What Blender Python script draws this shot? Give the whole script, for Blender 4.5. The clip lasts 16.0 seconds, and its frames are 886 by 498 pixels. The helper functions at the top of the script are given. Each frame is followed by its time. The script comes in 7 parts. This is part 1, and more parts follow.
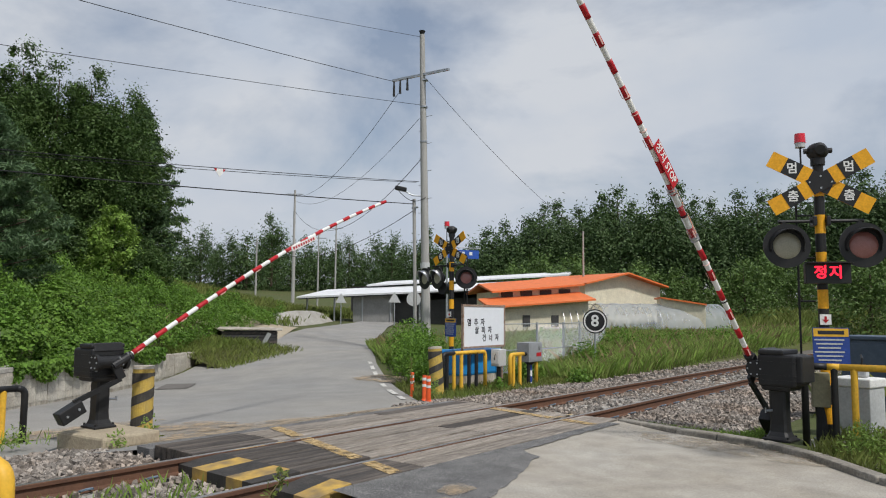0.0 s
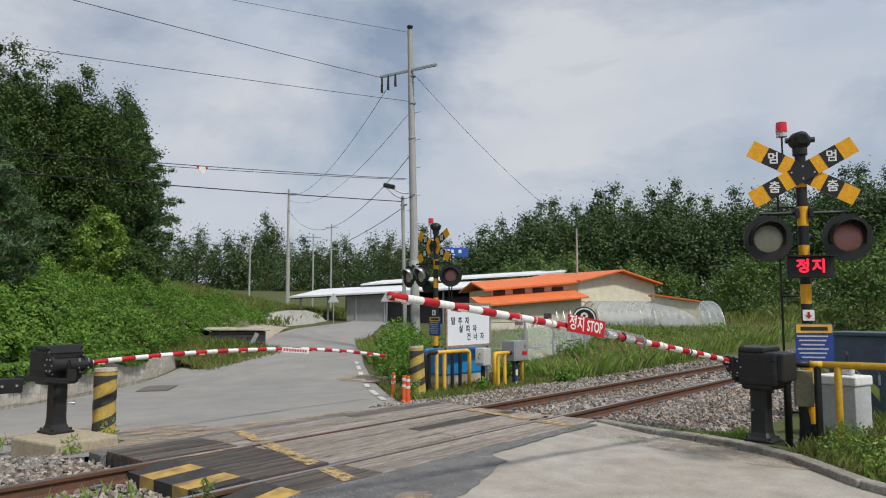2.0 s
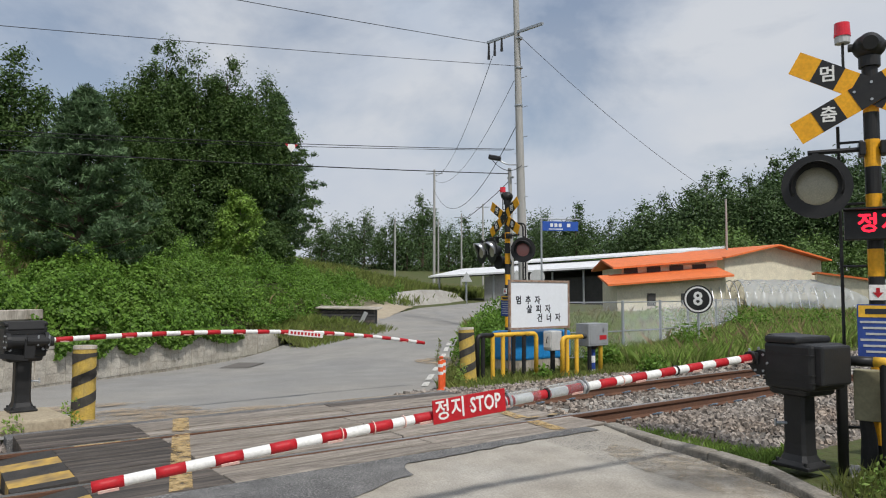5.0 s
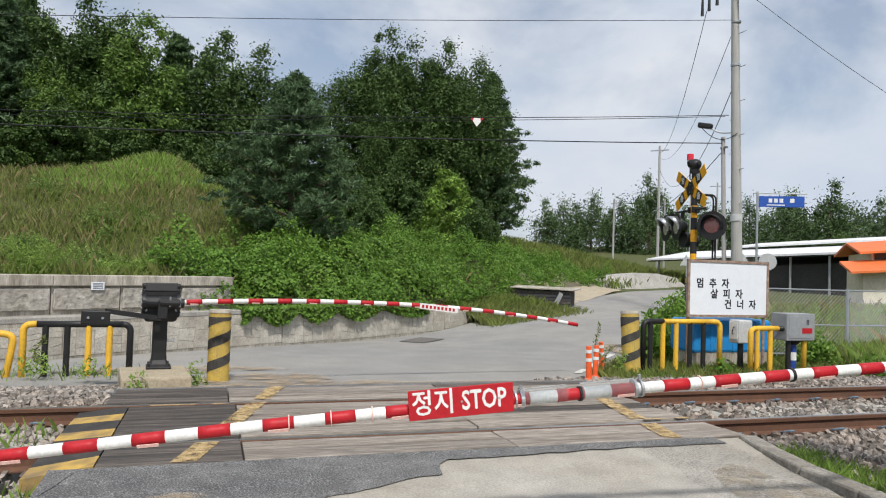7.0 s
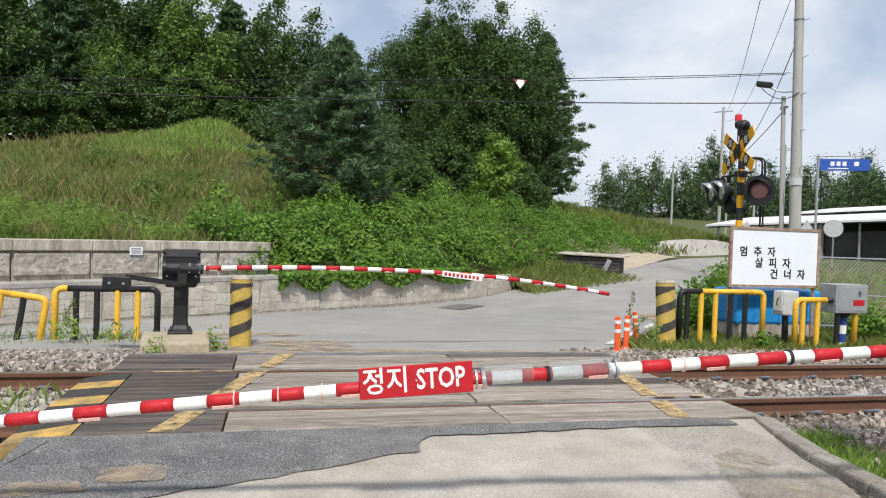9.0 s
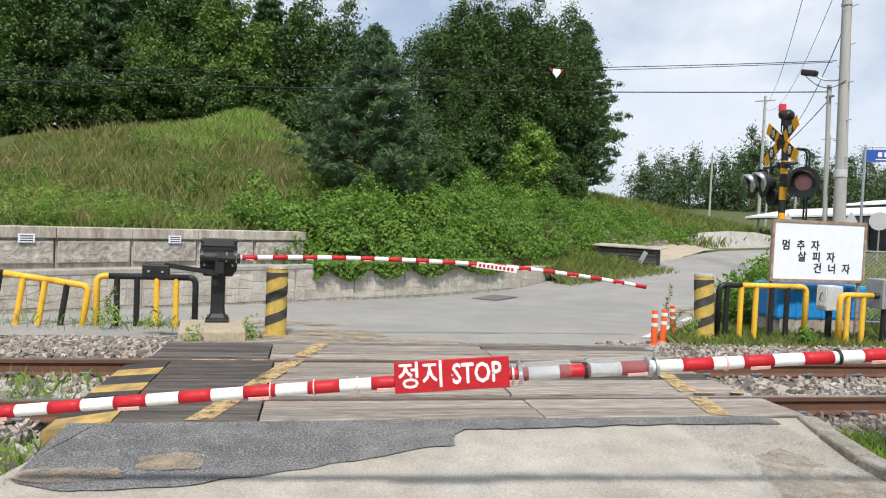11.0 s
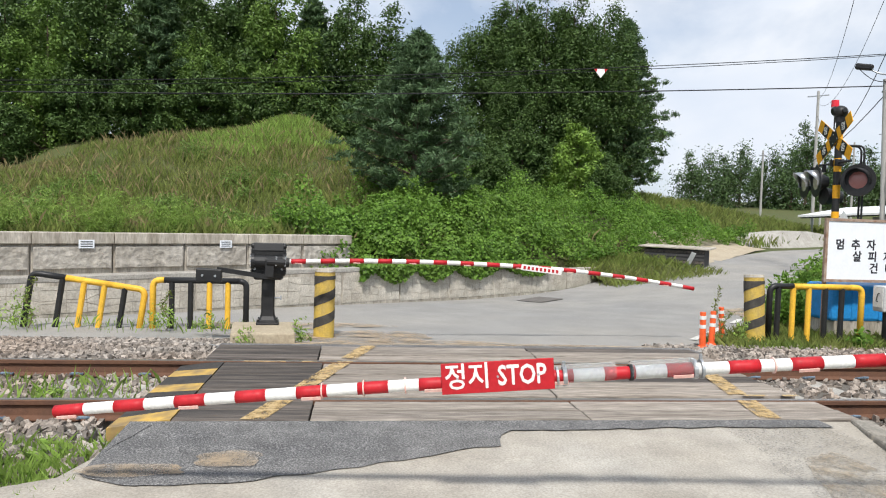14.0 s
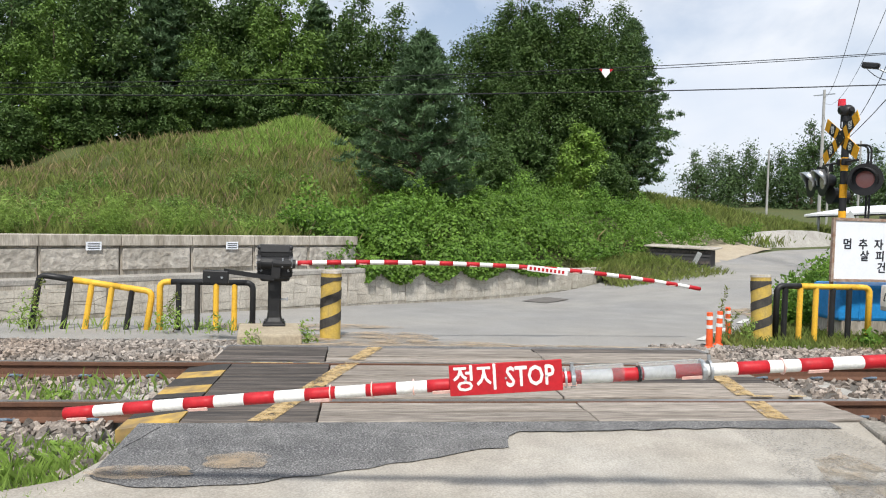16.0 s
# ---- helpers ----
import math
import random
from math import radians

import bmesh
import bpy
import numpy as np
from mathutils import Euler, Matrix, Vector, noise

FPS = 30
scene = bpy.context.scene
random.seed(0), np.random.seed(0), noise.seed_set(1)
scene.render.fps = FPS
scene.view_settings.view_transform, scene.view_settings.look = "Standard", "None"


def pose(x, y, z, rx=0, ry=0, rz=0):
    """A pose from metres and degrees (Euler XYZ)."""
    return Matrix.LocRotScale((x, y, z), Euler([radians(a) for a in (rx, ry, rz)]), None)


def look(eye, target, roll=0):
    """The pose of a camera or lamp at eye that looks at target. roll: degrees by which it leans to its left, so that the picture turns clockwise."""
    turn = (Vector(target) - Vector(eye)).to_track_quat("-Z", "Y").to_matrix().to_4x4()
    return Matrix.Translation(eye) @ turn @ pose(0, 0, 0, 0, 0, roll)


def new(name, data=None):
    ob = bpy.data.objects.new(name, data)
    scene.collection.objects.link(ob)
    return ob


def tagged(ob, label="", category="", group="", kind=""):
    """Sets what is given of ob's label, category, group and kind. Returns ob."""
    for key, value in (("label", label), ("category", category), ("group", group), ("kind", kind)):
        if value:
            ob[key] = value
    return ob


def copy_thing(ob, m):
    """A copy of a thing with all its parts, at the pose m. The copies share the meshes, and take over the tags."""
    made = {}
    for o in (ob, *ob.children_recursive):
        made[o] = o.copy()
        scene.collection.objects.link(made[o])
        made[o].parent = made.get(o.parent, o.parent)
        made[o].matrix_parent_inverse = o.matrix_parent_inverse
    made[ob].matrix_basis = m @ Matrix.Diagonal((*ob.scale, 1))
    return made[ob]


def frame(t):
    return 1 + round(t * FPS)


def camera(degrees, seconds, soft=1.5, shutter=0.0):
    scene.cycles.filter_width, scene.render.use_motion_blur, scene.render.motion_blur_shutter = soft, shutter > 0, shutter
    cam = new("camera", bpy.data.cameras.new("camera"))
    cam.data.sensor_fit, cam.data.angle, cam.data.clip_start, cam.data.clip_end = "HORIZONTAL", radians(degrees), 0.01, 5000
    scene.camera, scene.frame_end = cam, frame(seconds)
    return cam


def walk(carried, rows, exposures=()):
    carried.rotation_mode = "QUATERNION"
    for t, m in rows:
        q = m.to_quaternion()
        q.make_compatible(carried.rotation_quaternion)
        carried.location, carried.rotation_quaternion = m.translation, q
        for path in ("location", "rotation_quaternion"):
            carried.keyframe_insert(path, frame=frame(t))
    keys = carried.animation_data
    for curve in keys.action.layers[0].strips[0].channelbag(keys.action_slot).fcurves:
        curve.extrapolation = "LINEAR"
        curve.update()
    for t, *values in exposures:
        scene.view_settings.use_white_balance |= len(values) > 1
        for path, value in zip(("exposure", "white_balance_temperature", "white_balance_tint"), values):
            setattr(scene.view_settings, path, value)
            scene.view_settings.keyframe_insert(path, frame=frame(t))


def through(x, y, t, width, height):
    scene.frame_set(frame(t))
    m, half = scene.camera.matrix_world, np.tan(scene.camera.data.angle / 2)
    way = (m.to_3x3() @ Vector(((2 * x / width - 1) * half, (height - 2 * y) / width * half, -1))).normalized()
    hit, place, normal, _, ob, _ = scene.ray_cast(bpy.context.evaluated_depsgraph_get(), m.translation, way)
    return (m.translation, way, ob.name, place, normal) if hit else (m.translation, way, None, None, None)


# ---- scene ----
cam = camera(63.9, 16.0, soft=1.1)
PATH = [
    (0, (5.253, 0.054, 1.499), (3.978, 1.585, 1.676), 0.4),
    (0.5, (5.299, 0.114, 1.51), (4.021, 1.643, 1.683), 0.2),
    (1, (5.282, 0.181, 1.486), (4.012, 1.717, 1.661), 0.3),
    (1.5, (5.326, 0.309, 1.491), (4.056, 1.845, 1.667), 0.2),
    (2, (5.323, 0.561, 1.49), (4.05, 2.094, 1.664), -0.0),
    (2.5, (5.459, 0.898, 1.485), (4.177, 2.426, 1.636), -0.4),
    (3, (5.574, 1.138, 1.478), (4.29, 2.664, 1.623), -0.1),
    (3.2, (5.599, 1.293, 1.456), (4.281, 2.787, 1.601), 0.0),
    (3.5, (5.637, 1.525, 1.422), (4.189, 2.897, 1.569), 0.2),
    (3.7, (5.749, 1.804, 1.461), (4.268, 3.141, 1.604), -0.0),
    (5.8, (5.901, 4.15, 1.428), (4.238, 5.255, 1.548), 0.9),
    (6, (5.872, 4.328, 1.427), (4.192, 5.406, 1.549), 1.0),
    (6.2, (5.872, 4.498, 1.408), (4.147, 5.498, 1.528), 1.0),
    (6.5, (5.832, 4.726, 1.395), (4.019, 5.562, 1.512), 1.2),
    (7, (5.685, 5.114, 1.348), (3.781, 5.725, 1.407), 1.8),
    (7.5, (5.568, 5.346, 1.38), (3.638, 5.87, 1.37), 1.8),
    (8, (5.526, 5.572, 1.395), (3.591, 6.074, 1.369), 1.5),
    (8.5, (5.514, 5.7, 1.388), (3.574, 6.184, 1.361), 1.9),
    (9, (5.579, 5.686, 1.393), (3.632, 6.14, 1.348), 2.0),
    (11.5, (5.524, 5.678, 1.409), (3.551, 5.993, 1.329), 2.3),
    (12, (5.528, 5.702, 1.41), (3.547, 5.965, 1.33), 2.0),
    (12.5, (5.545, 5.699, 1.417), (3.563, 5.956, 1.339), 1.9),
    (13, (5.58, 5.684, 1.416), (3.598, 5.94, 1.34), 1.9),
    (13.5, (5.599, 5.67, 1.422), (3.616, 5.92, 1.345), 1.8),
    (14, (5.607, 5.661, 1.422), (3.623, 5.901, 1.346), 1.8),
    (14.5, (5.617, 5.679, 1.422), (3.631, 5.902, 1.346), 1.6),
    (15, (5.603, 5.668, 1.42), (3.617, 5.892, 1.343), 1.6),
    (15.5, (5.605, 5.677, 1.421), (3.619, 5.9, 1.345), 1.6),
    (16, (5.61, 5.647, 1.428), (3.624, 5.873, 1.353), 1.6),
]
EXPOSURES = [(0, 0.0), (3.5, 0.0), (6.0, 0.12), (7.0, 0.29), (8.5, 0.45), (9.2, 0.48), (11.3, 0.56), (16, 0.58)]
walk(cam, [(t, look(eye, target, roll)) for t, eye, target, roll in PATH], EXPOSURES)


# ---------------------------------------------------------------- world and sun
SUN_EL, SUN_AZ = 54.0, 98.0          # degrees; azimuth of the sun measured from +y towards +x
w = bpy.data.worlds.new("sky")
scene.world = w
w.use_nodes = True
nt = w.node_tree
nt.nodes.clear()
w_out = nt.nodes.new("ShaderNodeOutputWorld")
w_bg = nt.nodes.new("ShaderNodeBackground")
w_sky = nt.nodes.new("ShaderNodeTexSky")
w_sky.sky_type = "NISHITA"
w_sky.sun_disc = False
w_sky.sun_elevation, w_sky.sun_rotation = radians(SUN_EL), radians(SUN_AZ)
w_sky.dust_density, w_sky.air_density = 1.6, 1.0
w_tc = nt.nodes.new("ShaderNodeTexCoord")
w_map = nt.nodes.new("ShaderNodeMapping")
w_map.inputs["Scale"].default_value = (1.0, 1.0, 1.9)
w_map.inputs["Location"].default_value = (0.35, 0.1, 0.2)
w_noise = nt.nodes.new("ShaderNodeTexNoise")
w_noise.inputs["Scale"].default_value = 2.2
w_noise.inputs["Detail"].default_value = 9.0
w_noise.inputs["Roughness"].default_value = 0.55
w_noise.inputs["Distortion"].default_value = 0.25
w_ramp = nt.nodes.new("ShaderNodeValToRGB")
w_ramp.color_ramp.elements[0].position, w_ramp.color_ramp.elements[0].color = 0.40, (0.34, 0.34, 0.34, 1)
w_ramp.color_ramp.elements[1].position, w_ramp.color_ramp.elements[1].color = 0.56, (1, 1, 1, 1)
w_noise2 = nt.nodes.new("ShaderNodeTexNoise")
w_noise2.inputs["Scale"].default_value = 3.4
w_noise2.inputs["Detail"].default_value = 6.0
w_shade = nt.nodes.new("ShaderNodeValToRGB")
w_shade.color_ramp.elements[0].position, w_shade.color_ramp.elements[0].color = 0.34, (5.0, 5.65, 6.7, 1)
w_shade.color_ramp.elements[1].position, w_shade.color_ramp.elements[1].color = 0.64, (6.45, 6.75, 7.25, 1)
w_mix = nt.nodes.new("ShaderNodeMixRGB")
for a, b in ((w_tc.outputs["Generated"], w_map.inputs["Vector"]), (w_map.outputs[0], w_noise.inputs["Vector"]),
             (w_map.outputs[0], w_noise2.inputs["Vector"]), (w_noise.outputs["Fac"], w_ramp.inputs[0]),
             (w_noise2.outputs["Fac"], w_shade.inputs[0]), (w_ramp.outputs[0], w_mix.inputs[0]),
             (w_sky.outputs[0], w_mix.inputs[1]), (w_shade.outputs[0], w_mix.inputs[2]),
             (w_mix.outputs[0], w_bg.inputs["Color"]), (w_bg.outputs[0], w_out.inputs["Surface"])):
    nt.links.new(a, b)
w_bg.inputs["Strength"].default_value = 0.095

sun = new("sun", bpy.data.lights.new("sun", "SUN"))
sun.data.energy, sun.data.angle, sun.data.color = 3.0, radians(5.0), (1.0, 0.965, 0.91)
az, el = radians(SUN_AZ), radians(SUN_EL)
sun_way = Vector((math.sin(az) * math.cos(el), math.cos(az) * math.cos(el), math.sin(el)))
sun.matrix_world = look(sun_way * 200, (0, 0, 0))

# ---------------------------------------------------------------- materials
MATS = {}


def mat(name, base, second=None, rough=0.7, metal=0.0, scale=6.0, fine=60.0, bump=0.15, amount=0.6, emit=0.0,
        third=None, islands=0.0, objects=0.0, stretch=(1, 1, 1), contrast=0.25, bump_size=0.01, spec=0.3, grain=0.10, patches=0.08):
    """A surface of two or three mixed colours with broad stains, fine grain and relief."""
    if name in MATS:
        return MATS[name]
    m = bpy.data.materials.new(name)
    m.use_nodes = True
    n, l = m.node_tree.nodes, m.node_tree.links
    bs = n["Principled BSDF"]
    bs.inputs["Roughness"].default_value, bs.inputs["Metallic"].default_value = rough, metal
    bs.inputs["Specular IOR Level"].default_value = spec
    second = second or tuple(c * 0.7 for c in base)
    tc, mp = n.new("ShaderNodeTexCoord"), n.new("ShaderNodeMapping")
    mp.inputs["Scale"].default_value = stretch
    l.new(tc.outputs["Object"], mp.inputs["Vector"])
    big, small = n.new("ShaderNodeTexNoise"), n.new("ShaderNodeTexNoise")
    big.inputs["Scale"].default_value, big.inputs["Detail"].default_value = scale, 6
    small.inputs["Scale"].default_value, small.inputs["Detail"].default_value = fine, 4
    for s in (big, small):
        l.new(mp.outputs[0], s.inputs["Vector"])
    r1 = n.new("ShaderNodeMapRange")
    r1.inputs["From Min"].default_value, r1.inputs["From Max"].default_value = 0.5 - contrast, 0.5 + contrast
    r1.inputs["To Max"].default_value = amount
    l.new(big.outputs["Fac"], r1.inputs["Value"])
    mx = n.new("ShaderNodeMixRGB")
    mx.inputs[1].default_value, mx.inputs[2].default_value = (*base, 1), (*second, 1)
    l.new(r1.outputs[0], mx.inputs[0])
    last = mx.outputs[0]
    if third:
        r3, m3 = n.new("ShaderNodeMapRange"), n.new("ShaderNodeMixRGB")
        r3.inputs["From Min"].default_value, r3.inputs["From Max"].default_value = 0.52, 0.72
        l.new(small.outputs["Fac"], r3.inputs["Value"])
        l.new(r3.outputs[0], m3.inputs[0])
        l.new(last, m3.inputs[1])
        m3.inputs[2].default_value = (*third, 1)
        last = m3.outputs[0]
    r2, hsv = n.new("ShaderNodeMapRange"), n.new("ShaderNodeHueSaturation")
    r2.inputs["From Min"].default_value, r2.inputs["From Max"].default_value = 0.3, 0.7
    r2.inputs["To Min"].default_value, r2.inputs["To Max"].default_value = 1 - grain, 1 + grain
    l.new(small.outputs["Fac"], r2.inputs["Value"])
    mid, rm, mm = n.new("ShaderNodeTexNoise"), n.new("ShaderNodeMapRange"), n.new("ShaderNodeMath")
    mid.inputs["Scale"].default_value, mid.inputs["Detail"].default_value = scale * 3.7, 5
    l.new(mp.outputs[0], mid.inputs["Vector"])
    rm.inputs["From Min"].default_value, rm.inputs["From Max"].default_value = 0.3, 0.7
    rm.inputs["To Min"].default_value, rm.inputs["To Max"].default_value = 1 - patches, 1 + patches
    l.new(mid.outputs["Fac"], rm.inputs["Value"])
    mm.operation = "MULTIPLY"
    l.new(r2.outputs[0], mm.inputs[0])
    l.new(rm.outputs[0], mm.inputs[1])
    value = mm.outputs[0]
    for strength, node, socket in ((islands, "ShaderNodeNewGeometry", "Random Per Island"), (objects, "ShaderNodeObjectInfo", "Random")):
        if strength:
            src, rr, mul = n.new(node), n.new("ShaderNodeMapRange"), n.new("ShaderNodeMath")
            rr.inputs["To Min"].default_value, rr.inputs["To Max"].default_value = 1 - strength, 1 + strength
            mul.operation = "MULTIPLY"
            l.new(src.outputs[socket], rr.inputs["Value"])
            l.new(rr.outputs[0], mul.inputs[0])
            l.new(value, mul.inputs[1])
            value = mul.outputs[0]
    l.new(value, hsv.inputs["Value"])
    l.new(last, hsv.inputs["Color"])
    l.new(hsv.outputs[0], bs.inputs["Base Color"])
    if bump:
        bp = n.new("ShaderNodeBump")
        bp.inputs["Strength"].default_value, bp.inputs["Distance"].default_value = bump, bump_size
        l.new(small.outputs["Fac"], bp.inputs["Height"])
        l.new(bp.outputs[0], bs.inputs["Normal"])
    if emit:
        bs.inputs["Emission Color"].default_value, bs.inputs["Emission Strength"].default_value = (*base, 1), emit
    MATS[name] = m
    return m


def leaf_mat(name, a, b, c=None, through=0.35):
    """Leaves: colour varies from leaf to leaf and over metres; light comes through them."""
    m = mat(name, a, b, rough=0.55, scale=0.7, fine=9.0, bump=0.0, amount=1.0, third=c, islands=0.38, spec=0.25)
    n, l = m.node_tree.nodes, m.node_tree.links
    bs, out = n["Principled BSDF"], n["Material Output"]
    tr, mix = n.new("ShaderNodeBsdfTranslucent"), n.new("ShaderNodeMixShader")
    mix.inputs[0].default_value = through
    src = bs.inputs["Base Color"].links[0].from_socket
    l.new(src, tr.inputs["Color"])
    l.new(bs.outputs[0], mix.inputs[1])
    l.new(tr.outputs[0], mix.inputs[2])
    l.new(mix.outputs[0], out.inputs["Surface"])
    return m


M_GRASSLAND = mat("grassland", (0.07, 0.095, 0.03), (0.11, 0.095, 0.04), scale=0.25, fine=12, bump=0.6, bump_size=0.05, amount=0.8, third=(0.06, 0.09, 0.02), rough=0.95)
M_ROAD = mat("worn_grey_road", (0.25, 0.246, 0.238), (0.31, 0.293, 0.263), scale=0.35, fine=80, bump=0.35, bump_size=0.005, amount=0.8, contrast=0.18, rough=0.9, grain=0.2, patches=0.1)
M_APRON = mat("pale_concrete", (0.385, 0.362, 0.32), (0.29, 0.255, 0.205), scale=0.9, fine=75, bump=0.5, bump_size=0.006, amount=0.8, rough=0.9, grain=0.2, patches=0.14, contrast=0.2)
M_ASPHALT = mat("dark_asphalt", (0.105, 0.105, 0.107), (0.20, 0.195, 0.188), scale=1.4, fine=95, bump=0.9, bump_size=0.008, amount=0.75, third=(0.2, 0.195, 0.185), rough=0.92, grain=0.6, patches=0.2)
M_SOIL = mat("sandy_soil", (0.42, 0.36, 0.27), (0.33, 0.27, 0.19), scale=1.5, fine=30, bump=0.5, bump_size=0.02, rough=0.95)
M_GRAVELBED = mat("ballast_bed", (0.13, 0.12, 0.105), (0.18, 0.16, 0.14), scale=3, fine=40, bump=0.9, bump_size=0.03, third=(0.1, 0.09, 0.08), rough=0.95)
M_STONE = mat("ballast_stone", (0.27, 0.255, 0.235), (0.25, 0.19, 0.145), scale=0.9, fine=60, bump=0.3, islands=0.55, amount=0.9, rough=0.9, grain=0.25)
M_CONC = mat("grey_concrete", (0.40, 0.385, 0.35), (0.29, 0.27, 0.24), scale=1.6, fine=40, bump=0.4, bump_size=0.006, amount=0.8, rough=0.9, objects=0.08, grain=0.22, patches=0.15)
M_CONCDARK = mat("weathered_concrete", (0.49, 0.45, 0.39), (0.27, 0.24, 0.195), scale=2.2, fine=34, bump=0.5, bump_size=0.008, amount=0.95, rough=0.92, stretch=(1.6, 1.6, 0.3), contrast=0.15, grain=0.22, patches=0.2)
M_RUST = mat("rusty_rail_side", (0.15, 0.075, 0.045), (0.10, 0.055, 0.04), scale=5, fine=60, bump=0.3, rough=0.85, amount=0.9)
M_STEEL = mat("polished_rail_head", (0.46, 0.44, 0.42), (0.34, 0.31, 0.29), scale=4, fine=30, rough=0.32, metal=0.85, bump=0.05, stretch=(20, 0.5, 20))
M_TIMBER = mat("weathered_timber", (0.315, 0.28, 0.243), (0.19, 0.16, 0.13), scale=1.6, fine=11, bump=0.7, bump_size=0.006, objects=0.16, stretch=(9, 0.5, 5), amount=0.9, rough=0.9, grain=0.4, patches=0.22, contrast=0.18)
M_TIMBERDARK = mat("tarred_timber", (0.045, 0.041, 0.039), (0.15, 0.125, 0.105), scale=1.6, fine=11, bump=0.7, bump_size=0.006, objects=0.2, stretch=(9, 0.5, 5), amount=0.8, rough=0.8, grain=0.4, patches=0.25, contrast=0.18)
M_YELLOWWORN = mat("worn_yellow_paint", (0.58, 0.40, 0.16), (0.44, 0.33, 0.19), scale=9, fine=45, bump=0.3, amount=0.95, rough=0.8)
M_WHITEWORN = mat("worn_white_paint", (0.68, 0.67, 0.63), (0.48, 0.47, 0.44), scale=7, fine=70, bump=0.2, amount=0.8, rough=0.8)
M_BLACK = mat("black_painted_metal", (0.014, 0.0145, 0.016), (0.03, 0.029, 0.028), scale=5, fine=60, bump=0.12, rough=0.45, amount=0.7, spec=0.35)
M_YELLOW = mat("yellow_paint", (0.80, 0.47, 0.045), (0.66, 0.37, 0.05), scale=4, fine=40, bump=0.08, rough=0.5, amount=0.6)
M_ORANGE = mat("signal_yellow", (0.82, 0.40, 0.02), (0.70, 0.32, 0.02), scale=4, fine=40, bump=0.05, rough=0.45, amount=0.5)
M_RED = mat("red_paint", (0.47, 0.014, 0.022), (0.36, 0.02, 0.026), scale=8, fine=60, bump=0.05, rough=0.5, amount=0.6)
M_WHITE = mat("white_paint", (0.80, 0.80, 0.78), (0.62, 0.61, 0.58), scale=6, fine=60, bump=0.05, rough=0.5, amount=0.5)
M_PINK = mat("faded_reflector_tape", (0.80, 0.42, 0.36), (0.76, 0.62, 0.56), scale=20, fine=90, rough=0.4, amount=0.8)
M_SIGNWHITE = mat("sign_white", (0.76, 0.79, 0.83), (0.72, 0.74, 0.77), scale=2, fine=30, bump=0.02, rough=0.45, amount=0.4, grain=0.02, patches=0.02)
M_BLUE = mat("blue_plastic", (0.02, 0.24, 0.58), (0.03, 0.19, 0.42), scale=3, fine=30, rough=0.4, amount=0.5)
M_SIGNBLUE = mat("sign_blue", (0.03, 0.07, 0.30), (0.03, 0.06, 0.22), scale=4, fine=30, rough=0.45)
M_GREYBOX = mat("grey_painted_steel", (0.30, 0.315, 0.325), (0.22, 0.23, 0.235), scale=3, fine=40, bump=0.06, rough=0.5, amount=0.6)
M_LIGHTGREY = mat("light_grey_plastic", (0.52, 0.53, 0.53), (0.40, 0.41, 0.41), scale=3, fine=30, rough=0.5, amount=0.5)
M_CABINET = mat("slate_blue_steel", (0.085, 0.115, 0.16), (0.06, 0.085, 0.12), scale=2.5, fine=40, bump=0.06, rough=0.45)
M_GALV = mat("galvanised_steel", (0.46, 0.48, 0.50), (0.33, 0.345, 0.36), scale=6, fine=50, rough=0.42, metal=0.6, bump=0.06)
M_POLE = mat("spun_concrete_pole", (0.42, 0.41, 0.39), (0.30, 0.295, 0.28), scale=1.2, fine=40, bump=0.1, rough=0.85, stretch=(4, 4, 0.4))
M_CABLE = mat("black_cable", (0.02, 0.02, 0.022), rough=0.6, bump=0)
M_ORANGEPLASTIC = mat("orange_delineator_plastic", (0.85, 0.13, 0.035), (0.70, 0.10, 0.03), scale=6, fine=40, rough=0.5)
M_RUSTFRAME = mat("rusty_sign_frame", (0.40, 0.33, 0.27), (0.20, 0.10, 0.06), scale=14, fine=60, rough=0.8, amount=1.0)
M_ROOF = mat("orange_sheet_roof", (0.75, 0.19, 0.055), (0.60, 0.15, 0.05), scale=1.0, fine=20, rough=0.55, amount=0.6)
M_CREAM = mat("cream_render", (0.70, 0.645, 0.50), (0.60, 0.55, 0.42), scale=0.8, fine=15, rough=0.9, amount=0.7)
M_WHITEROOF = mat("white_sheet_roof", (0.76, 0.77, 0.78), (0.62, 0.63, 0.64), scale=0.5, fine=10, rough=0.6, amount=0.6)
# interior shade put into colour for shed and windows; also the stack's black
M_SHADE_SHEETING = mat("painted_shade_and_sheeting", (0.05, 0.05, 0.052), (0.09, 0.085, 0.08), scale=0.6, fine=8, rough=0.9)
M_SHEDWALL = mat("grey_shed_wall", (0.30, 0.30, 0.29), (0.22, 0.215, 0.21), scale=0.7, fine=10, rough=0.85)
M_BARK = mat("rough_bark", (0.12, 0.09, 0.065), (0.07, 0.055, 0.042), scale=4, fine=20, bump=0.8, bump_size=0.03, stretch=(3, 3, 0.6), rough=0.95)
M_ROCKFACE = mat("rock_faced_concrete", (0.46, 0.43, 0.385), (0.28, 0.255, 0.215), scale=2.4, fine=9, bump=1.0, bump_size=0.05, amount=0.9, rough=0.92, grain=0.2, patches=0.2)
M_CLIP = mat("blue_grey_clip", (0.16, 0.24, 0.33), (0.12, 0.13, 0.14), scale=20, fine=80, rough=0.6)
M_YELLOWSOLID = mat("thick_yellow_paint", (0.56, 0.36, 0.085), (0.20, 0.15, 0.09), scale=5, fine=40, bump=0.3, amount=0.9, contrast=0.16, rough=0.8)
M_RUBBER = mat("black_rubber", (0.03, 0.03, 0.031), rough=0.8)
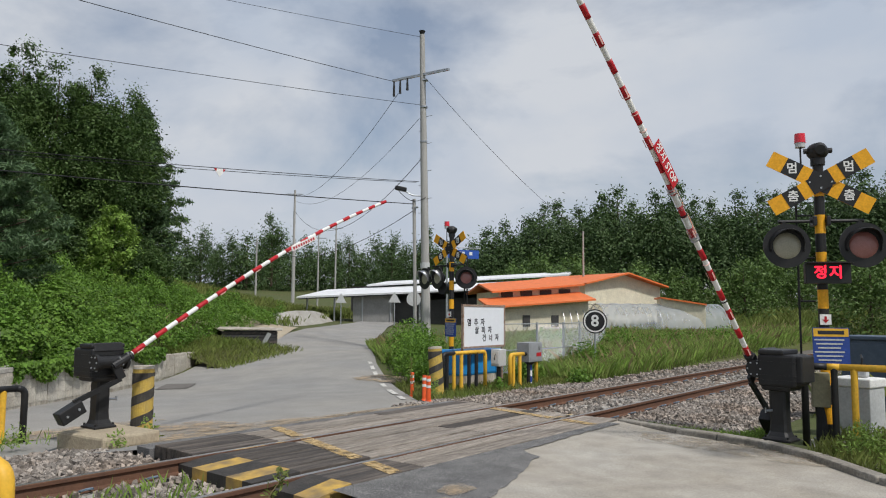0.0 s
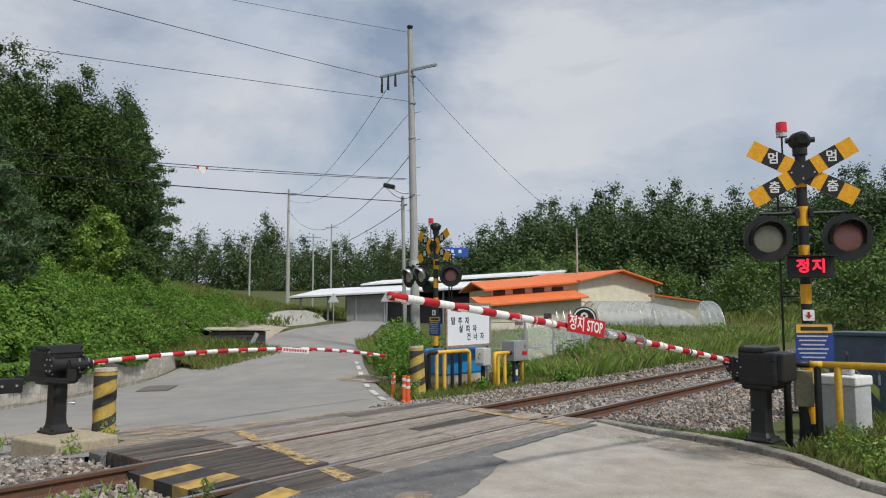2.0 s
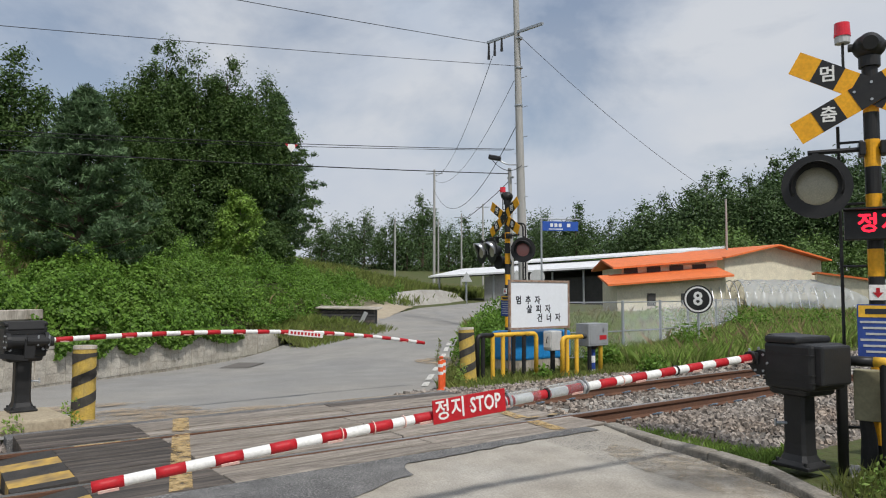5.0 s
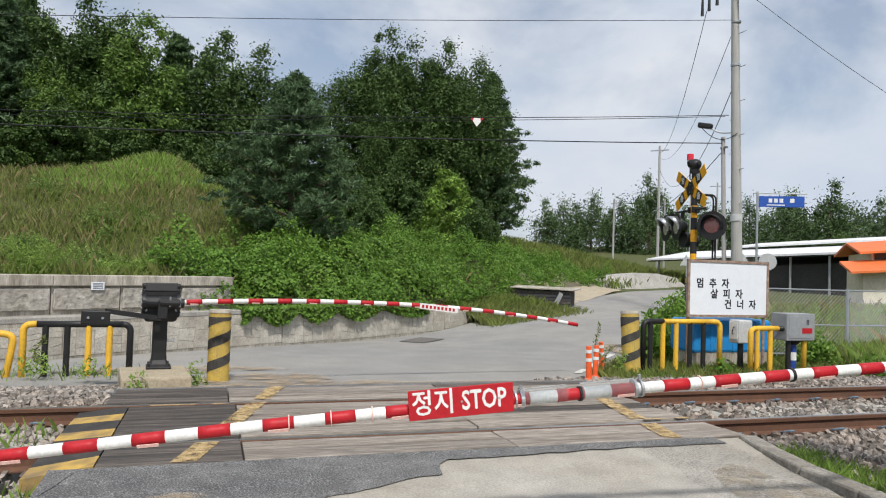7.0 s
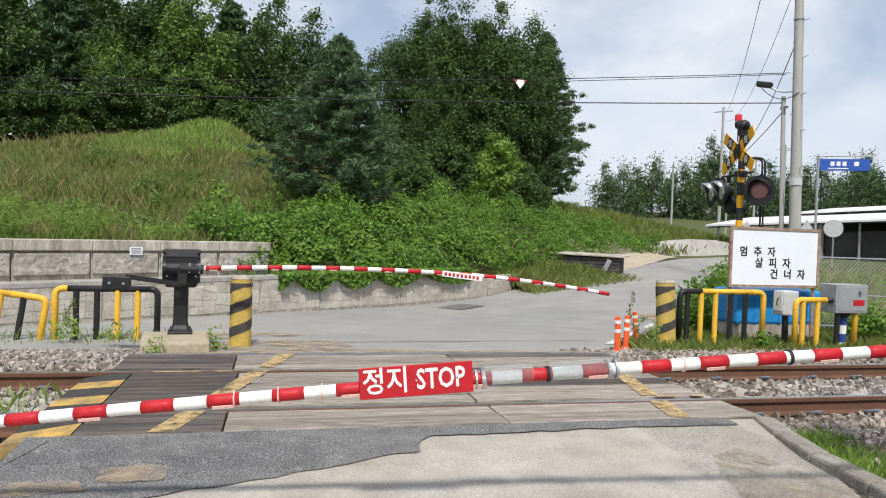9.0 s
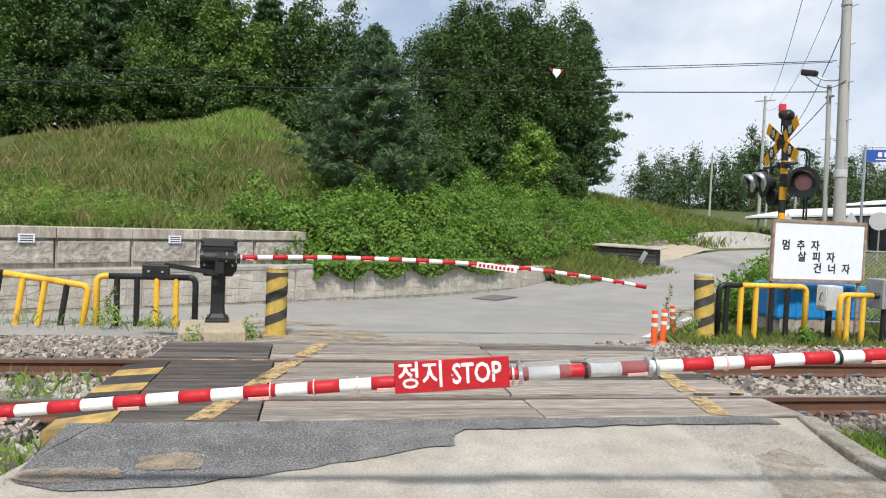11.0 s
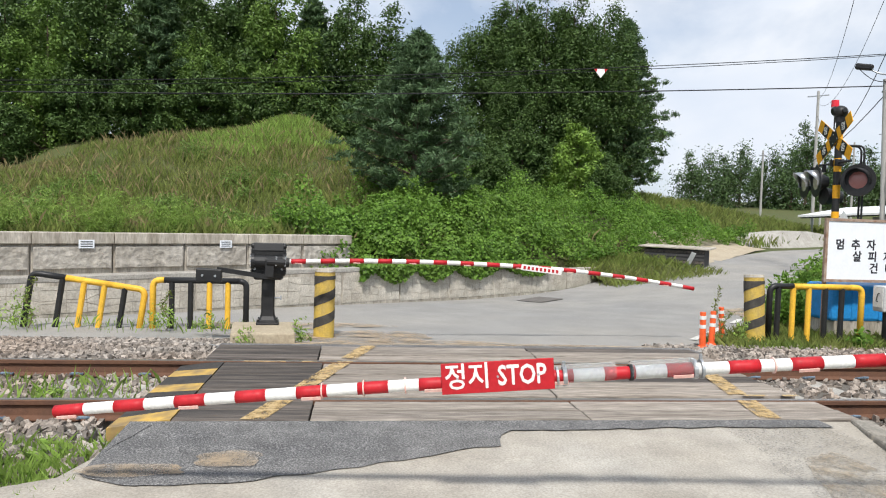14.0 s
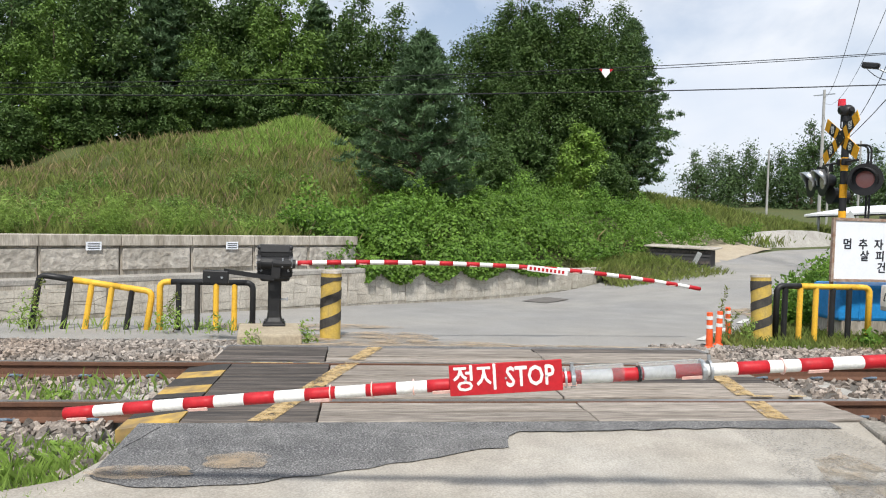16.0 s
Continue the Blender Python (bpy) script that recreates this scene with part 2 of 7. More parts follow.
# one lens in two colours: grey when off, lit phase painted red without glow
M_LENSGREY = mat("lens_off_phase", (0.34, 0.32, 0.24), (0.28, 0.27, 0.21), scale=20, fine=120, rough=0.2, spec=0.6)
M_LENSRED = mat("lens_painted_lit", (0.36, 0.15, 0.135), (0.28, 0.11, 0.10), scale=20, fine=120, rough=0.2, spec=0.6)
M_LED = mat("red_led", (1.0, 0.02, 0.05), emit=1.6, bump=0)
M_BEACON = mat("red_beacon_plastic", (0.72, 0.02, 0.04), (0.55, 0.02, 0.03), rough=0.2, spec=0.6, bump=0)
M_BLACKINK = mat("black_lettering", (0.03, 0.032, 0.04), rough=0.6, bump=0)
M_CHROME = mat("bright_visor_metal", (0.62, 0.63, 0.65), rough=0.3, metal=0.9, bump=0.03)

L_IVY = leaf_mat("vine_leaves", (0.112, 0.225, 0.032), (0.175, 0.295, 0.048), (0.058, 0.125, 0.021))
L_GRASS = leaf_mat("grass_blades", (0.155, 0.225, 0.045), (0.235, 0.24, 0.08), (0.10, 0.155, 0.03))
L_GRASSLT = leaf_mat("bright_grass", (0.230, 0.351, 0.068), (0.270, 0.378, 0.095), (0.162, 0.270, 0.047))
L_DRY = leaf_mat("dry_grass_heads", (0.30, 0.235, 0.125), (0.25, 0.21, 0.095))
L_TREE = leaf_mat("broad_leaves", (0.058, 0.110, 0.030), (0.092, 0.150, 0.038), (0.036, 0.072, 0.022), 0.22)
L_TREELT = leaf_mat("fresh_leaves", (0.170, 0.289, 0.051), (0.221, 0.340, 0.060), (0.119, 0.204, 0.037), 0.3)
L_TREELT2 = leaf_mat("wood_edge_leaves", (0.115, 0.20, 0.04), (0.15, 0.24, 0.05), (0.08, 0.145, 0.03), 0.3)
L_PINE = leaf_mat("pine_needles", (0.087, 0.152, 0.070), (0.117, 0.187, 0.083), (0.061, 0.109, 0.052), 0.2)
L_BANKSHRUB = leaf_mat("bank_shrub_leaves", (0.14, 0.23, 0.05), (0.19, 0.28, 0.065), (0.09, 0.155, 0.04), 0.3)
L_FIELD = leaf_mat("field_grass_blades", (0.22, 0.29, 0.075), (0.29, 0.32, 0.11), (0.16, 0.235, 0.055))
L_BUSH = leaf_mat("bush_leaves", (0.095, 0.165, 0.045), (0.14, 0.215, 0.055), (0.065, 0.12, 0.035), 0.2)
L_FAR = leaf_mat("distant_leaves", (0.061, 0.109, 0.041), (0.095, 0.150, 0.048), (0.043, 0.079, 0.034), 0.15)


def glass_film():
    """Clear greenhouse film: mostly lets light through, with a white sheen."""
    m = bpy.data.materials.new("greenhouse_film")
    m.use_nodes = True
    n, l = m.node_tree.nodes, m.node_tree.links
    bs, out = n["Principled BSDF"], n["Material Output"]
    bs.inputs["Base Color"].default_value = (0.5, 0.54, 0.56, 1)
    bs.inputs["Roughness"].default_value = 0.6
    tr, mix, ns = n.new("ShaderNodeBsdfTransparent"), n.new("ShaderNodeMixShader"), n.new("ShaderNodeTexNoise")
    tc, mr = n.new("ShaderNodeTexCoord"), n.new("ShaderNodeMapRange")
    ns.inputs["Scale"].default_value = 1.4
    mr.inputs["To Min"].default_value, mr.inputs["To Max"].default_value = 0.22, 0.55
    l.new(tc.outputs["Object"], ns.inputs["Vector"])
    l.new(ns.outputs["Fac"], mr.inputs["Value"])
    l.new(mr.outputs[0], mix.inputs[0])
    l.new(tr.outputs[0], mix.inputs[1])
    l.new(bs.outputs[0], mix.inputs[2])
    l.new(mix.outputs[0], out.inputs["Surface"])
    return m


M_FILM = glass_film()
M_CLEAR = bpy.data.materials.new("clear_sleeve_plastic")
M_CLEAR.use_nodes = True
for socket, value in (("Base Color", (0.9, 0.92, 0.92, 1)), ("Roughness", 0.12), ("Transmission Weight", 0.9), ("IOR", 1.1)):
    M_CLEAR.node_tree.nodes["Principled BSDF"].inputs[socket].default_value = value


def worn_through(m, scale, low, high):
    """Paint or dust that is worn away in places, so that the surface below shows."""
    n, l = m.node_tree.nodes, m.node_tree.links
    bs, out = n["Principled BSDF"], n["Material Output"]
    tc, ns, mr = n.new("ShaderNodeTexCoord"), n.new("ShaderNodeTexNoise"), n.new("ShaderNodeMapRange")
    tr, mix = n.new("ShaderNodeBsdfTransparent"), n.new("ShaderNodeMixShader")
    ns.inputs["Scale"].default_value, ns.inputs["Detail"].default_value, ns.inputs["Roughness"].default_value = scale, 8, 0.7
    mr.inputs["From Min"].default_value, mr.inputs["From Max"].default_value = low, high
    l.new(tc.outputs["Object"], ns.inputs["Vector"])
    l.new(ns.outputs["Fac"], mr.inputs["Value"])
    l.new(mr.outputs[0], mix.inputs[0])
    l.new(tr.outputs[0], mix.inputs[1])
    l.new(bs.outputs[0], mix.inputs[2])
    l.new(mix.outputs[0], out.inputs["Surface"])


worn_through(M_YELLOWWORN, 9, 0.38, 0.60)
worn_through(M_WHITEWORN, 10, 0.30, 0.45)

# ---------------------------------------------------------------- mesh helpers
rng = np.random.default_rng(7)


def unit(n):
    v = rng.normal(0, 1, (n, 3))
    return v / np.linalg.norm(v, axis=1, keepdims=True)


def thing(name, m=None, label="", category="", group="", kind=""):
    ob = new(name)
    ob.empty_display_size = 0.1
    if m is not None:
        ob.matrix_basis = m
    return tagged(ob, label, category, group, kind)


def part(name, bm, material, parent=None, label="", smooth=False):
    """Links a bmesh as one mesh object under a thing or under a part."""
    me = bpy.data.meshes.new(name)
    bmesh.ops.recalc_face_normals(bm, faces=bm.faces)
    bm.to_mesh(me)
    bm.free()
    me.materials.append(material)
    if smooth:
        me.polygons.foreach_set("use_smooth", [True] * len(me.polygons))
    ob = new(name, me)
    if parent is not None:
        ob.parent = parent
    if label:
        ob["label"] = label
    return ob


def raw(name, verts, faces, material, parent=None, smooth=False):
    me = bpy.data.meshes.new(name)
    me.from_pydata(verts, [], faces)
    me.materials.append(material)
    if smooth:
        me.polygons.foreach_set("use_smooth", [True] * len(me.polygons))
    ob = new(name, me)
    if parent is not None:
        ob.parent = parent
    return ob


def box(size, at=(0, 0, 0), turn=(0, 0, 0), bevel=0.0, bm=None):
    bm = bm or bmesh.new()
    made = bmesh.ops.create_cube(bm, size=1.0, matrix=pose(*at, *turn) @ Matrix.Diagonal((*size, 1)))
    if bevel:
        edges = {e for v in made["verts"] for e in v.link_edges}
        bmesh.ops.bevel(bm, geom=list(edges), offset=bevel, segments=2, affect="EDGES", profile=0.5)
    return bm


def rod(a, b, r0, r1=None, seg=12, bm=None):
    bm = bm or bmesh.new()
    a, b = Vector(a), Vector(b)
    d = b - a
    m = Matrix.Translation((a + b) / 2) @ d.to_track_quat("Z", "Y").to_matrix().to_4x4()
    bmesh.ops.create_cone(bm, cap_ends=True, segments=seg, radius1=r0, radius2=r0 if r1 is None else r1, depth=d.length, matrix=m)
    return bm


def tube(points, r, seg=8, bm=None, close=True):
    """A round pipe along a line of points; r may be one radius or one for each point."""
    bm = bm or bmesh.new()
    ps = [Vector(p) for p in points]
    rs = r if isinstance(r, (list, tuple)) else [r] * len(ps)
    rings, side = [], None
    for i, p in enumerate(ps):
        d = (ps[min(i + 1, len(ps) - 1)] - ps[max(i - 1, 0)]).normalized()
        if side is None:
            side = d.orthogonal().normalized()
        side = (side - d * side.dot(d)).normalized()
        up = d.cross(side)
        rings.append([bm.verts.new(p + rs[i] * (math.cos(k * math.tau / seg) * side + math.sin(k * math.tau / seg) * up)) for k in range(seg)])
    for a, b in zip(rings, rings[1:]):
        for k in range(seg):
            bm.faces.new((a[k], a[(k + 1) % seg], b[(k + 1) % seg], b[k]))
    if close:
        bm.faces.new(rings[0][::-1])
        bm.faces.new(rings[-1])
    return bm


def bend(points, radius, n=5):
    """Rounds the corners of a line of points."""
    ps = [Vector(p) for p in points]
    out = [ps[0]]
    for a, b, c in zip(ps, ps[1:], ps[2:]):
        p, q = b + (a - b).normalized() * radius, b + (c - b).normalized() * radius
        for i in range(n + 1):
            t = i / n
            out.append(p * (1 - t) ** 2 + b * 2 * t * (1 - t) + q * t * t)
    return out + [ps[-1]]


def prism(outline, depth, m=None, bm=None):
    """A flat outline (x, y) made thick along its own z."""
    bm = bm or bmesh.new()
    m = m or Matrix()
    a = [bm.verts.new(m @ Vector((x, y, 0))) for x, y in outline]
    b = [bm.verts.new(m @ Vector((x, y, depth))) for x, y in outline]
    bm.faces.new(a[::-1])
    bm.faces.new(b)
    for i in range(len(a)):
        j = (i + 1) % len(a)
        bm.faces.new((a[i], a[j], b[j], b[i]))
    return bm


def text_mesh(words, size, spacing=1.0):
    """The words as a flat mesh in the built-in font, centred."""
    cu = bpy.data.curves.new("lettering", "FONT")
    cu.body, cu.size, cu.align_x, cu.align_y = words, size, "CENTER", "CENTER"
    cu.extrude, cu.space_character, cu.resolution_u = 0.001, spacing, 2
    tmp = new("lettering", cu)
    me = bpy.data.meshes.new_from_object(tmp.evaluated_get(bpy.context.evaluated_depsgraph_get()))
    bpy.data.objects.remove(tmp)
    return me


def lettering(words, size, m, material, parent, spacing=1.0, wide=1.0, bold=0.0):
    me = text_mesh(words, size, spacing)
    me.materials.clear()
    me.materials.append(material)
    if bold:
        # a heavier face: the same strokes laid again a little to each side
        base = bmesh.new()
        base.from_mesh(me)
        for dx, dy in ((bold, 0), (-bold, 0), (0, bold), (0, -bold)):
            extra = bmesh.new()
            extra.from_mesh(me)
            bmesh.ops.translate(extra, verts=extra.verts, vec=(dx, dy, dx * 0.05 + dy * 0.03))
            tmp = bpy.data.meshes.new("stroke")
            extra.to_mesh(tmp)
            base.from_mesh(tmp)
            extra.free()
        base.to_mesh(me)
        base.free()
    ob = new("lettering", me)
    ob.parent = parent
    ob.matrix_basis = m @ Matrix.Diagonal((wide, 1, 1, 1))
    return ob


def leaves(name, pts, normals, size, material, parent=None, slim=0.55, tilt=0.8):
    """Many small four-cornered leaves at the given points, facing roughly along the normals."""
    n = len(pts)
    nv = normals + rng.normal(0, tilt, (n, 3))
    nv /= np.linalg.norm(nv, axis=1, keepdims=True) + 1e-9
    u = np.cross(nv, rng.normal(0, 1, (n, 3)))
    u /= np.linalg.norm(u, axis=1, keepdims=True) + 1e-9
    v = np.cross(nv, u)
    s = (size * rng.uniform(0.55, 1.35, n))[:, None]
    q = np.stack([pts - u * s * 0.5, pts + v * s * slim * 0.5 + nv * s * 0.06, pts + u * s * 0.5, pts - v * s * slim * 0.5 + nv * s * 0.06], axis=1)
    return quads(name, q, material, parent)


def quads(name, q, material, parent=None):
    n = len(q)
    me = bpy.data.meshes.new(name)
    me.vertices.add(n * 4)
    me.vertices.foreach_set("co", q.reshape(-1).astype(np.float32))
    me.loops.add(n * 4)
    me.loops.foreach_set("vertex_index", np.arange(n * 4, dtype=np.int32))
    me.polygons.add(n)
    me.polygons.foreach_set("loop_start", np.arange(0, n * 4, 4, dtype=np.int32))
    me.update(calc_edges=True)
    me.materials.append(material)
    ob = new(name, me)
    if parent is not None:
        ob.parent = parent
    return ob


def blades(name, feet, height, width, material, parent=None, lean=0.35):
    """Grass: each blade one narrow upright four-cornered leaf that leans."""
    n = len(feet)
    a = rng.uniform(0, math.tau, n)
    h = (height * rng.uniform(0.5, 1.3, n))[:, None]
    side = np.stack([np.cos(a), np.sin(a), np.zeros(n)], 1) * (width * rng.uniform(0.6, 1.4, n))[:, None]
    tip = np.stack([rng.normal(0, lean, n), rng.normal(0, lean, n), np.ones(n)], 1) * h
    mid = tip * np.array([0.35, 0.35, 0.6])
    q = np.stack([feet - side * 0.5, feet + side * 0.5, feet + mid + side * 0.45, feet + tip], axis=1)
    return quads(name, q, material, parent)


# ---------------------------------------------------------------- the lie of the land
WALL_A, WALL_B = (-5.2, -1.5), (-15.2, 11.2)
WALL_LEN = math.hypot(WALL_B[0] - WALL_A[0], WALL_B[1] - WALL_A[1])
WU = ((WALL_B[0] - WALL_A[0]) / WALL_LEN, (WALL_B[1] - WALL_A[1]) / WALL_LEN)
WN = (-WU[1], WU[0])                 # points away from the road, into the hill


def smooth(v, a, b):
    t = np.clip((np.asarray(v, float) - a) / (b - a), 0, 1)
    return t * t * (3 - 2 * t)


def road_z(x, y=8.0):
    """The road's surface: it dips behind the crossing and climbs towards the bend."""
    x, y = np.asarray(x, float), np.asarray(y, float)
    z = np.interp(-x, [-0.6, 2.4, 4, 13, 16, 21, 24, 30, 38, 50, 90, 300], [-0.04, -0.05, -0.25, -0.62, -0.62, -0.3, 0.05, 0.2, 0.4, 0.7, 1.5, 5.0])
    return z + 0.54 * smooth(y, 10, 18) * smooth(-x, 6, 13)


def behind(x, y):
    """Metres along the wall's line, and behind it."""
    dx, dy = np.asarray(x, float) - WALL_A[0], np.asarray(y, float) - WALL_A[1]
    return dx * WU[0] + dy * WU[1], dx * WN[0] + dy * WN[1]


def land_z(x, y):
    x, y = np.asarray(x, float), np.asarray(y, float)
    z = road_z(x, y) + 0.035 * np.clip(y - 16, 0, 60) * np.clip((x + 22) / 12, 0, 1) * smooth(x, 0, -4)
    along, s = behind(x, y)
    up = np.clip(s - 0.5, 0, 80)
    gentle = 6.25 * (1 - np.exp(-(up / 15.0) ** 1.25)) * (0.45 + 0.55 * smooth(along, 2, 24)) * (1 - 0.3 * smooth(along, 22, 32)) * (1 - 0.85 * smooth(along, 46, 62))
    steep = 0.9 * (1 - np.exp(-up / 0.8)) * smooth(along, 9, 11.5) * (1 - smooth(along, 17, 22))
    first = 1.3 * (1 - smooth(along, 8.8, 12)) * smooth(s, 0.6, 1.0) * np.exp(-up / 9)
    knoll = 1.2 * np.exp(-(((x + 30.0) / 2.8) ** 2 + ((y - 2.6) / 2.4) ** 2))
    wave = 0.13 * np.sin(x * 1.1 + 0.6 * np.sin(y * 0.9)) * np.sin(y * 1.0 + 1.0) * smooth(s, 1, 4)
    z = z + gentle + steep + first + knoll + wave
    far = np.hypot(x + 5, y)
    return z + 5.0 * smooth(far, 70, 200) * smooth(x, 10, -10)


def ground_z(x, y):
    """The land with the trench under the track's ballast and below the paved parts."""
    x, y = np.asarray(x, float), np.asarray(y, float)
    z = land_z(x, y) - 0.05
    bed = smooth(x, -3.8, -3.0) * (1 - smooth(x, 1.6, 2.6))
    return z * (1 - bed) + (-0.34) * bed


def ground():
    def steps(lo, hi, d):
        mid = list(np.arange(lo, hi, d))
        out, x, s = [], hi, d
        while x < 2600:
            out.append(x)
            s *= 1.22
            x += s
        low, x, s = [], lo - d, d
        while x > -2600:
            low.append(x)
            s *= 1.22
            x -= s
        return np.array(low[::-1] + mid + out)
    xs, ys = steps(-46, 8, 0.4), steps(-14, 40, 0.45)
    gx, gy = np.meshgrid(xs, ys, indexing="ij")
    gz = ground_z(gx, gy)
    verts = np.stack([gx, gy, gz], -1).reshape(-1, 3).tolist()
    ny = len(ys)
    faces = [(i * ny + j, (i + 1) * ny + j, (i + 1) * ny + j + 1, i * ny + j + 1) for i in range(len(xs) - 1) for j in range(ny - 1)]
    g = raw("ground", verts, faces, M_GRASSLAND, smooth=True)
    tagged(g, "grassy ground with a bank above the road", "ground", kind="structure")


def strip(name, left, right, material, lift, sub=0.35, zf=land_z, across=44):
    """A paved sheet between two lines of equally many points, laid on the land."""
    verts, faces, rows = [], [], []
    for (a0, b0), (a1, b1) in zip(zip(left, right), zip(left[1:], right[1:])):
        k = max(2, int(max(math.dist(a0, a1), math.dist(b0, b1)) / sub))
        for i in range(k):
            t = i / k
            rows.append(((a0[0] + (a1[0] - a0[0]) * t, a0[1] + (a1[1] - a0[1]) * t), (b0[0] + (b1[0] - b0[0]) * t, b0[1] + (b1[1] - b0[1]) * t)))
    rows.append((left[-1], right[-1]))
    for a, b in rows:
        for j in range(across + 1):
            t = j / across
            x, y = a[0] + (b[0] - a[0]) * t, a[1] + (b[1] - a[1]) * t
            verts.append((x, y, float(zf(x, y)) + lift))
    for i in range(len(rows) - 1):
        for j in range(across):
            p = i * (across + 1) + j
            faces.append((p, p + 1, p + across + 2, p + across + 1))
    return raw(name, verts, faces, material, smooth=True)


ROAD_L = [(-2.0, -5.5), (-5.0, -1.5), (-9.0, 3.5), (-11.4, 6.5), (-15.1, 11.4), (-19.5, 17), (-24, 24), (-30, 33), (-42, 48), (-60, 66)]
ROAD_R = [(-4.0, -8), (-4.3, -2.5), (-4.3, 3.4), (-2.62, 4.2), (-2.62, 9.9), (-4.2, 10.7), (-11, 16.3), (-17.5, 22.3), (-33, 41), (-50, 60)]
APRON_L = [(0.66, 4.36), (1.55, 4.06), (2.9, 1.6), (4.0, -2), (6, -8), (10, -14)]
APRON_R = [(0.66, 9.45), (1.8, 9.15), (3.1, 8.65), (4.1, 7.75), (6.4, 7.05), (16, 7.0)]


def paving():
    tagged(strip("road", ROAD_L, ROAD_R, M_ROAD, 0.0, zf=lambda x, y: road_z(x, y) + 0.035 * np.clip(y - 16, 0, 60) * np.clip((x + 22) / 12, 0, 1)),
           "worn grey village road bending uphill past the wall", "road", kind="structure")
    tagged(strip("pavement", APRON_L, APRON_R, M_APRON, 0.0, zf=lambda x, y: -0.045 + 0.043 * float(smooth(x, 1.7, 0.66))), "pale worn concrete approach to the crossing", "pavement", kind="structure")
    # the darker asphalt patch, with a ragged edge
    edge_a = [(0.67, 4.34), (0.92, 4.27), (1.2, 4.19), (1.52, 4.17), (1.72, 4.5), (1.66, 5.0), (1.52, 5.45), (1.36, 5.95), (1.2, 6.35), (1.12, 6.62), (0.95, 6.66), (0.86, 6.78), (0.84, 7.3), (0.80, 8.3), (0.82, 9.3)]
    bm = bmesh.new()
    near, inner = [], []
    for (x0, y0), (x1, y1) in zip(edge_a, edge_a[1:]):
        for i in range(8):
            t = i / 8
            x, y = x0 + (x1 - x0) * t, y0 + (y1 - y0) * t
            near.append((x + 0.05 * noise.noise((x * 5, y * 5, 1)), y + 0.03 * noise.noise((x * 6, y * 6, 4))))
    va = [bm.verts.new((x, y, -0.037 + 0.043 * float(smooth(x, 1.7, 0.66)))) for x, y in near]
    vb = [bm.verts.new((0.63, min(y, 9.5), 0.006)) for x, y in near]
    for i in range(len(va) - 1):
        bm.faces.new((va[i], va[i + 1], vb[i + 1], vb[i]))
    tagged(part("pavement_patch", bm, M_ASPHALT), "dark asphalt patch with a ragged edge", "pavement", kind="structure")


ground()
paving()


# ---------------------------------------------------------------- railway
def rail_profile():
    return [(-0.063, -0.153), (0.063, -0.153), (0.063, -0.142), (0.012, -0.122), (0.009, -0.05), (0.034, -0.036), (0.036, -0.006), (0.028, -0.001), (-0.028, -0.001), (-0.036, -0.006), (-0.034, -0.036), (-0.009, -0.05), (-0.012, -0.122), (-0.063, -0.142)]


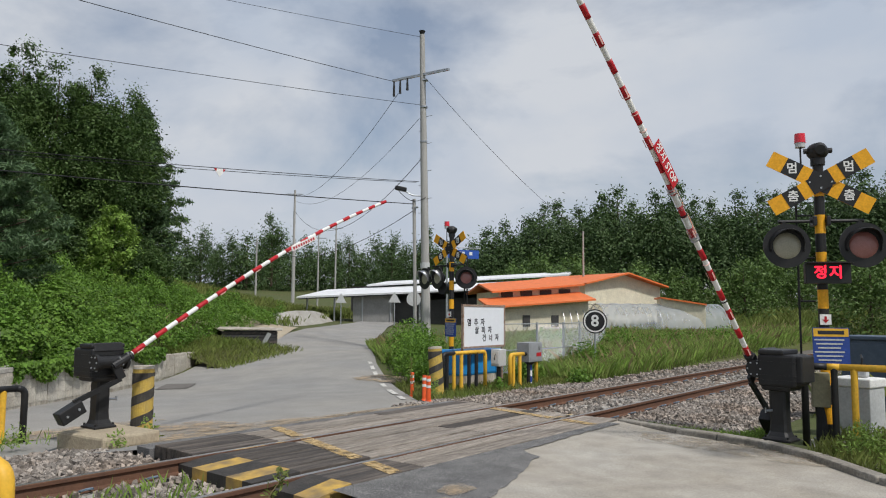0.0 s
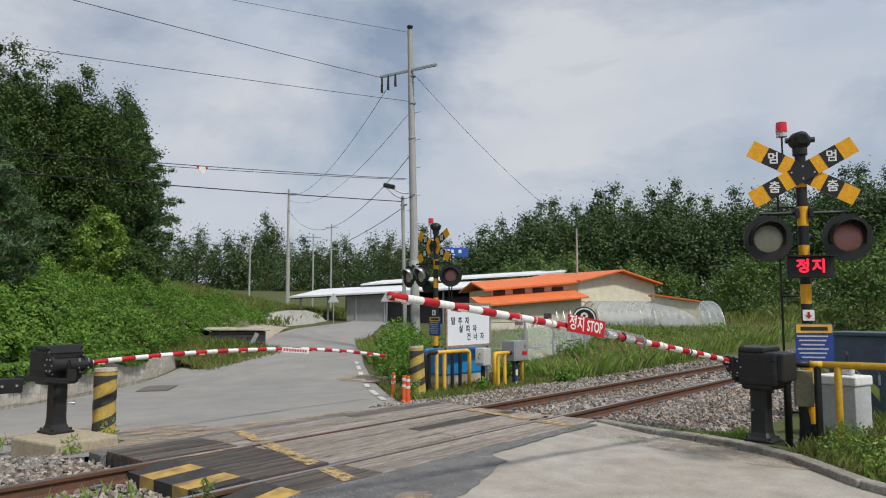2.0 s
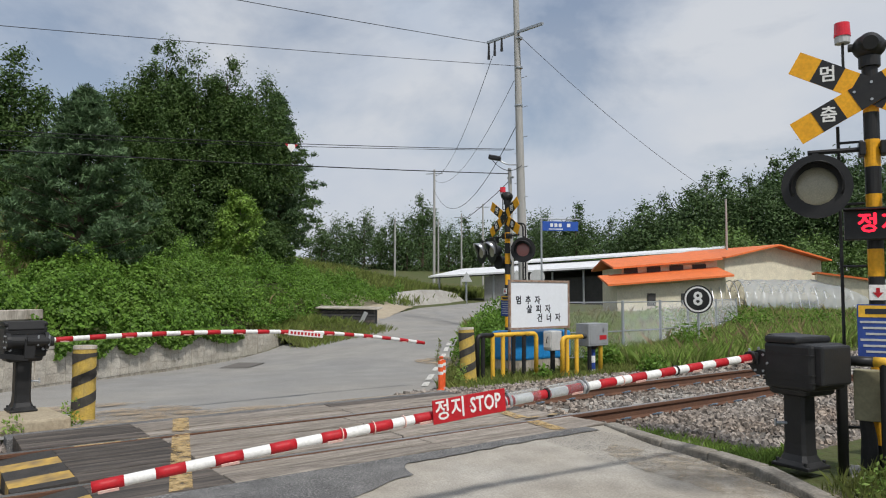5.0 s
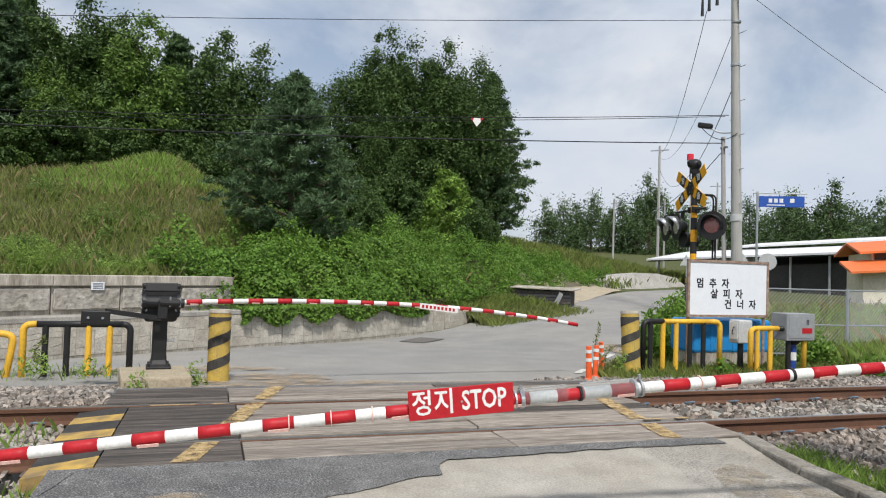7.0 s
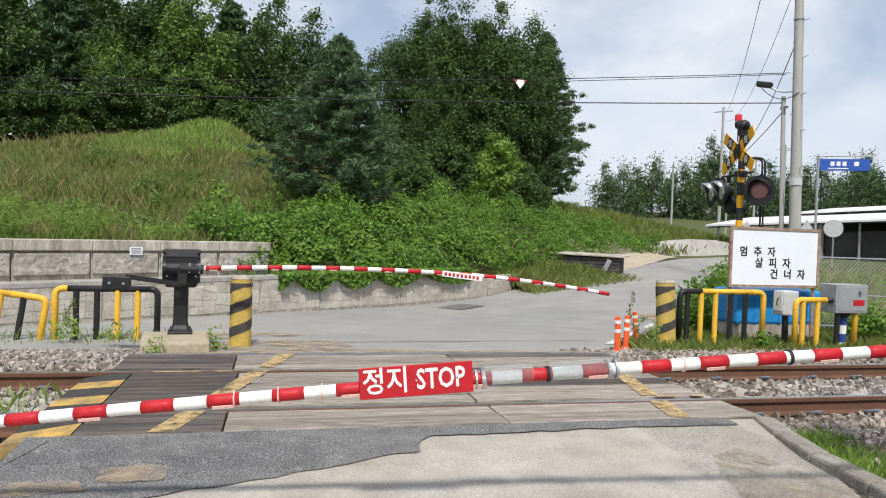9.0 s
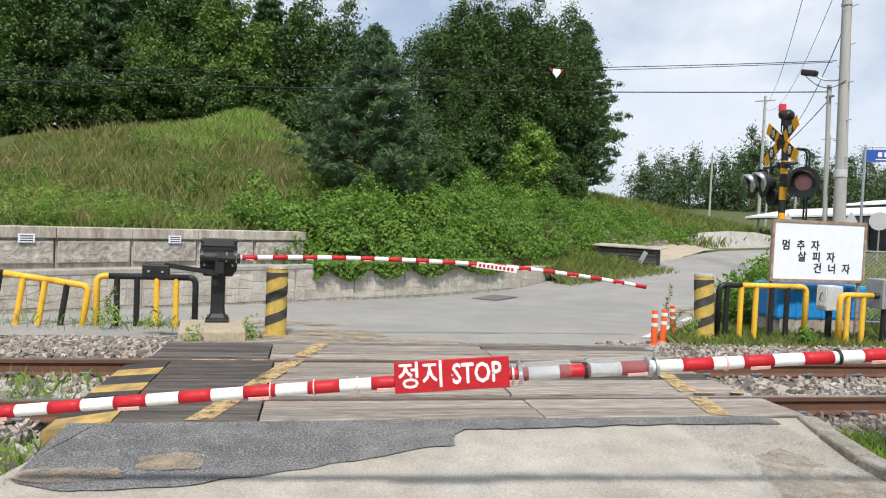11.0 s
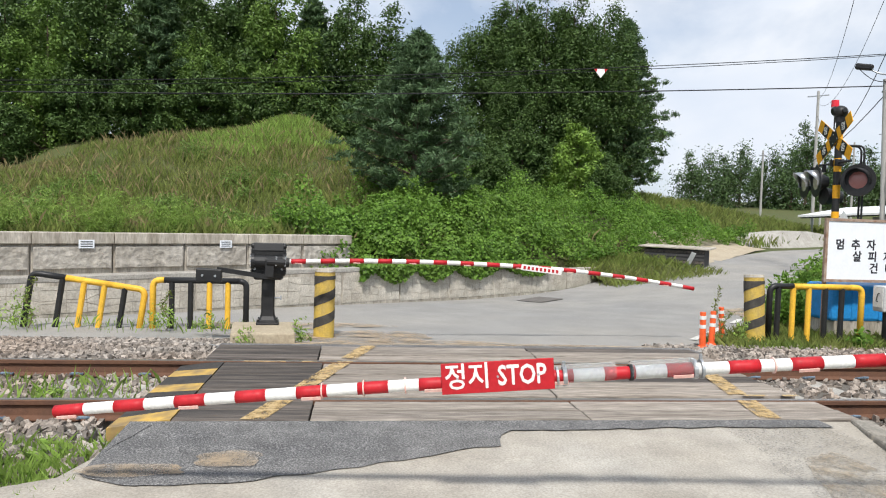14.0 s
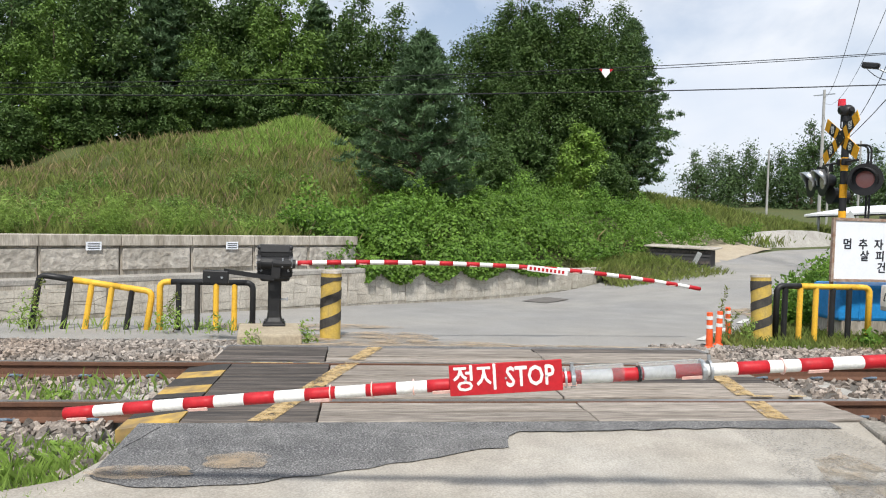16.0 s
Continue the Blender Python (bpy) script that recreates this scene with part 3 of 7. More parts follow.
def railway():
    track = thing("railway_track", label="single railway track with rusty rails on ballast", category="railway track")
    for x in (0.0, -1.505):
        bm = bmesh.new()
        prof = rail_profile()
        ys = [-30, 0, 4, 9.7, 20, 60, 220]
        rings = [[bm.verts.new((x + px, y, pz)) for px, pz in prof] for y in ys]
        for a, b in zip(rings, rings[1:]):
            for k in range(len(prof)):
                bm.faces.new((a[k], a[(k + 1) % len(prof)], b[(k + 1) % len(prof)], b[k]))
        part("rail", bm, M_RUST, track, "rusty steel rail")
        part("rail_head", box((0.052, 250, 0.003), (x, 95, 0.0005)), M_STEEL, track, "bright worn running surface")
    sleeper, clip = None, None
    for i in range(100):
        y = -5.0 + i * 0.62
        if 4.0 < y < 9.6:
            continue
        if sleeper is None:
            bm = box((2.5, 0.26, 0.16), (0, 0, 0), bevel=0.02)
            sleeper = part("sleeper", bm, M_CONC, track)
            o = sleeper
        else:
            o = new("sleeper", sleeper.data)
            o.parent = track
        o.location = (-0.752, y, -0.245)
        if y < 24:
            for x in (0.0, -1.505):
                for s in (-1, 1):
                    if clip is None:
                        bm = tube([(0.0, -0.05, 0), (0.05, -0.05, 0.015), (0.085, -0.02, 0.03), (0.085, 0.03, 0.03), (0.05, 0.05, 0.015), (0.0, 0.04, 0.01)], 0.011, 6)
                        clip = part("rail_clip", bm, M_CLIP, track)
                        c = clip
                    else:
                        c = new("rail_clip", clip.data)
                        c.parent = track
                    c.matrix_basis = pose(x + s * 0.05, y, -0.135, 0, 0, 0 if s > 0 else 180)
    # ballast: a bed with loose stones on it
    ys = np.concatenate([np.arange(-12, 30, 0.3), np.arange(30, 230, 6)])
    xs = np.array([-4.6, -4.1, -3.4, -2.65, -2.2, -1.4, -0.7, 0.0, 0.7, 1.2, 1.7, 2.2, 2.8])
    hs = np.array([-0.42, -0.27, -0.2, -0.15, -0.14, -0.17, -0.18, -0.17, -0.14, -0.14, -0.16, -0.2, -0.3])
    verts, faces = [], []
    for y in ys:
        for x, h in zip(xs, hs):
            inside = 3.9 < y < 9.75
            zz = h - (0.16 if inside else 0.0) + 0.02 * noise.noise((x * 2, y * 2, 0))
            if y < 3.9 and x > 1.0:
                zz -= 0.06
            verts.append((x, y, zz))
    k = len(xs)
    faces = [(i * k + j, i * k + j + 1, (i + 1) * k + j + 1, (i + 1) * k + j) for i in range(len(ys) - 1) for j in range(k - 1)]
    tagged(raw("ballast_bed", verts, faces, M_GRAVELBED, smooth=True), "crushed stone track bed", "ballast", kind="structure")
    pts = []

    def scatter(n, x0, x1, y0, y1):
        for _ in range(n):
            pts.append((random.uniform(x0, x1), random.uniform(y0, y1)))
    scatter(5200, -4.35, -1.5, -1, 4.15)
    scatter(2200, -1.5, 1.1, 0, 4.0)
    scatter(1500, 0.7, 2.4, 1.6, 4.2)
    scatter(3600, -4.0, -1.6, 9.7, 16)
    scatter(2600, -1.6, 0.6, 9.75, 17)
    scatter(4200, 0.3, 2.7, 9.8, 16)
    scatter(4200, -3.4, 2.7, 16, 32)
    base = bmesh.new()
    bmesh.ops.create_cube(base, size=1.25)
    bmesh.ops.triangulate(base, faces=base.faces)
    bv = np.array([v.co[:] for v in base.verts])
    bf = np.array([[v.index for v in f.verts] for f in base.faces])
    base.free()
    vs, fs = [], []
    for i, (x, y) in enumerate(pts):
        if abs(x) < 0.07 or abs(x + 1.505) < 0.07:
            continue
        r = random.uniform(0.022, 0.05) * (1.25 if y > 16 else 1.0)
        shape = bv * rng.uniform(0.55, 1.3, bv.shape) * np.array([1.25, 0.95, 0.7]) * r
        e = np.array(Euler([random.uniform(0, 6.3) for _ in range(3)]).to_matrix())
        z = float(np.interp(x, xs, hs)) + r * 0.35 - (0.06 if y < 3.9 and x > 1.0 else 0)
        fs.append(bf + len(vs) * len(bv))
        vs.append(shape @ e.T + np.array([x, y, z]))
    allv, allf = np.concatenate(vs), np.concatenate(fs)
    st = raw("ballast_stones", allv.tolist(), allf.tolist(), M_STONE)
    tagged(st, "loose grey and tan ballast stones", "gravel", kind="stuff")


def solid(name, bottom, top, material, parent):
    """A body between two outlines of equally many corners."""
    bm = bmesh.new()
    a, b = [bm.verts.new(p) for p in bottom], [bm.verts.new(p) for p in top]
    bm.faces.new(a[::-1])
    bm.faces.new(b)
    for i in range(len(a)):
        j = (i + 1) % len(a)
        bm.faces.new((a[i], a[j], b[j], b[i]))
    return part(name, bm, material, parent)


M_BLACKTAR = mat("black_tarred_block", (0.035, 0.034, 0.033), (0.075, 0.066, 0.058), scale=5, fine=40, bump=0.5, rough=0.75, amount=0.8)


def plank(parent, x0, x1, y0, y1, material, top=0.0, name="plank"):
    return part(name, box((x1 - x0 - 0.012, y1 - y0 - 0.012, 0.14), ((x0 + x1) / 2, (y0 + y1) / 2, top - 0.07), bevel=0.008), material, parent)


def crossing_deck():
    deck = thing("crossing_deck", label="timber plank deck of the level crossing, grey and tarred", category="crossing deck", kind="structure")
    near = [(0.055, 0.33), (0.33, 0.62)]
    mid = [(-1.40, -1.16), (-1.16, -0.9), (-0.9, -0.63), (-0.63, -0.36), (-0.36, -0.12)]
    far = [(-1.83, -1.575), (-2.1, -1.83), (-2.36, -2.1)]
    for cols, cuts in ((near, (4.42, 5.36, 7.4, 9.55)), (mid, (4.42, 5.36, 7.35, 9.5)), (far, (4.2, 5.3, 7.6, 9.6))):
        for i, (a, b) in enumerate(cols):
            for k, (y0, y1) in enumerate(zip(cuts, cuts[1:])):
                skew = 0.0
                dark = k == 0
                plank(deck, a, b, y0 + skew, y1 + skew, M_TIMBERDARK if dark or (k == 2 and i % 3 == 2) else M_TIMBER, top=0.004 + 0.006 * math.sin(i * 3 + k * 5) + (0.004 if dark else 0.0))
    plank(deck, -2.66, -2.36, 4.15, 9.75, M_ASPHALT, top=-0.03, name="asphalt_edge")
    # end wedges at the left, dark with yellow blocks
    skew = -0.16
    for x0, x1, yellow in ((-1.38, -1.08, False), (-1.08, -0.82, True), (-0.82, -0.50, False), (-0.50, -0.24, True), (-0.24, -0.1, False), (0.06, 0.34, False), (0.34, 0.60, True)):
        top = [(x0, 4.42), (x1, 4.42), (x1 + skew * (x1 < 0), 4.0), (x0 + skew * (x0 < 0), 4.0)]
        hs = (0.012, 0.012, -0.05, -0.05)
        solid("end_wedge", [(x, y, -0.17) for x, y in top], [(x, y, z) for (x, y), z in zip(top, hs)], M_YELLOWSOLID if yellow else M_BLACKTAR, deck)
    # worn yellow edge markings
    def mark(outline, z=0.0135, material=M_YELLOWWORN, name="yellow_marking"):
        part(name, prism(outline, 0.001, Matrix.Translation((0, 0, z))), material, deck)
    for slope, at0, runs in ((0.29, 5.06, ((-2.34, -1.60), (-1.36, -0.64), (-0.62, -0.14), (0.08, 0.33), (0.34, 0.61))), (0.2, 8.85, ((-1.36, -0.64), (-0.62, -0.13), (0.07, 0.33), (0.34, 0.61)))):
        for x0, x1 in runs:
            mark([(x0, at0 - slope * x0), (x0, at0 - slope * x0 + 0.17), (x1, at0 - slope * x1 + 0.17), (x1, at0 - slope * x1)])
    for y0, y1 in ((4.6, 5.0), (5.15, 5.3), (5.5, 5.65)):
        mark([(-1.44, y0), (-1.40, y0), (-1.40, y1), (-1.44, y1)], z=0.013)
    for y0, y1 in ((9.0, 9.2), (9.35, 9.5)):
        mark([(-0.12, y0), (-0.07, y0), (-0.07, y1), (-0.12, y1)], z=0.013)


# ---------------------------------------------------------------- retaining wall beside the road
def wall_point(along, off, z):
    return (WALL_A[0] + WU[0] * along + WN[0] * off, WALL_A[1] + WU[1] * along + WN[1] * off, z)


M_CASTWALL = mat("cast_stone_face", (0.52, 0.49, 0.43), (0.36, 0.325, 0.27), scale=1.3, fine=30, bump=0.5, bump_size=0.008, amount=0.9, rough=0.92, grain=0.2, patches=0.18, objects=0.08)


def retaining_wall():
    wall = thing("wall_retaining", label="weathered concrete retaining wall with cast stone pattern", category="wall", kind="structure")
    rot = math.degrees(math.atan2(WU[1], WU[0]))
    n = int((WALL_LEN + 3.0) / 1.6)
    step = (WALL_LEN + 3.0) / n
    for i in range(n):
        a = (i + 0.5) * step
        x, y, _ = wall_point(a, 0.12, 0)
        zr = float(road_z(x))
        top = 0.22 - 0.10 * max(0, (a - 9) / 7)
        h = top - zr + 0.3
        part("wall_panel", box((step - 0.01, 0.24, h), (x, y, top - h / 2), (0, 0, rot), bevel=0.01), M_CONCDARK, wall)
        # shallow raised stones of the cast pattern, in courses that rise and fall
        random.seed(40 + i)
        px, py, _ = wall_point(a, 0.0, 0)
        m = pose(px, py, 0, 90, 0, rot) @ Matrix.Translation((0, 0, -0.004))
        base, high = zr + 0.05, top - 0.07
        cuts = [-step / 2 + 0.02]
        while cuts[-1] < step / 2 - 0.32:
            cuts.append(cuts[-1] + random.uniform(0.2, 0.42))
        cuts.append(step / 2 - 0.02)
        tilt = [random.uniform(-0.05, 0.05) for _ in cuts]
        level = [[base] + [base + (high - base) * f + random.uniform(-0.05, 0.05) for f in (0.3, 0.55, 0.78)] + [high] for _ in cuts]
        for j in range(len(cuts) - 1):
            k = 0
            while k < 4:
                k2 = min(4, k + random.choice((1, 1, 2)))
                out = [(cuts[j] + tilt[j] * (0.5 - k / 4) + 0.006, level[j][k] + 0.006), (cuts[j + 1] + tilt[j + 1] * (0.5 - k / 4) - 0.006, level[j + 1][k] + 0.006),
                       (cuts[j + 1] + tilt[j + 1] * (0.5 - k2 / 4) - 0.006, level[j + 1][k2] - 0.006), (cuts[j] + tilt[j] * (0.5 - k2 / 4) + 0.006, level[j][k2] - 0.006)]
                part("stone", prism(out, 0.012, m), M_CASTWALL, wall)
                k = k2
    # upper tier, set back, with its coping
    n2 = 7
    span = 9.4
    for i in range(n2):
        a = -0.2 + (i + 0.5) * span / n2
        x, y, _ = wall_point(a, 0.50, 0)
        part("upper_panel", box((span / n2 - 0.012, 0.24, 0.8), (x, y, 0.5), (0, 0, rot), bevel=0.012), M_CONCDARK, wall)
        x, y, _ = wall_point(a, 0.36, 0)
        part("cast_block", box((span / n2 - 0.07, 0.06, 0.40), (x, y, 0.60), (0, 0, rot), bevel=0.018), M_ROCKFACE, wall)
        x, y, _ = wall_point(a, 0.48, 0)
        part("coping", box((span / n2 - 0.008, 0.36, 0.20), (x, y, 0.94), (0, 0, rot), bevel=0.015), M_CONCDARK, wall)
    x, y, _ = wall_point(span / 2, 0.22, 0)
    part("ledge", box((span + 1.5, 0.46, 0.10), (x, y, 0.26), (0, 0, rot), bevel=0.015), M_CONC, wall)
    for a in (3.35, 6.0):
        x, y, _ = wall_point(a, 0.30, 0)
        pl = tagged(part("notice_plate", box((0.26, 0.012, 0.15), (x, y, 0.84), (0, 0, rot)), M_SIGNWHITE), "small white notice plate fixed to the wall", "notice plate")
        for k in range(3):
            xx, yy, _ = wall_point(a, 0.291, 0)
            part("text_bar", box((0.2, 0.004, 0.014), (xx, yy, 0.88 - k * 0.04), (0, 0, rot)), M_BLACKINK, pl)


railway()
crossing_deck()
retaining_wall()


# ---------------------------------------------------------------- barrier machines with their arms
def barrier_arm(parent, hub, length, bands, sag):
    """The arm, pointing along its own +x from the pivot; red bands, tape and a sign are pieces of it."""
    def axis(t):
        return Vector((t * length, 0, sag * (4 * t * (1 - t)) * 0.5 - sag * 0.9 * max(0, t - 0.62) ** 1.5))
    r0, r1 = 0.033, 0.029
    bm = tube([axis(i / 24) for i in range(25)], [r0 + (r1 - r0) * i / 24 for i in range(25)], 14)
    arm = part("barrier_arm", bm, M_WHITE, parent, "white tapered barrier arm with red bands", smooth=True)
    arm.location = hub
    for k in range(bands):
        t0 = (2 * k + 1.0) / (2 * bands)
        t1 = min(1.0, t0 + 0.5 / bands)
        bm = tube([axis(t0 + (t1 - t0) * j / 3) for j in range(4)], [(r0 + (r1 - r0) * (t0 + (t1 - t0) * j / 3)) + 0.0015 for j in range(4)], 14)
        part("red_band", bm, M_RED, arm, smooth=True)
        if k % 2 == 0:
            p = axis((t0 + t1) / 2)
            part("reflector_tape", box((0.10, 0.004, 0.016), (p.x, -0.038, p.z - 0.026), (20, 0, 0)), M_PINK, arm)
            part("reflector_tape", box((0.10, 0.004, 0.016), (p.x, 0.038, p.z - 0.026), (-20, 0, 0)), M_PINK, arm)
    part("hub_sleeve", rod((-0.12, 0, 0), (0.12, 0, 0), 0.055, bm=None), M_BLACK, arm)
    return arm, axis


def barrier_machine(m, label, sag, length, bands, hub_z=0.86):
    """Column on a flange, housing with a cover, counterweight; the arm pivots in front of the housing. Local +x is the way of the closed arm."""
    mach = thing("barrier_machine", m, label, "barrier")
    bm = box((0.30, 0.34, 0.03), (0, 0, 0.015), bevel=0.008)
    part("foot_plate", bm, M_BLACK, mach)
    for sx in (-1, 1):
        for sy in (-1, 1):
            part("bolt", rod((sx * 0.12, sy * 0.13, 0.03), (sx * 0.12, sy * 0.13, 0.065), 0.014, seg=6), M_BLACK, mach)
    bm = bmesh.new()
    prof = [(0.15, 0.03), (0.115, 0.06), (0.095, 0.11), (0.088, 0.2), (0.088, 0.62), (0.10, 0.66)]
    rings = []
    for r, z in prof:
        rings.append([bm.verts.new((r * cx, r * cy * 1.1, z)) for cx, cy in ((-1, -0.75), (-0.75, -1), (0.75, -1), (1, -0.75), (1, 0.75), (0.75, 1), (-0.75, 1), (-1, 0.75))])
    for a, b in zip(rings, rings[1:]):
        for k in range(8):
            bm.faces.new((a[k], a[(k + 1) % 8], b[(k + 1) % 8], b[k]))
    bm.faces.new(rings[0][::-1])
    bm.faces.new(rings[-1])
    part("column", bm, M_BLACK, mach)
    part("housing", box((0.46, 0.44, 0.38), (0, 0.06, 0.85), bevel=0.03), M_BLACK, mach)
    part("cover", box((0.47, 0.30, 0.06), (0, 0.0, 1.065), bevel=0.02), M_BLACK, mach)
    for z in (0.73, 0.79, 0.95):
        part("cover_rib", box((0.47, 0.452, 0.012), (0, 0.06, z)), M_BLACK, mach)
    for sx in (-0.18, 0.18):
        part("bolt", rod((sx, -0.175, 0.90), (sx, -0.20, 0.90), 0.018, seg=8), M_GALV, mach)
        part("bolt", rod((sx, -0.175, 0.76), (sx, -0.20, 0.76), 0.018, seg=8), M_GALV, mach)
    for sx in (-0.205, 0.205):
        part("bearing_cheek", rod((sx - 0.022, -0.20, 0.86), (sx + 0.022, -0.20, 0.86), 0.105, seg=20), M_BLACK, mach)
        for k in range(6):
            a = k * math.tau / 6
            o = 0.024 if sx > 0 else -0.024
            part("bolt", rod((sx + o, -0.20 + 0.078 * math.cos(a), 0.86 + 0.078 * math.sin(a)), (sx + o * 1.45, -0.20 + 0.078 * math.cos(a), 0.86 + 0.078 * math.sin(a)), 0.011, seg=6), M_GALV, mach)
    part("skirt", box((0.40, 0.36, 0.10), (0, 0.03, 0.655), bevel=0.04), M_BLACK, mach)
    part("upper_cover", box((0.40, 0.20, 0.12), (0, -0.06, 1.03), (-14, 0, 0), bevel=0.015), M_BLACK, mach)
    part("rear_box", box((0.38, 0.10, 0.32), (0, 0.30, 0.87), bevel=0.02), M_BLACK, mach)
    for z in (0.76, 0.98):
        part("latch", box((0.02, 0.03, 0.08), (0.205, 0.25, z), bevel=0.004), M_BLACK, mach)
    part("name_plate", box((0.07, 0.004, 0.04), (0.0, -0.152, 1.055), (-14, 0, 0)), M_LIGHTGREY, mach)
    part("drain_valve", rod((0.08, -0.06, 0.36), (0.17, -0.10, 0.36), 0.014, seg=8), M_GALV, mach)
    part("valve_handle", box((0.02, 0.012, 0.06), (0.17, -0.10, 0.365)), M_GALV, mach)
    part("lock", box((0.03, 0.012, 0.07), (0.02, 0.296, 0.86), bevel=0.004), M_GALV, mach)
    part("pivot_drum", rod((-0.19, -0.20, 0.86), (0.22, -0.20, 0.86), 0.08, seg=18), M_BLACK, mach)
    arm, axis = barrier_arm(mach, (0.10, -0.27, hub_z), length, bands, sag)
    part("counterweight_arm", box((0.66, 0.04, 0.06), (-0.42, 0.0, -0.17), (0, 6, 0)), M_BLACK, arm)
    part("counterweight", box((0.32, 0.15, 0.17), (-0.84, 0.0, -0.22), bevel=0.012), M_BLACK, arm)
    for bx in (-0.92, -0.76):
        part("bolt", rod((bx, -0.075, -0.22), (bx, -0.092, -0.22), 0.016, seg=6), M_GALV, arm)
        part("bolt", rod((bx, 0.075, -0.22), (bx, 0.092, -0.22), 0.016, seg=6), M_GALV, arm)
    for cx in (0.0, 0.12):
        part("clamp_bolt", rod((cx, -0.03, -0.05), (cx, -0.03, 0.075), 0.012, seg=6), M_GALV, arm)
    part("clamp_collar", rod((0.13, 0, 0), (0.17, 0, 0), 0.06, seg=18), M_BLACK, arm)
    part("crank", box((0.12, 0.05, 0.24), (-0.08, 0.0, -0.09), bevel=0.01), M_BLACK, arm)
    part("arm_clamp", box((0.24, 0.09, 0.10), (0.03, 0.02, 0.0), bevel=0.01), M_BLACK, arm)
    return mach, arm, axis


NEAR_YAW = math.degrees(math.atan2(-1, -0.135))
FAR_YAW = math.degrees(math.atan2(1, -0.10))
near_mach, near_arm, near_axis = barrier_machine(pose(2.80, 9.42, -0.02, 0, 0, NEAR_YAW), "black barrier machine with a red and white arm and stop board", 0.05, 5.27, 17, 0.905)
far_mach, far_arm, far_axis = barrier_machine(pose(-4.29, 4.47, -0.04, 0, 0, FAR_YAW), "black barrier machine on a concrete plinth with a bowed striped arm", 0.26, 6.2, 16)
# stop board on the near arm
p = near_axis(0.572)
part("stop_board", box((0.56, 0.008, 0.155), (p.x, 0.055, p.z + 0.03), bevel=0.003), M_RED, near_arm, "red stop board")
for side, turn in ((0.0602, 180), (0.0498, 0)):
    lettering("정지", 0.14, pose(p.x + (0.15 if turn else -0.15), side, p.z + 0.03, 90, 0, turn), M_WHITE, near_arm, wide=0.9, bold=0.002)
    lettering("STOP", 0.14, pose(p.x - (0.12 if turn else -0.12), side, p.z + 0.03, 90, 0, turn), M_WHITE, near_arm, wide=0.72, bold=0.003)
for k, (f0, f1) in enumerate(((0.385, 0.445), (0.46, 0.51))):
    a, b = near_axis(f0), near_axis(f1)
    part("clear_sleeve", tube([a + Vector((0, 0, 0.012)), b + Vector((0, 0, 0.012))], 0.047, 14, close=False), M_CLEAR, near_arm, "clear plastic repair sleeve", smooth=True)
for f, w_, material in ((0.385, 0.02, M_GALV), (0.378, 0.012, M_GALV), (0.445, 0.016, M_CABLE), (0.508, 0.02, M_GALV), (0.515, 0.01, M_GALV), (0.20, 0.014, M_BLACK), (0.66, 0.006, M_PINK), (0.70, 0.006, M_PINK), (0.74, 0.006, M_PINK), (0.31, 0.006, M_PINK)):
    q = near_axis(f)
    part("clamp_band", rod((q.x - w_ / 2, 0, q.z), (q.x + w_ / 2, 0, q.z), 0.041 if material is not M_GALV else 0.05, seg=18), material, near_arm)
for f in (0.378, 0.508):
    q = near_axis(f)
    part("clamp_bolt", rod((q.x, 0.0, q.z + 0.04), (q.x, 0.0, q.z + 0.075), 0.009, seg=8), M_GALV, near_arm)
for dx in (-0.2, 0.0, 0.2):
    q = near_axis(0.572)
    part("board_screw", rod((q.x + dx, 0.058, q.z + 0.03), (q.x + dx, 0.063, q.z + 0.03), 0.006, seg=8), M_GALV, near_arm)
p = far_axis(0.60)
part("notice_board", box((0.62, 0.008, 0.085), (p.x, -0.05, p.z - 0.02), (0, 4, 0)), M_WHITE, far_arm, "narrow white notice board")
for k in range(9):
    part("text_bar", box((0.035, 0.004, 0.045), (p.x - 0.26 + k * 0.062, -0.0555, p.z - 0.004 - k * 0.0043)), M_RED, far_arm)


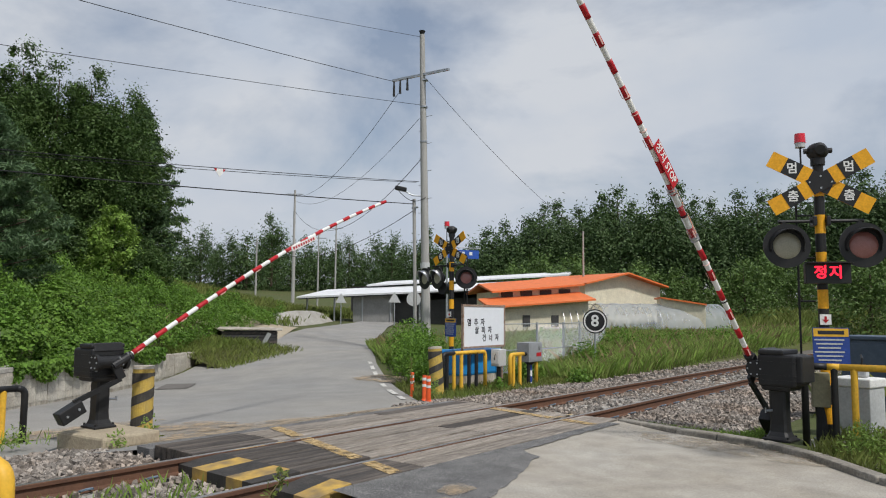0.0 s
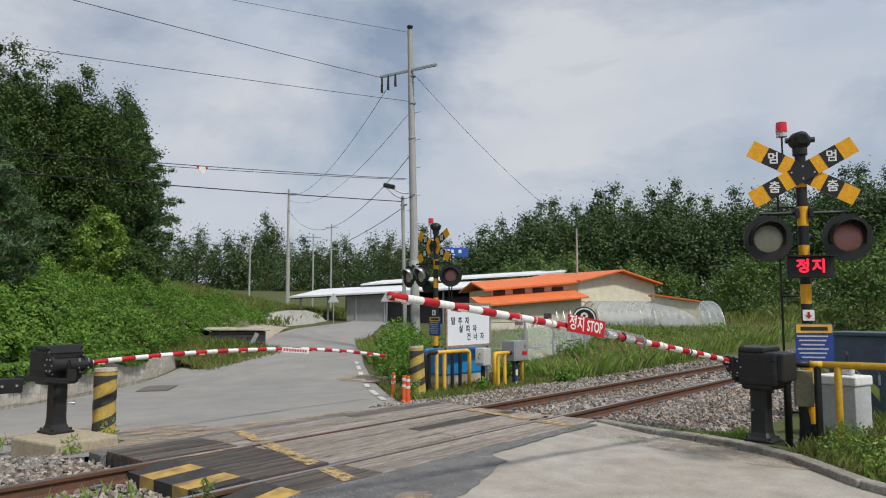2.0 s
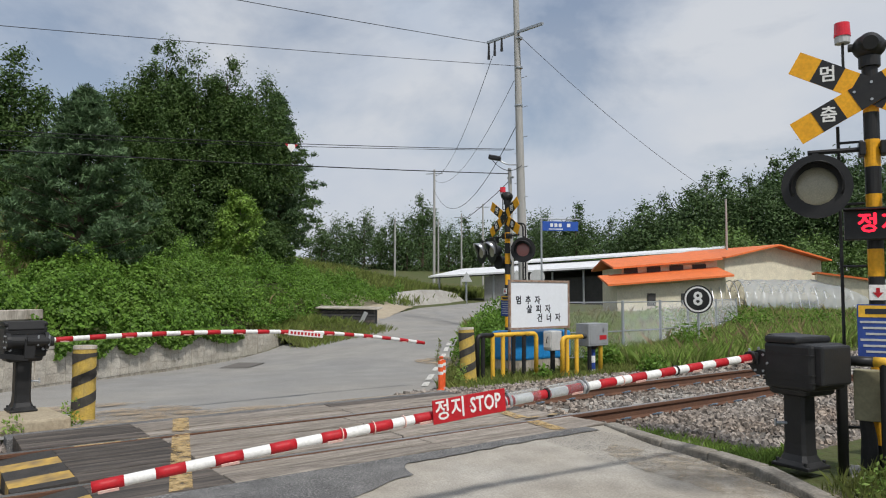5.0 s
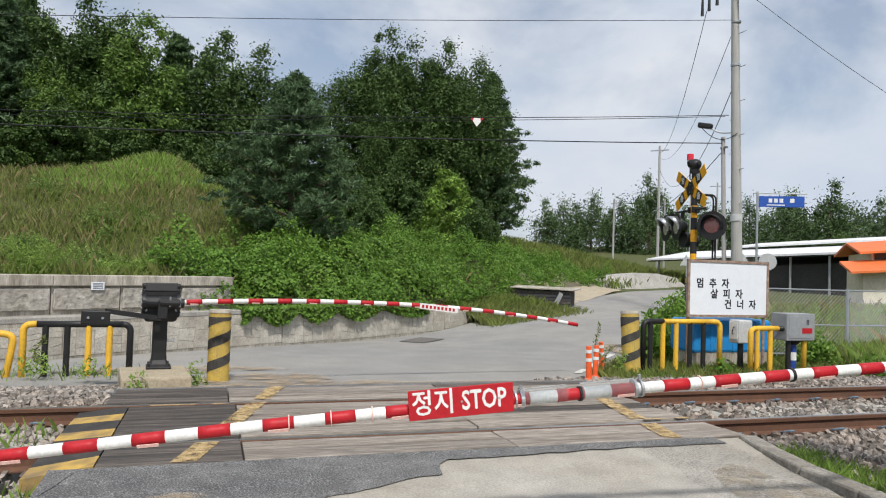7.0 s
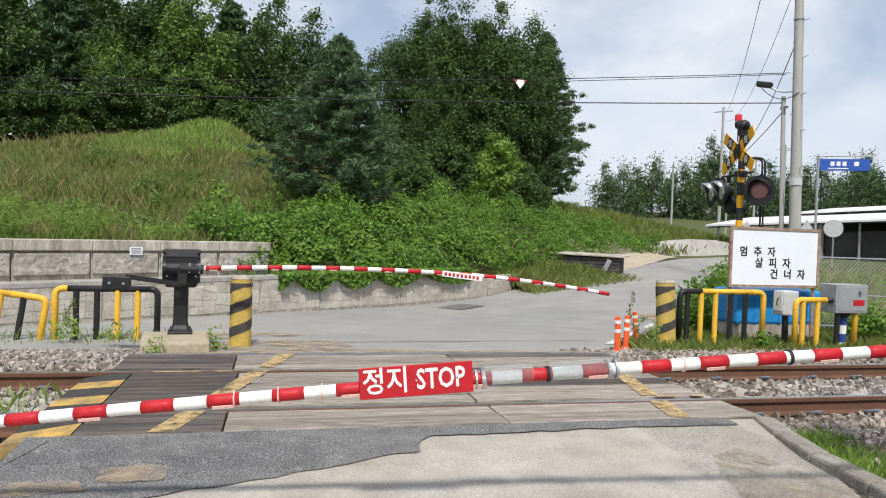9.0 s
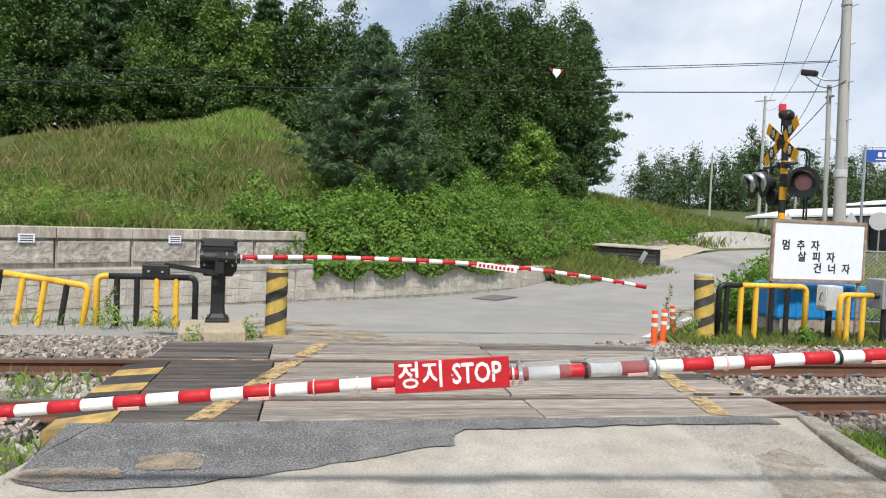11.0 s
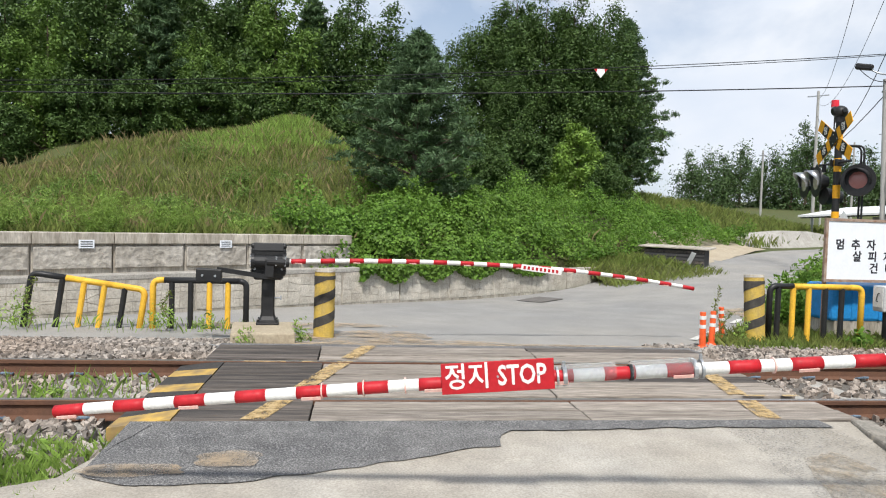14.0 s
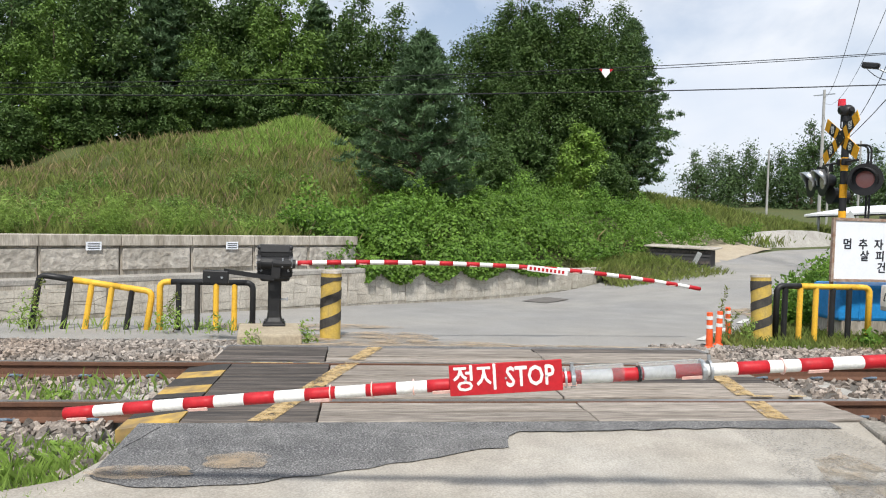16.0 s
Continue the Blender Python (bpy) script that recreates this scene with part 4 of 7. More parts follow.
# ---------------------------------------------------------------- crossing signals
def crossing_signal(m, label, lens_r, back_lamps, lamps):
    s = thing("crossing_signal", m, label, "crossing signal")
    n = 15
    for i in range(n):
        z0, z1 = 3.55 * i / n, 3.55 * (i + 1) / n
        part("post_band", rod((0, 0, z0), (0, 0, z1), 0.062, seg=18), M_ORANGE if i % 2 else M_BLACK, s)
    part("post_base", rod((0, 0, 0), (0, 0, 0.05), 0.16, seg=18), M_BLACK, s)
    part("footing", box((0.5, 0.5, 0.5), (0, 0, -0.25), bevel=0.02), M_CONC, s, "concrete footing")
    # crossbuck: two boards, with their dark middles
    for i, a in enumerate((29, -29)):
        x0 = pose(0, -0.075 - 0.014 * i, 3.25 if not back_lamps else 3.18, 0, a, 0)
        bm = box((1.34, 0.012, 0.21))
        bd = part("crossbuck_board", bm, M_ORANGE, s, "yellow crossbuck board with black middle fields")
        bd.matrix_basis = x0
        for cx, wd in ((0.0, 0.29), (-0.375, 0.205), (0.375, 0.205)):
            f = part("black_field", box((wd, 0.004, 0.211), (cx, -0.0075, 0)), M_BLACK, bd)
        for cx in (-0.375, 0.375):
            word = "멈" if cx * (1 if i == 0 else -1) * (1 if i == 0 else -1) < 0 and i == 0 or (cx > 0 and i == 1) else "춤"
            t = lettering(word, 0.15, pose(cx, -0.0105, 0, 90, 0, 0) @ pose(0, 0, 0, 0, 0, a), M_WHITE, bd, bold=0.003)
    for bx, bz in ((0.13, 0.0), (-0.13, 0.0), (0.0, 0.075), (0.0, -0.075)):
        part("bolt", rod((bx, -0.095, 3.25 - (0.07 if back_lamps else 0) + bz), (bx, -0.104, 3.25 - (0.07 if back_lamps else 0) + bz), 0.012, seg=8), M_GALV, s)
    # twin lamps on a cross arm
    for cx in (-0.08, 0.08):
        part("arm_clamp", box((0.05, 0.16, 0.12), (cx, -0.01, 2.76), bevel=0.01), M_BLACK, s)
    part("cross_arm", tube([(-0.5 - 0.25 * back_lamps, -0.02, 2.76), (0.5, -0.02, 2.76)], 0.022), M_BLACK, s)
    for x, y, turn, lens in lamps:
        lm = Matrix.Translation((x, y, 0)) @ pose(0, 0, 0, 0, 0, turn)
        def put(name, bm, material, smooth_it=False):
            bmesh.ops.transform(bm, matrix=lm, verts=bm.verts)
            return part(name, bm, material, s, smooth=smooth_it)
        put("lamp_hanger", box((0.05, 0.06, 0.14), (0, -0.03, 2.68)), M_BLACK)
        put("backing_disc", rod((0, -0.16, 2.44), (0, -0.145, 2.44), 0.28, seg=36), M_BLACK)
        put("lamp_body", rod((0, 0.04, 2.44), (0, -0.146, 2.44), 0.10, 0.17, seg=24), M_BLACK)
        bm = bmesh.new()
        bmesh.ops.create_uvsphere(bm, u_segments=24, v_segments=10, radius=lens_r, matrix=Matrix.Translation((0, -0.150, 2.44)) @ Matrix.Diagonal((1, 0.22, 1, 1)))
        put("lens", bm, lens, True)
        bm = bmesh.new()
        ring0, ring1 = [], []
        for j in range(21):
            a = math.pi * (-0.12 + 1.24 * j / 20)
            ring0.append(bm.verts.new((0.215 * math.cos(a), -0.16, 2.44 + 0.215 * math.sin(a))))
            dd = 0.16 * math.sin(max(0, min(math.pi, a))) + 0.04
            ring1.append(bm.verts.new((0.195 * math.cos(a), -0.16 - dd, 2.44 + 0.195 * math.sin(a))))
        for j in range(20):
            bm.faces.new((ring0[j], ring0[j + 1], ring1[j + 1], ring1[j]))
        v = put("visor", bm, M_CHROME if back_lamps and x < 0 else M_BLACK, True)
        v.modifiers.new("thick", "SOLIDIFY").thickness = 0.006
    if back_lamps:
        part("lower_lamp", rod((-0.25, -0.1, 2.18), (-0.28, 0.2, 2.16), 0.16, 0.12, seg=18), M_BLACK, s)
        for x in (0.10, 0.20):
            part("ladder_rail", tube(bend([(x, 0.35, 1.4), (x, 0.35, 3.05), (x - 0.02, 0.05, 3.05)], 0.12), 0.018), M_BLACK, s)
        for k in range(5):
            part("ladder_rung", rod((0.10, 0.35, 1.5 + k * 0.28), (0.20, 0.35, 1.5 + k * 0.28), 0.012), M_BLACK, s)
    # bell and beacon at the head
    bm = bmesh.new()
    bmesh.ops.create_uvsphere(bm, u_segments=20, v_segments=12, radius=0.125, matrix=Matrix.Translation((0, 0, 3.66)) @ Matrix.Diagonal((1.05, 1, 0.9, 1)))
    part("bell", bm, M_BLACK, s, smooth=True)
    part("bell_shield", rod((-0.16, 0, 3.67), (0.17, 0, 3.67), 0.035), M_BLACK, s)
    part("bell_gong", rod((0, -0.09, 3.67), (0, -0.135, 3.66), 0.09, 0.06, seg=20), M_BLACK, s)
    part("bell_collar", rod((0, 0, 3.48), (0, 0, 3.57), 0.085, seg=18), M_BLACK, s)
    part("beacon_stem", tube(bend([(0, 0, 3.38), (-0.20, 0, 3.38), (-0.20, 0, 3.72)], 0.04), 0.012), M_BLACK, s)
    part("beacon_base", rod((-0.20, 0, 3.72), (-0.20, 0, 3.78), 0.062), M_LIGHTGREY, s)
    part("beacon_lens", rod((-0.20, 0, 3.78), (-0.20, 0, 3.90), 0.068, 0.062, seg=20), M_BEACON, s, "red beacon lamp")
    # glowing word panel
    if not back_lamps:
        part("led_panel", box((0.52, 0.10, 0.25), (0.02, -0.13, 2.09), bevel=0.008), M_BLACK, s, "black panel with red glowing word")
        lettering("정지", 0.175, pose(0.02, -0.183, 2.095, 90, 0, 0), M_LED, s, spacing=1.15, bold=0.005)
        part("led_hood", box((0.54, 0.12, 0.015), (0.02, -0.22, 2.222)), M_BLACK, s)
        for z in (0.35, 1.75, 2.3, 2.85):
            part("ladder_rung", rod((-0.06, 0.1, z), (-0.24, 0.1, z), 0.012, seg=6), M_BLACK, s)
        part("ladder_rail", rod((-0.25, 0.1, 0.2), (-0.25, 0.1, 3.0), 0.014, seg=8), M_BLACK, s)
    part("arrow_plate", box((0.13, 0.006, 0.13), (0.0, -0.068, 1.52)), M_WHITE, s)
    part("arrow", prism([(-0.04, 0.0), (0, -0.045), (0.04, 0.0), (0.014, 0.0), (0.014, 0.04), (-0.014, 0.04), (-0.014, 0.0)], 0.003, pose(0, -0.0715, 1.52, 90, 0, 0)), M_RED, s)
    pl = part("notice_plate", box((0.42, 0.008, 0.46), (0.05, -0.072, 1.19)), M_SIGNBLUE, s, "blue notice plate with a yellow heading")
    part("heading", box((0.40, 0.003, 0.10), (0.05, -0.078, 1.36)), M_YELLOW, pl)
    part("text_bar", box((0.30, 0.002, 0.045), (0.05, -0.0805, 1.36)), M_BLACKINK, pl)
    for k in range(6):
        part("text_bar", box((0.34 - 0.04 * (k % 3), 0.003, 0.018), (0.03, -0.078, 1.27 - k * 0.05)), M_LIGHTGREY, pl)
    return s


crossing_signal(pose(3.2, 10.0, -0.08, 0, 0, 28), "crossing signal with crossbuck, twin lamps and glowing panel", 0.172, False, ((-0.44, 0, 0, M_LENSGREY), (0.44, 0, 0, M_LENSRED)))
crossing_signal(pose(-6.15, 14.1, -0.07, 0, 0, -10), "crossing signal with crossbuck, side lamps and red beacon", 0.155, True, ((0.22, 0.30, 48, M_LENSRED), (-0.30, -0.06, -6, M_LENSGREY), (-0.86, -0.02, -6, M_LENSGREY)))


# ---------------------------------------------------------------- roadside furniture
def striped_post(x, y, z0, z1, r, lean, label, turn):
    post = thing("striped_bollard", pose(x, y, z0, lean[0], lean[1], turn), label, "bollard", "striped bollards at the crossing")
    h = z1 - z0
    part("body", rod((0, 0, -0.1), (0, 0, h), r, r * 0.98, seg=28), M_YELLOW_OLD, post, "worn yellow concrete post", smooth=False)
    for k in range(3):
        verts, faces = [], []
        zb = h * (0.02 + 0.31 * k)
        for i in range(21):
            a = math.pi * (i / 20) * 1.9
            zz = zb + (i / 20) * h * 0.33
            for dz in (0.0, h * 0.135):
                verts.append(((r + 0.003) * math.cos(a), (r + 0.003) * math.sin(a), min(h * 0.90, max(0.0, zz + dz))))
        for i in range(20):
            faces.append((2 * i, 2 * i + 2, 2 * i + 3, 2 * i + 1))
        s = raw("black_stripe", verts, faces, M_BLACKWORN, post)
        s.modifiers.new("thick", "SOLIDIFY").thickness = 0.002
    part("black_ring", rod((0, 0, h * 0.86), (0, 0, h * 0.91), r + 0.003, seg=28), M_BLACKWORN, post)
    part("cap", rod((0, 0, h * 0.965), (0, 0, h + 0.006), r + 0.004, r * 0.97, seg=28), M_CONCDARK, post)
    return post


M_YELLOW_OLD = mat("scuffed_yellow_paint", (0.62, 0.42, 0.07), (0.36, 0.27, 0.10), scale=7, fine=50, bump=0.35, amount=0.9, rough=0.75, third=(0.5, 0.36, 0.1))
M_BLACKWORN = mat("scuffed_black_paint", (0.035, 0.034, 0.033), (0.10, 0.09, 0.075), scale=8, fine=50, bump=0.3, amount=0.8, rough=0.8)


def guard_frame(m, length, height, posts, label, group="yellow and black guard frames", yellow_ends=(True, True), mid=(0.3, 0.7), r=0.046):
    """A pipe hoop with uprights between; local +x along the frame."""
    g = thing("guard_frame", m, label, "guard rail", group)
    c = 0.11
    pts = bend([(0, 0, -0.15), (0, 0, height), (length, 0, height), (length, 0, -0.15)], c)
    n = len(pts)
    left = [p for p in pts if p.x < length * mid[0] + 0.001] + [Vector((length * mid[0], 0, height))]
    right = [Vector((length * mid[1], 0, height))] + [p for p in pts if p.x > length * mid[1]]
    left = [p for p in left if not (p.x < 0.001 and p.z > height)]
    part("end_pipe", tube(left, r, 12), M_YELLOW if yellow_ends[0] else M_BLACK, g, smooth=True)
    part("middle_pipe", tube([(length * mid[0], 0, height), (length * mid[1], 0, height)], r, 12), M_BLACK if yellow_ends[0] else M_YELLOW, g, smooth=True)
    part("end_pipe", tube(right, r, 12), M_YELLOW if yellow_ends[1] else M_BLACK, g, smooth=True)
    for f, yellow in posts:
        part("upright", rod((length * f, 0, -0.15), (length * f, 0, height - 0.01), r * 0.92, seg=12), M_YELLOW if yellow else M_BLACK, g, smooth=False)
    return g


def delineator(x, y, z, tilt, h=0.5):
    d = thing("delineator_post", pose(x, y, z, tilt, tilt * 0.5, 0), "orange flexible delineator post with white bands", "delineator", "orange delineators at the road's edge")
    part("base", rod((0, 0, -0.03), (0, 0, 0.03), 0.085, 0.06, seg=18), M_ORANGEPLASTIC, d)
    part("tube", rod((0, 0, 0.03), (0, 0, h), 0.045, 0.04, seg=16), M_ORANGEPLASTIC, d)
    for z0 in (0.55, 0.80):
        part("white_band", rod((0, 0, h * z0), (0, 0, h * z0 + 0.05), 0.046, seg=16), M_WHITE, d)
    return d


def warning_board():
    b = thing("warning_board", pose(-5.12, 14.1, 0.0, 0, 0, 93), "white board with black lettering in a rusty frame", "sign board")
    w2, z0, z1 = 0.91, 0.67, 1.66
    part("panel", box((1.82, 0.02, z1 - z0), (0, 0, (z0 + z1) / 2)), M_SIGNWHITE, b)
    for x in (-w2, w2):
        part("frame_side", box((0.045, 0.05, z1 - z0 + 0.05), (x, 0, (z0 + z1) / 2)), M_RUSTFRAME, b)
        part("leg", rod((x * 0.96, 0.04, -0.5), (x * 0.96, 0.04, z0), 0.03), M_RUSTFRAME, b)
    for z in (z0, z1):
        part("frame_rail", box((1.82, 0.05, 0.045), (0, 0, z)), M_RUSTFRAME, b)
    for text, x, z in (("멈추자", -0.37, 1.25), ("살피자", -0.05, 1.06), ("건너자", 0.27, 0.87)):
        for k, letter in enumerate(text):
            lettering(letter, 0.185, pose(x + (k - 1) * 0.285, -0.0115, z, 90, 0, 0), M_BLACKINK, b, bold=0.006)
    return b


def water_tank():
    t = thing("water_tank", pose(-5.75, 14.45, -0.25), "bright blue plastic tank behind the guard frames", "tank")
    part("body", box((0.75, 1.75, 0.62), (0, 0, 0.52), bevel=0.06), M_BLUE, t)
    part("support", box((0.7, 1.6, 0.25), (0, 0, 0.1), bevel=0.01), M_CONCDARK, t)
    for y in (-0.5, 0.0, 0.5):
        part("rib", box((0.78, 0.05, 0.56), (0, y, 0.52), bevel=0.01), M_BLUE, t)


def equipment_boxes():
    g = thing("equipment_box", pose(-4.2, 14.7, -0.2, 0, 0, 92), "grey steel equipment box on a blue striped post", "equipment box")
    part("body", box((0.62, 0.34, 0.46), (0, 0, 0.76), bevel=0.012), M_GREYBOX, g)
    part("door", box((0.54, 0.012, 0.38), (0, -0.172, 0.76), bevel=0.004), M_GREYBOX, g)
    part("red_label", box((0.22, 0.004, 0.09), (0.13, -0.181, 0.70)), M_RED, g)
    lettering("8", 0.13, pose(0.14, -0.1815, 0.84, 90, 0, 0), M_BLACKINK, g)
    part("neck", rod((0, 0, 0.45), (0, 0, 0.54), 0.07, 0.16, seg=16), M_BLACK, g)
    for k in range(4):
        part("post_band", rod((0, 0, -0.1 + k * 0.14), (0, 0, 0.04 + k * 0.14), 0.06, seg=16), M_SIGNBLUE if k % 2 else M_WHITE, g)
    s = thing("telephone_box", pose(-4.55, 13.9, -0.2, 0, 0, 92), "light grey telephone box on a short post", "equipment box")
    part("body", box((0.30, 0.24, 0.40), (0, 0, 0.64), bevel=0.02), M_LIGHTGREY, s)
    part("side_plate", box((0.008, 0.2, 0.3), (-0.156, 0, 0.66)), M_WHITE, s)
    part("handle", tube(bend([(-0.162, -0.03, 0.72), (-0.19, -0.03, 0.72), (-0.19, 0.0, 0.60), (-0.162, 0.0, 0.60)], 0.02), 0.008), M_BLACK, s)
    part("post", rod((0, 0, -0.1), (0, 0, 0.45), 0.05), M_BLACK, s)
    # near side
    c = thing("relay_cabinet", pose(3.35, 12.9, -0.2, 0, 0, -16), "slate blue steel relay cabinet beside the track", "cabinet")
    part("body", box((0.86, 0.6, 1.32), (0, 0, 0.66), bevel=0.015), M_CABINET, c)
    part("roof", box((0.94, 0.68, 0.06), (0, 0, 1.35), bevel=0.015), M_CABINET, c)
    part("door", box((0.78, 0.015, 1.2), (0, -0.305, 0.66), bevel=0.005), M_CABINET, c)
    part("handle", box((0.03, 0.03, 0.14), (0.3, -0.325, 0.7), bevel=0.006), M_GALV, c)
    c = thing("meter_box", pose(3.42, 10.75, -0.15, 0, 0, -16), "light grey steel box with a white lid at the fence", "equipment box")
    part("body", box((0.46, 0.40, 0.72), (0, 0, 0.36), bevel=0.012), M_LIGHTGREY, c)
    part("lid", box((0.50, 0.44, 0.12), (0, 0, 0.78), bevel=0.02), M_WHITE, c)
    part("cable_gland", box((0.16, 0.1, 0.16), (0.05, 0, 0.92), bevel=0.03), M_LIGHTGREY, c)
    part("cable", tube([(0.05, 0, 0.98), (0.05, 0.02, 1.08), (0.0, 0.1, 1.12)], 0.015), M_BLACK, c)
    j = thing("junction_box", pose(3.16, 9.86, -0.08, 0, 0, 20), "drab olive junction box on a thick cable stand", "equipment box")
    part("body", box((0.2, 0.14, 0.42), (0, 0, 0.66), bevel=0.01), M_OLIVE, j)
    part("stand", tube([(0, 0, -0.05), (0.0, 0, 0.3), (-0.02, 0, 0.46)], [0.075, 0.06, 0.05], 10), M_RUBBER, j)


M_OLIVE = mat("drab_olive_paint", (0.30, 0.28, 0.18), (0.22, 0.2, 0.13), scale=6, fine=40, rough=0.6)


def plinth_and_kerb():
    p = thing("machine_plinth", pose(-3.95, 4.45, 0, 0, 0, 8), "rough concrete plinth under the barrier machine", "plinth")
    part("block", box((0.98, 0.80, 0.36), (0, 0, -0.22), bevel=0.03), M_SANDCONC, p)
    k = thing("kerb", None, "low concrete kerb at the edge of the approach", "kerb", kind="structure")
    pts = [(0.68, 9.50), (1.1, 9.36), (1.6, 9.23), (2.15, 9.17), (2.7, 9.02), (3.4, 8.55), (4.1, 7.8), (4.9, 7.3), (6.4, 7.1)]
    for (x0, y0), (x1, y1) in zip(pts, pts[1:]):
        ln, a = math.dist((x0, y0), (x1, y1)), math.degrees(math.atan2(y1 - y0, x1 - x0))
        part("kerb_stone", box((ln - 0.01, 0.16, 0.24), ((x0 + x1) / 2, (y0 + y1) / 2, -0.095), (0, 0, a), bevel=0.02), M_KERB, k)


M_SANDCONC = mat("sandy_concrete", (0.42, 0.36, 0.26), (0.30, 0.25, 0.18), scale=4, fine=30, bump=0.6, bump_size=0.015, amount=0.8, rough=0.95)


def road_details():
    def on_road(name, outline, material, lift, label="", category="", kind="structure"):
        bm = bmesh.new()
        vs = [bm.verts.new((x, y, float(road_z(x, y)) + lift)) for x, y in outline]
        bm.faces.new(vs)
        ob = part(name, bm, material)
        return tagged(ob, label, category, kind=kind)
    ends = [(-4.73, 10.83), (-5.7, 11.6), (-7.3, 12.9), (-9.3, 14.6), (-12.0, 16.9), (-14.6, 19.2), (-16.6, 21.2)]
    for (x0, y0), (x1, y1) in zip(ends, ends[1:]):
        n = max(1, int(math.dist((x0, y0), (x1, y1)) / 1.1))
        for i in range(n):
            a, b = i / n, (i + 0.6) / n
            xa, ya, xb, yb = x0 + (x1 - x0) * a, y0 + (y1 - y0) * a, x0 + (x1 - x0) * b, y0 + (y1 - y0) * b
            d = math.dist((xa, ya), (xb, yb))
            nx, ny = -(yb - ya) / d * 0.06, (xb - xa) / d * 0.06
            on_road("edge_line", [(xa - nx, ya - ny), (xb - nx, yb - ny), (xb + nx, yb + ny), (xa + nx, ya + ny)], M_WHITEWORN, 0.014, "worn white dash of the road's edge line", "road marking")
    on_road("manhole_cover", [(-12.9, 9.9), (-12.2, 10.4), (-13.2, 11.3), (-13.9, 10.8)], M_IRON, 0.014, "flat dark iron grating in the road", "manhole cover")
    # sand washed over the road near the crossing
    for cx, cy, rx, ry in ((-3.5, 6.6, 0.7, 2.0), (-4.6, 5.8, 0.7, 1.0), (-3.3, 8.6, 0.4, 1.2), (-8.5, 14.2, 0.9, 0.7), (-6.0, 4.5, 0.5, 1.6)):
        out = []
        for k in range(36):
            a = k * math.tau / 36
            w = 1 + 0.35 * noise.noise((math.cos(a) * 2 + cx, math.sin(a) * 2 + cy, 0.5))
            out.append((cx + rx * w * math.cos(a), cy + ry * w * math.sin(a)))
        on_road("sand_stain", out, M_STAIN, 0.02, "thin film of ochre sand on the road", "sand", kind="structure")


def ground_films():
    """Soil and sand lying on the near approach."""
    for cx, cy, rx, ry, m, z in ((2.7, 8.62, 1.5, 0.40, M_SOILFILM, 0.0), (1.35, 4.95, 0.13, 0.2, M_STAIN, 0.012), (1.5, 4.45, 0.1, 0.3, M_STAIN, 0.012), (1.55, 8.75, 0.85, 0.55, M_GRIT, 0.004)):
        out = []
        for k in range(40):
            a = k * math.tau / 40
            w_ = 1 + 0.4 * noise.noise((math.cos(a) * 2 + cx * 3, math.sin(a) * 2 + cy, 0.5))
            x, y = cx + rx * w_ * math.cos(a), cy + ry * w_ * math.sin(a)
            out.append((x, y, -0.035 + z + 0.043 * float(smooth(x, 1.7, 0.66))))
        bm = bmesh.new()
        mid = bm.verts.new((cx, cy, -0.034 + z + 0.043 * float(smooth(cx, 1.7, 0.66))))
        vs = [bm.verts.new(p) for p in out]
        for k in range(40):
            bm.faces.new((mid, vs[k], vs[(k + 1) % 40]))
        tagged(part("soil_film", bm, m), "thin brown soil washed over the concrete", "soil", kind="structure")


M_IRON = mat("dull_iron", (0.13, 0.12, 0.11), (0.18, 0.165, 0.15), scale=6, fine=60, rough=0.8)
M_STAIN = mat("sand_film", (0.42, 0.315, 0.20), (0.34, 0.28, 0.21), scale=2.5, fine=40, rough=0.95, amount=1.0)
worn_through(M_STAIN, 3.0, 0.36, 0.66)
M_GRIT = mat("grey_grit", (0.16, 0.155, 0.15), (0.22, 0.21, 0.2), scale=3, fine=60, rough=0.95, grain=0.4)
worn_through(M_GRIT, 55.0, 0.50, 0.72)
M_KERB = mat("dirty_kerb_concrete", (0.30, 0.28, 0.245), (0.18, 0.16, 0.13), scale=3, fine=40, bump=0.5, amount=0.9, rough=0.92, grain=0.25, patches=0.2)
M_SOILFILM = mat("brown_soil_film", (0.33, 0.275, 0.20), (0.38, 0.325, 0.25), scale=2.5, fine=40, rough=0.95, amount=1.0)
worn_through(M_SOILFILM, 7.0, 0.40, 0.75)


def sagging(a, b, sag, n=18):
    a, b = Vector(a), Vector(b)
    return [a.lerp(b, i / n) - Vector((0, 0, sag * 4 * (i / n) * (1 - i / n))) for i in range(n + 1)]


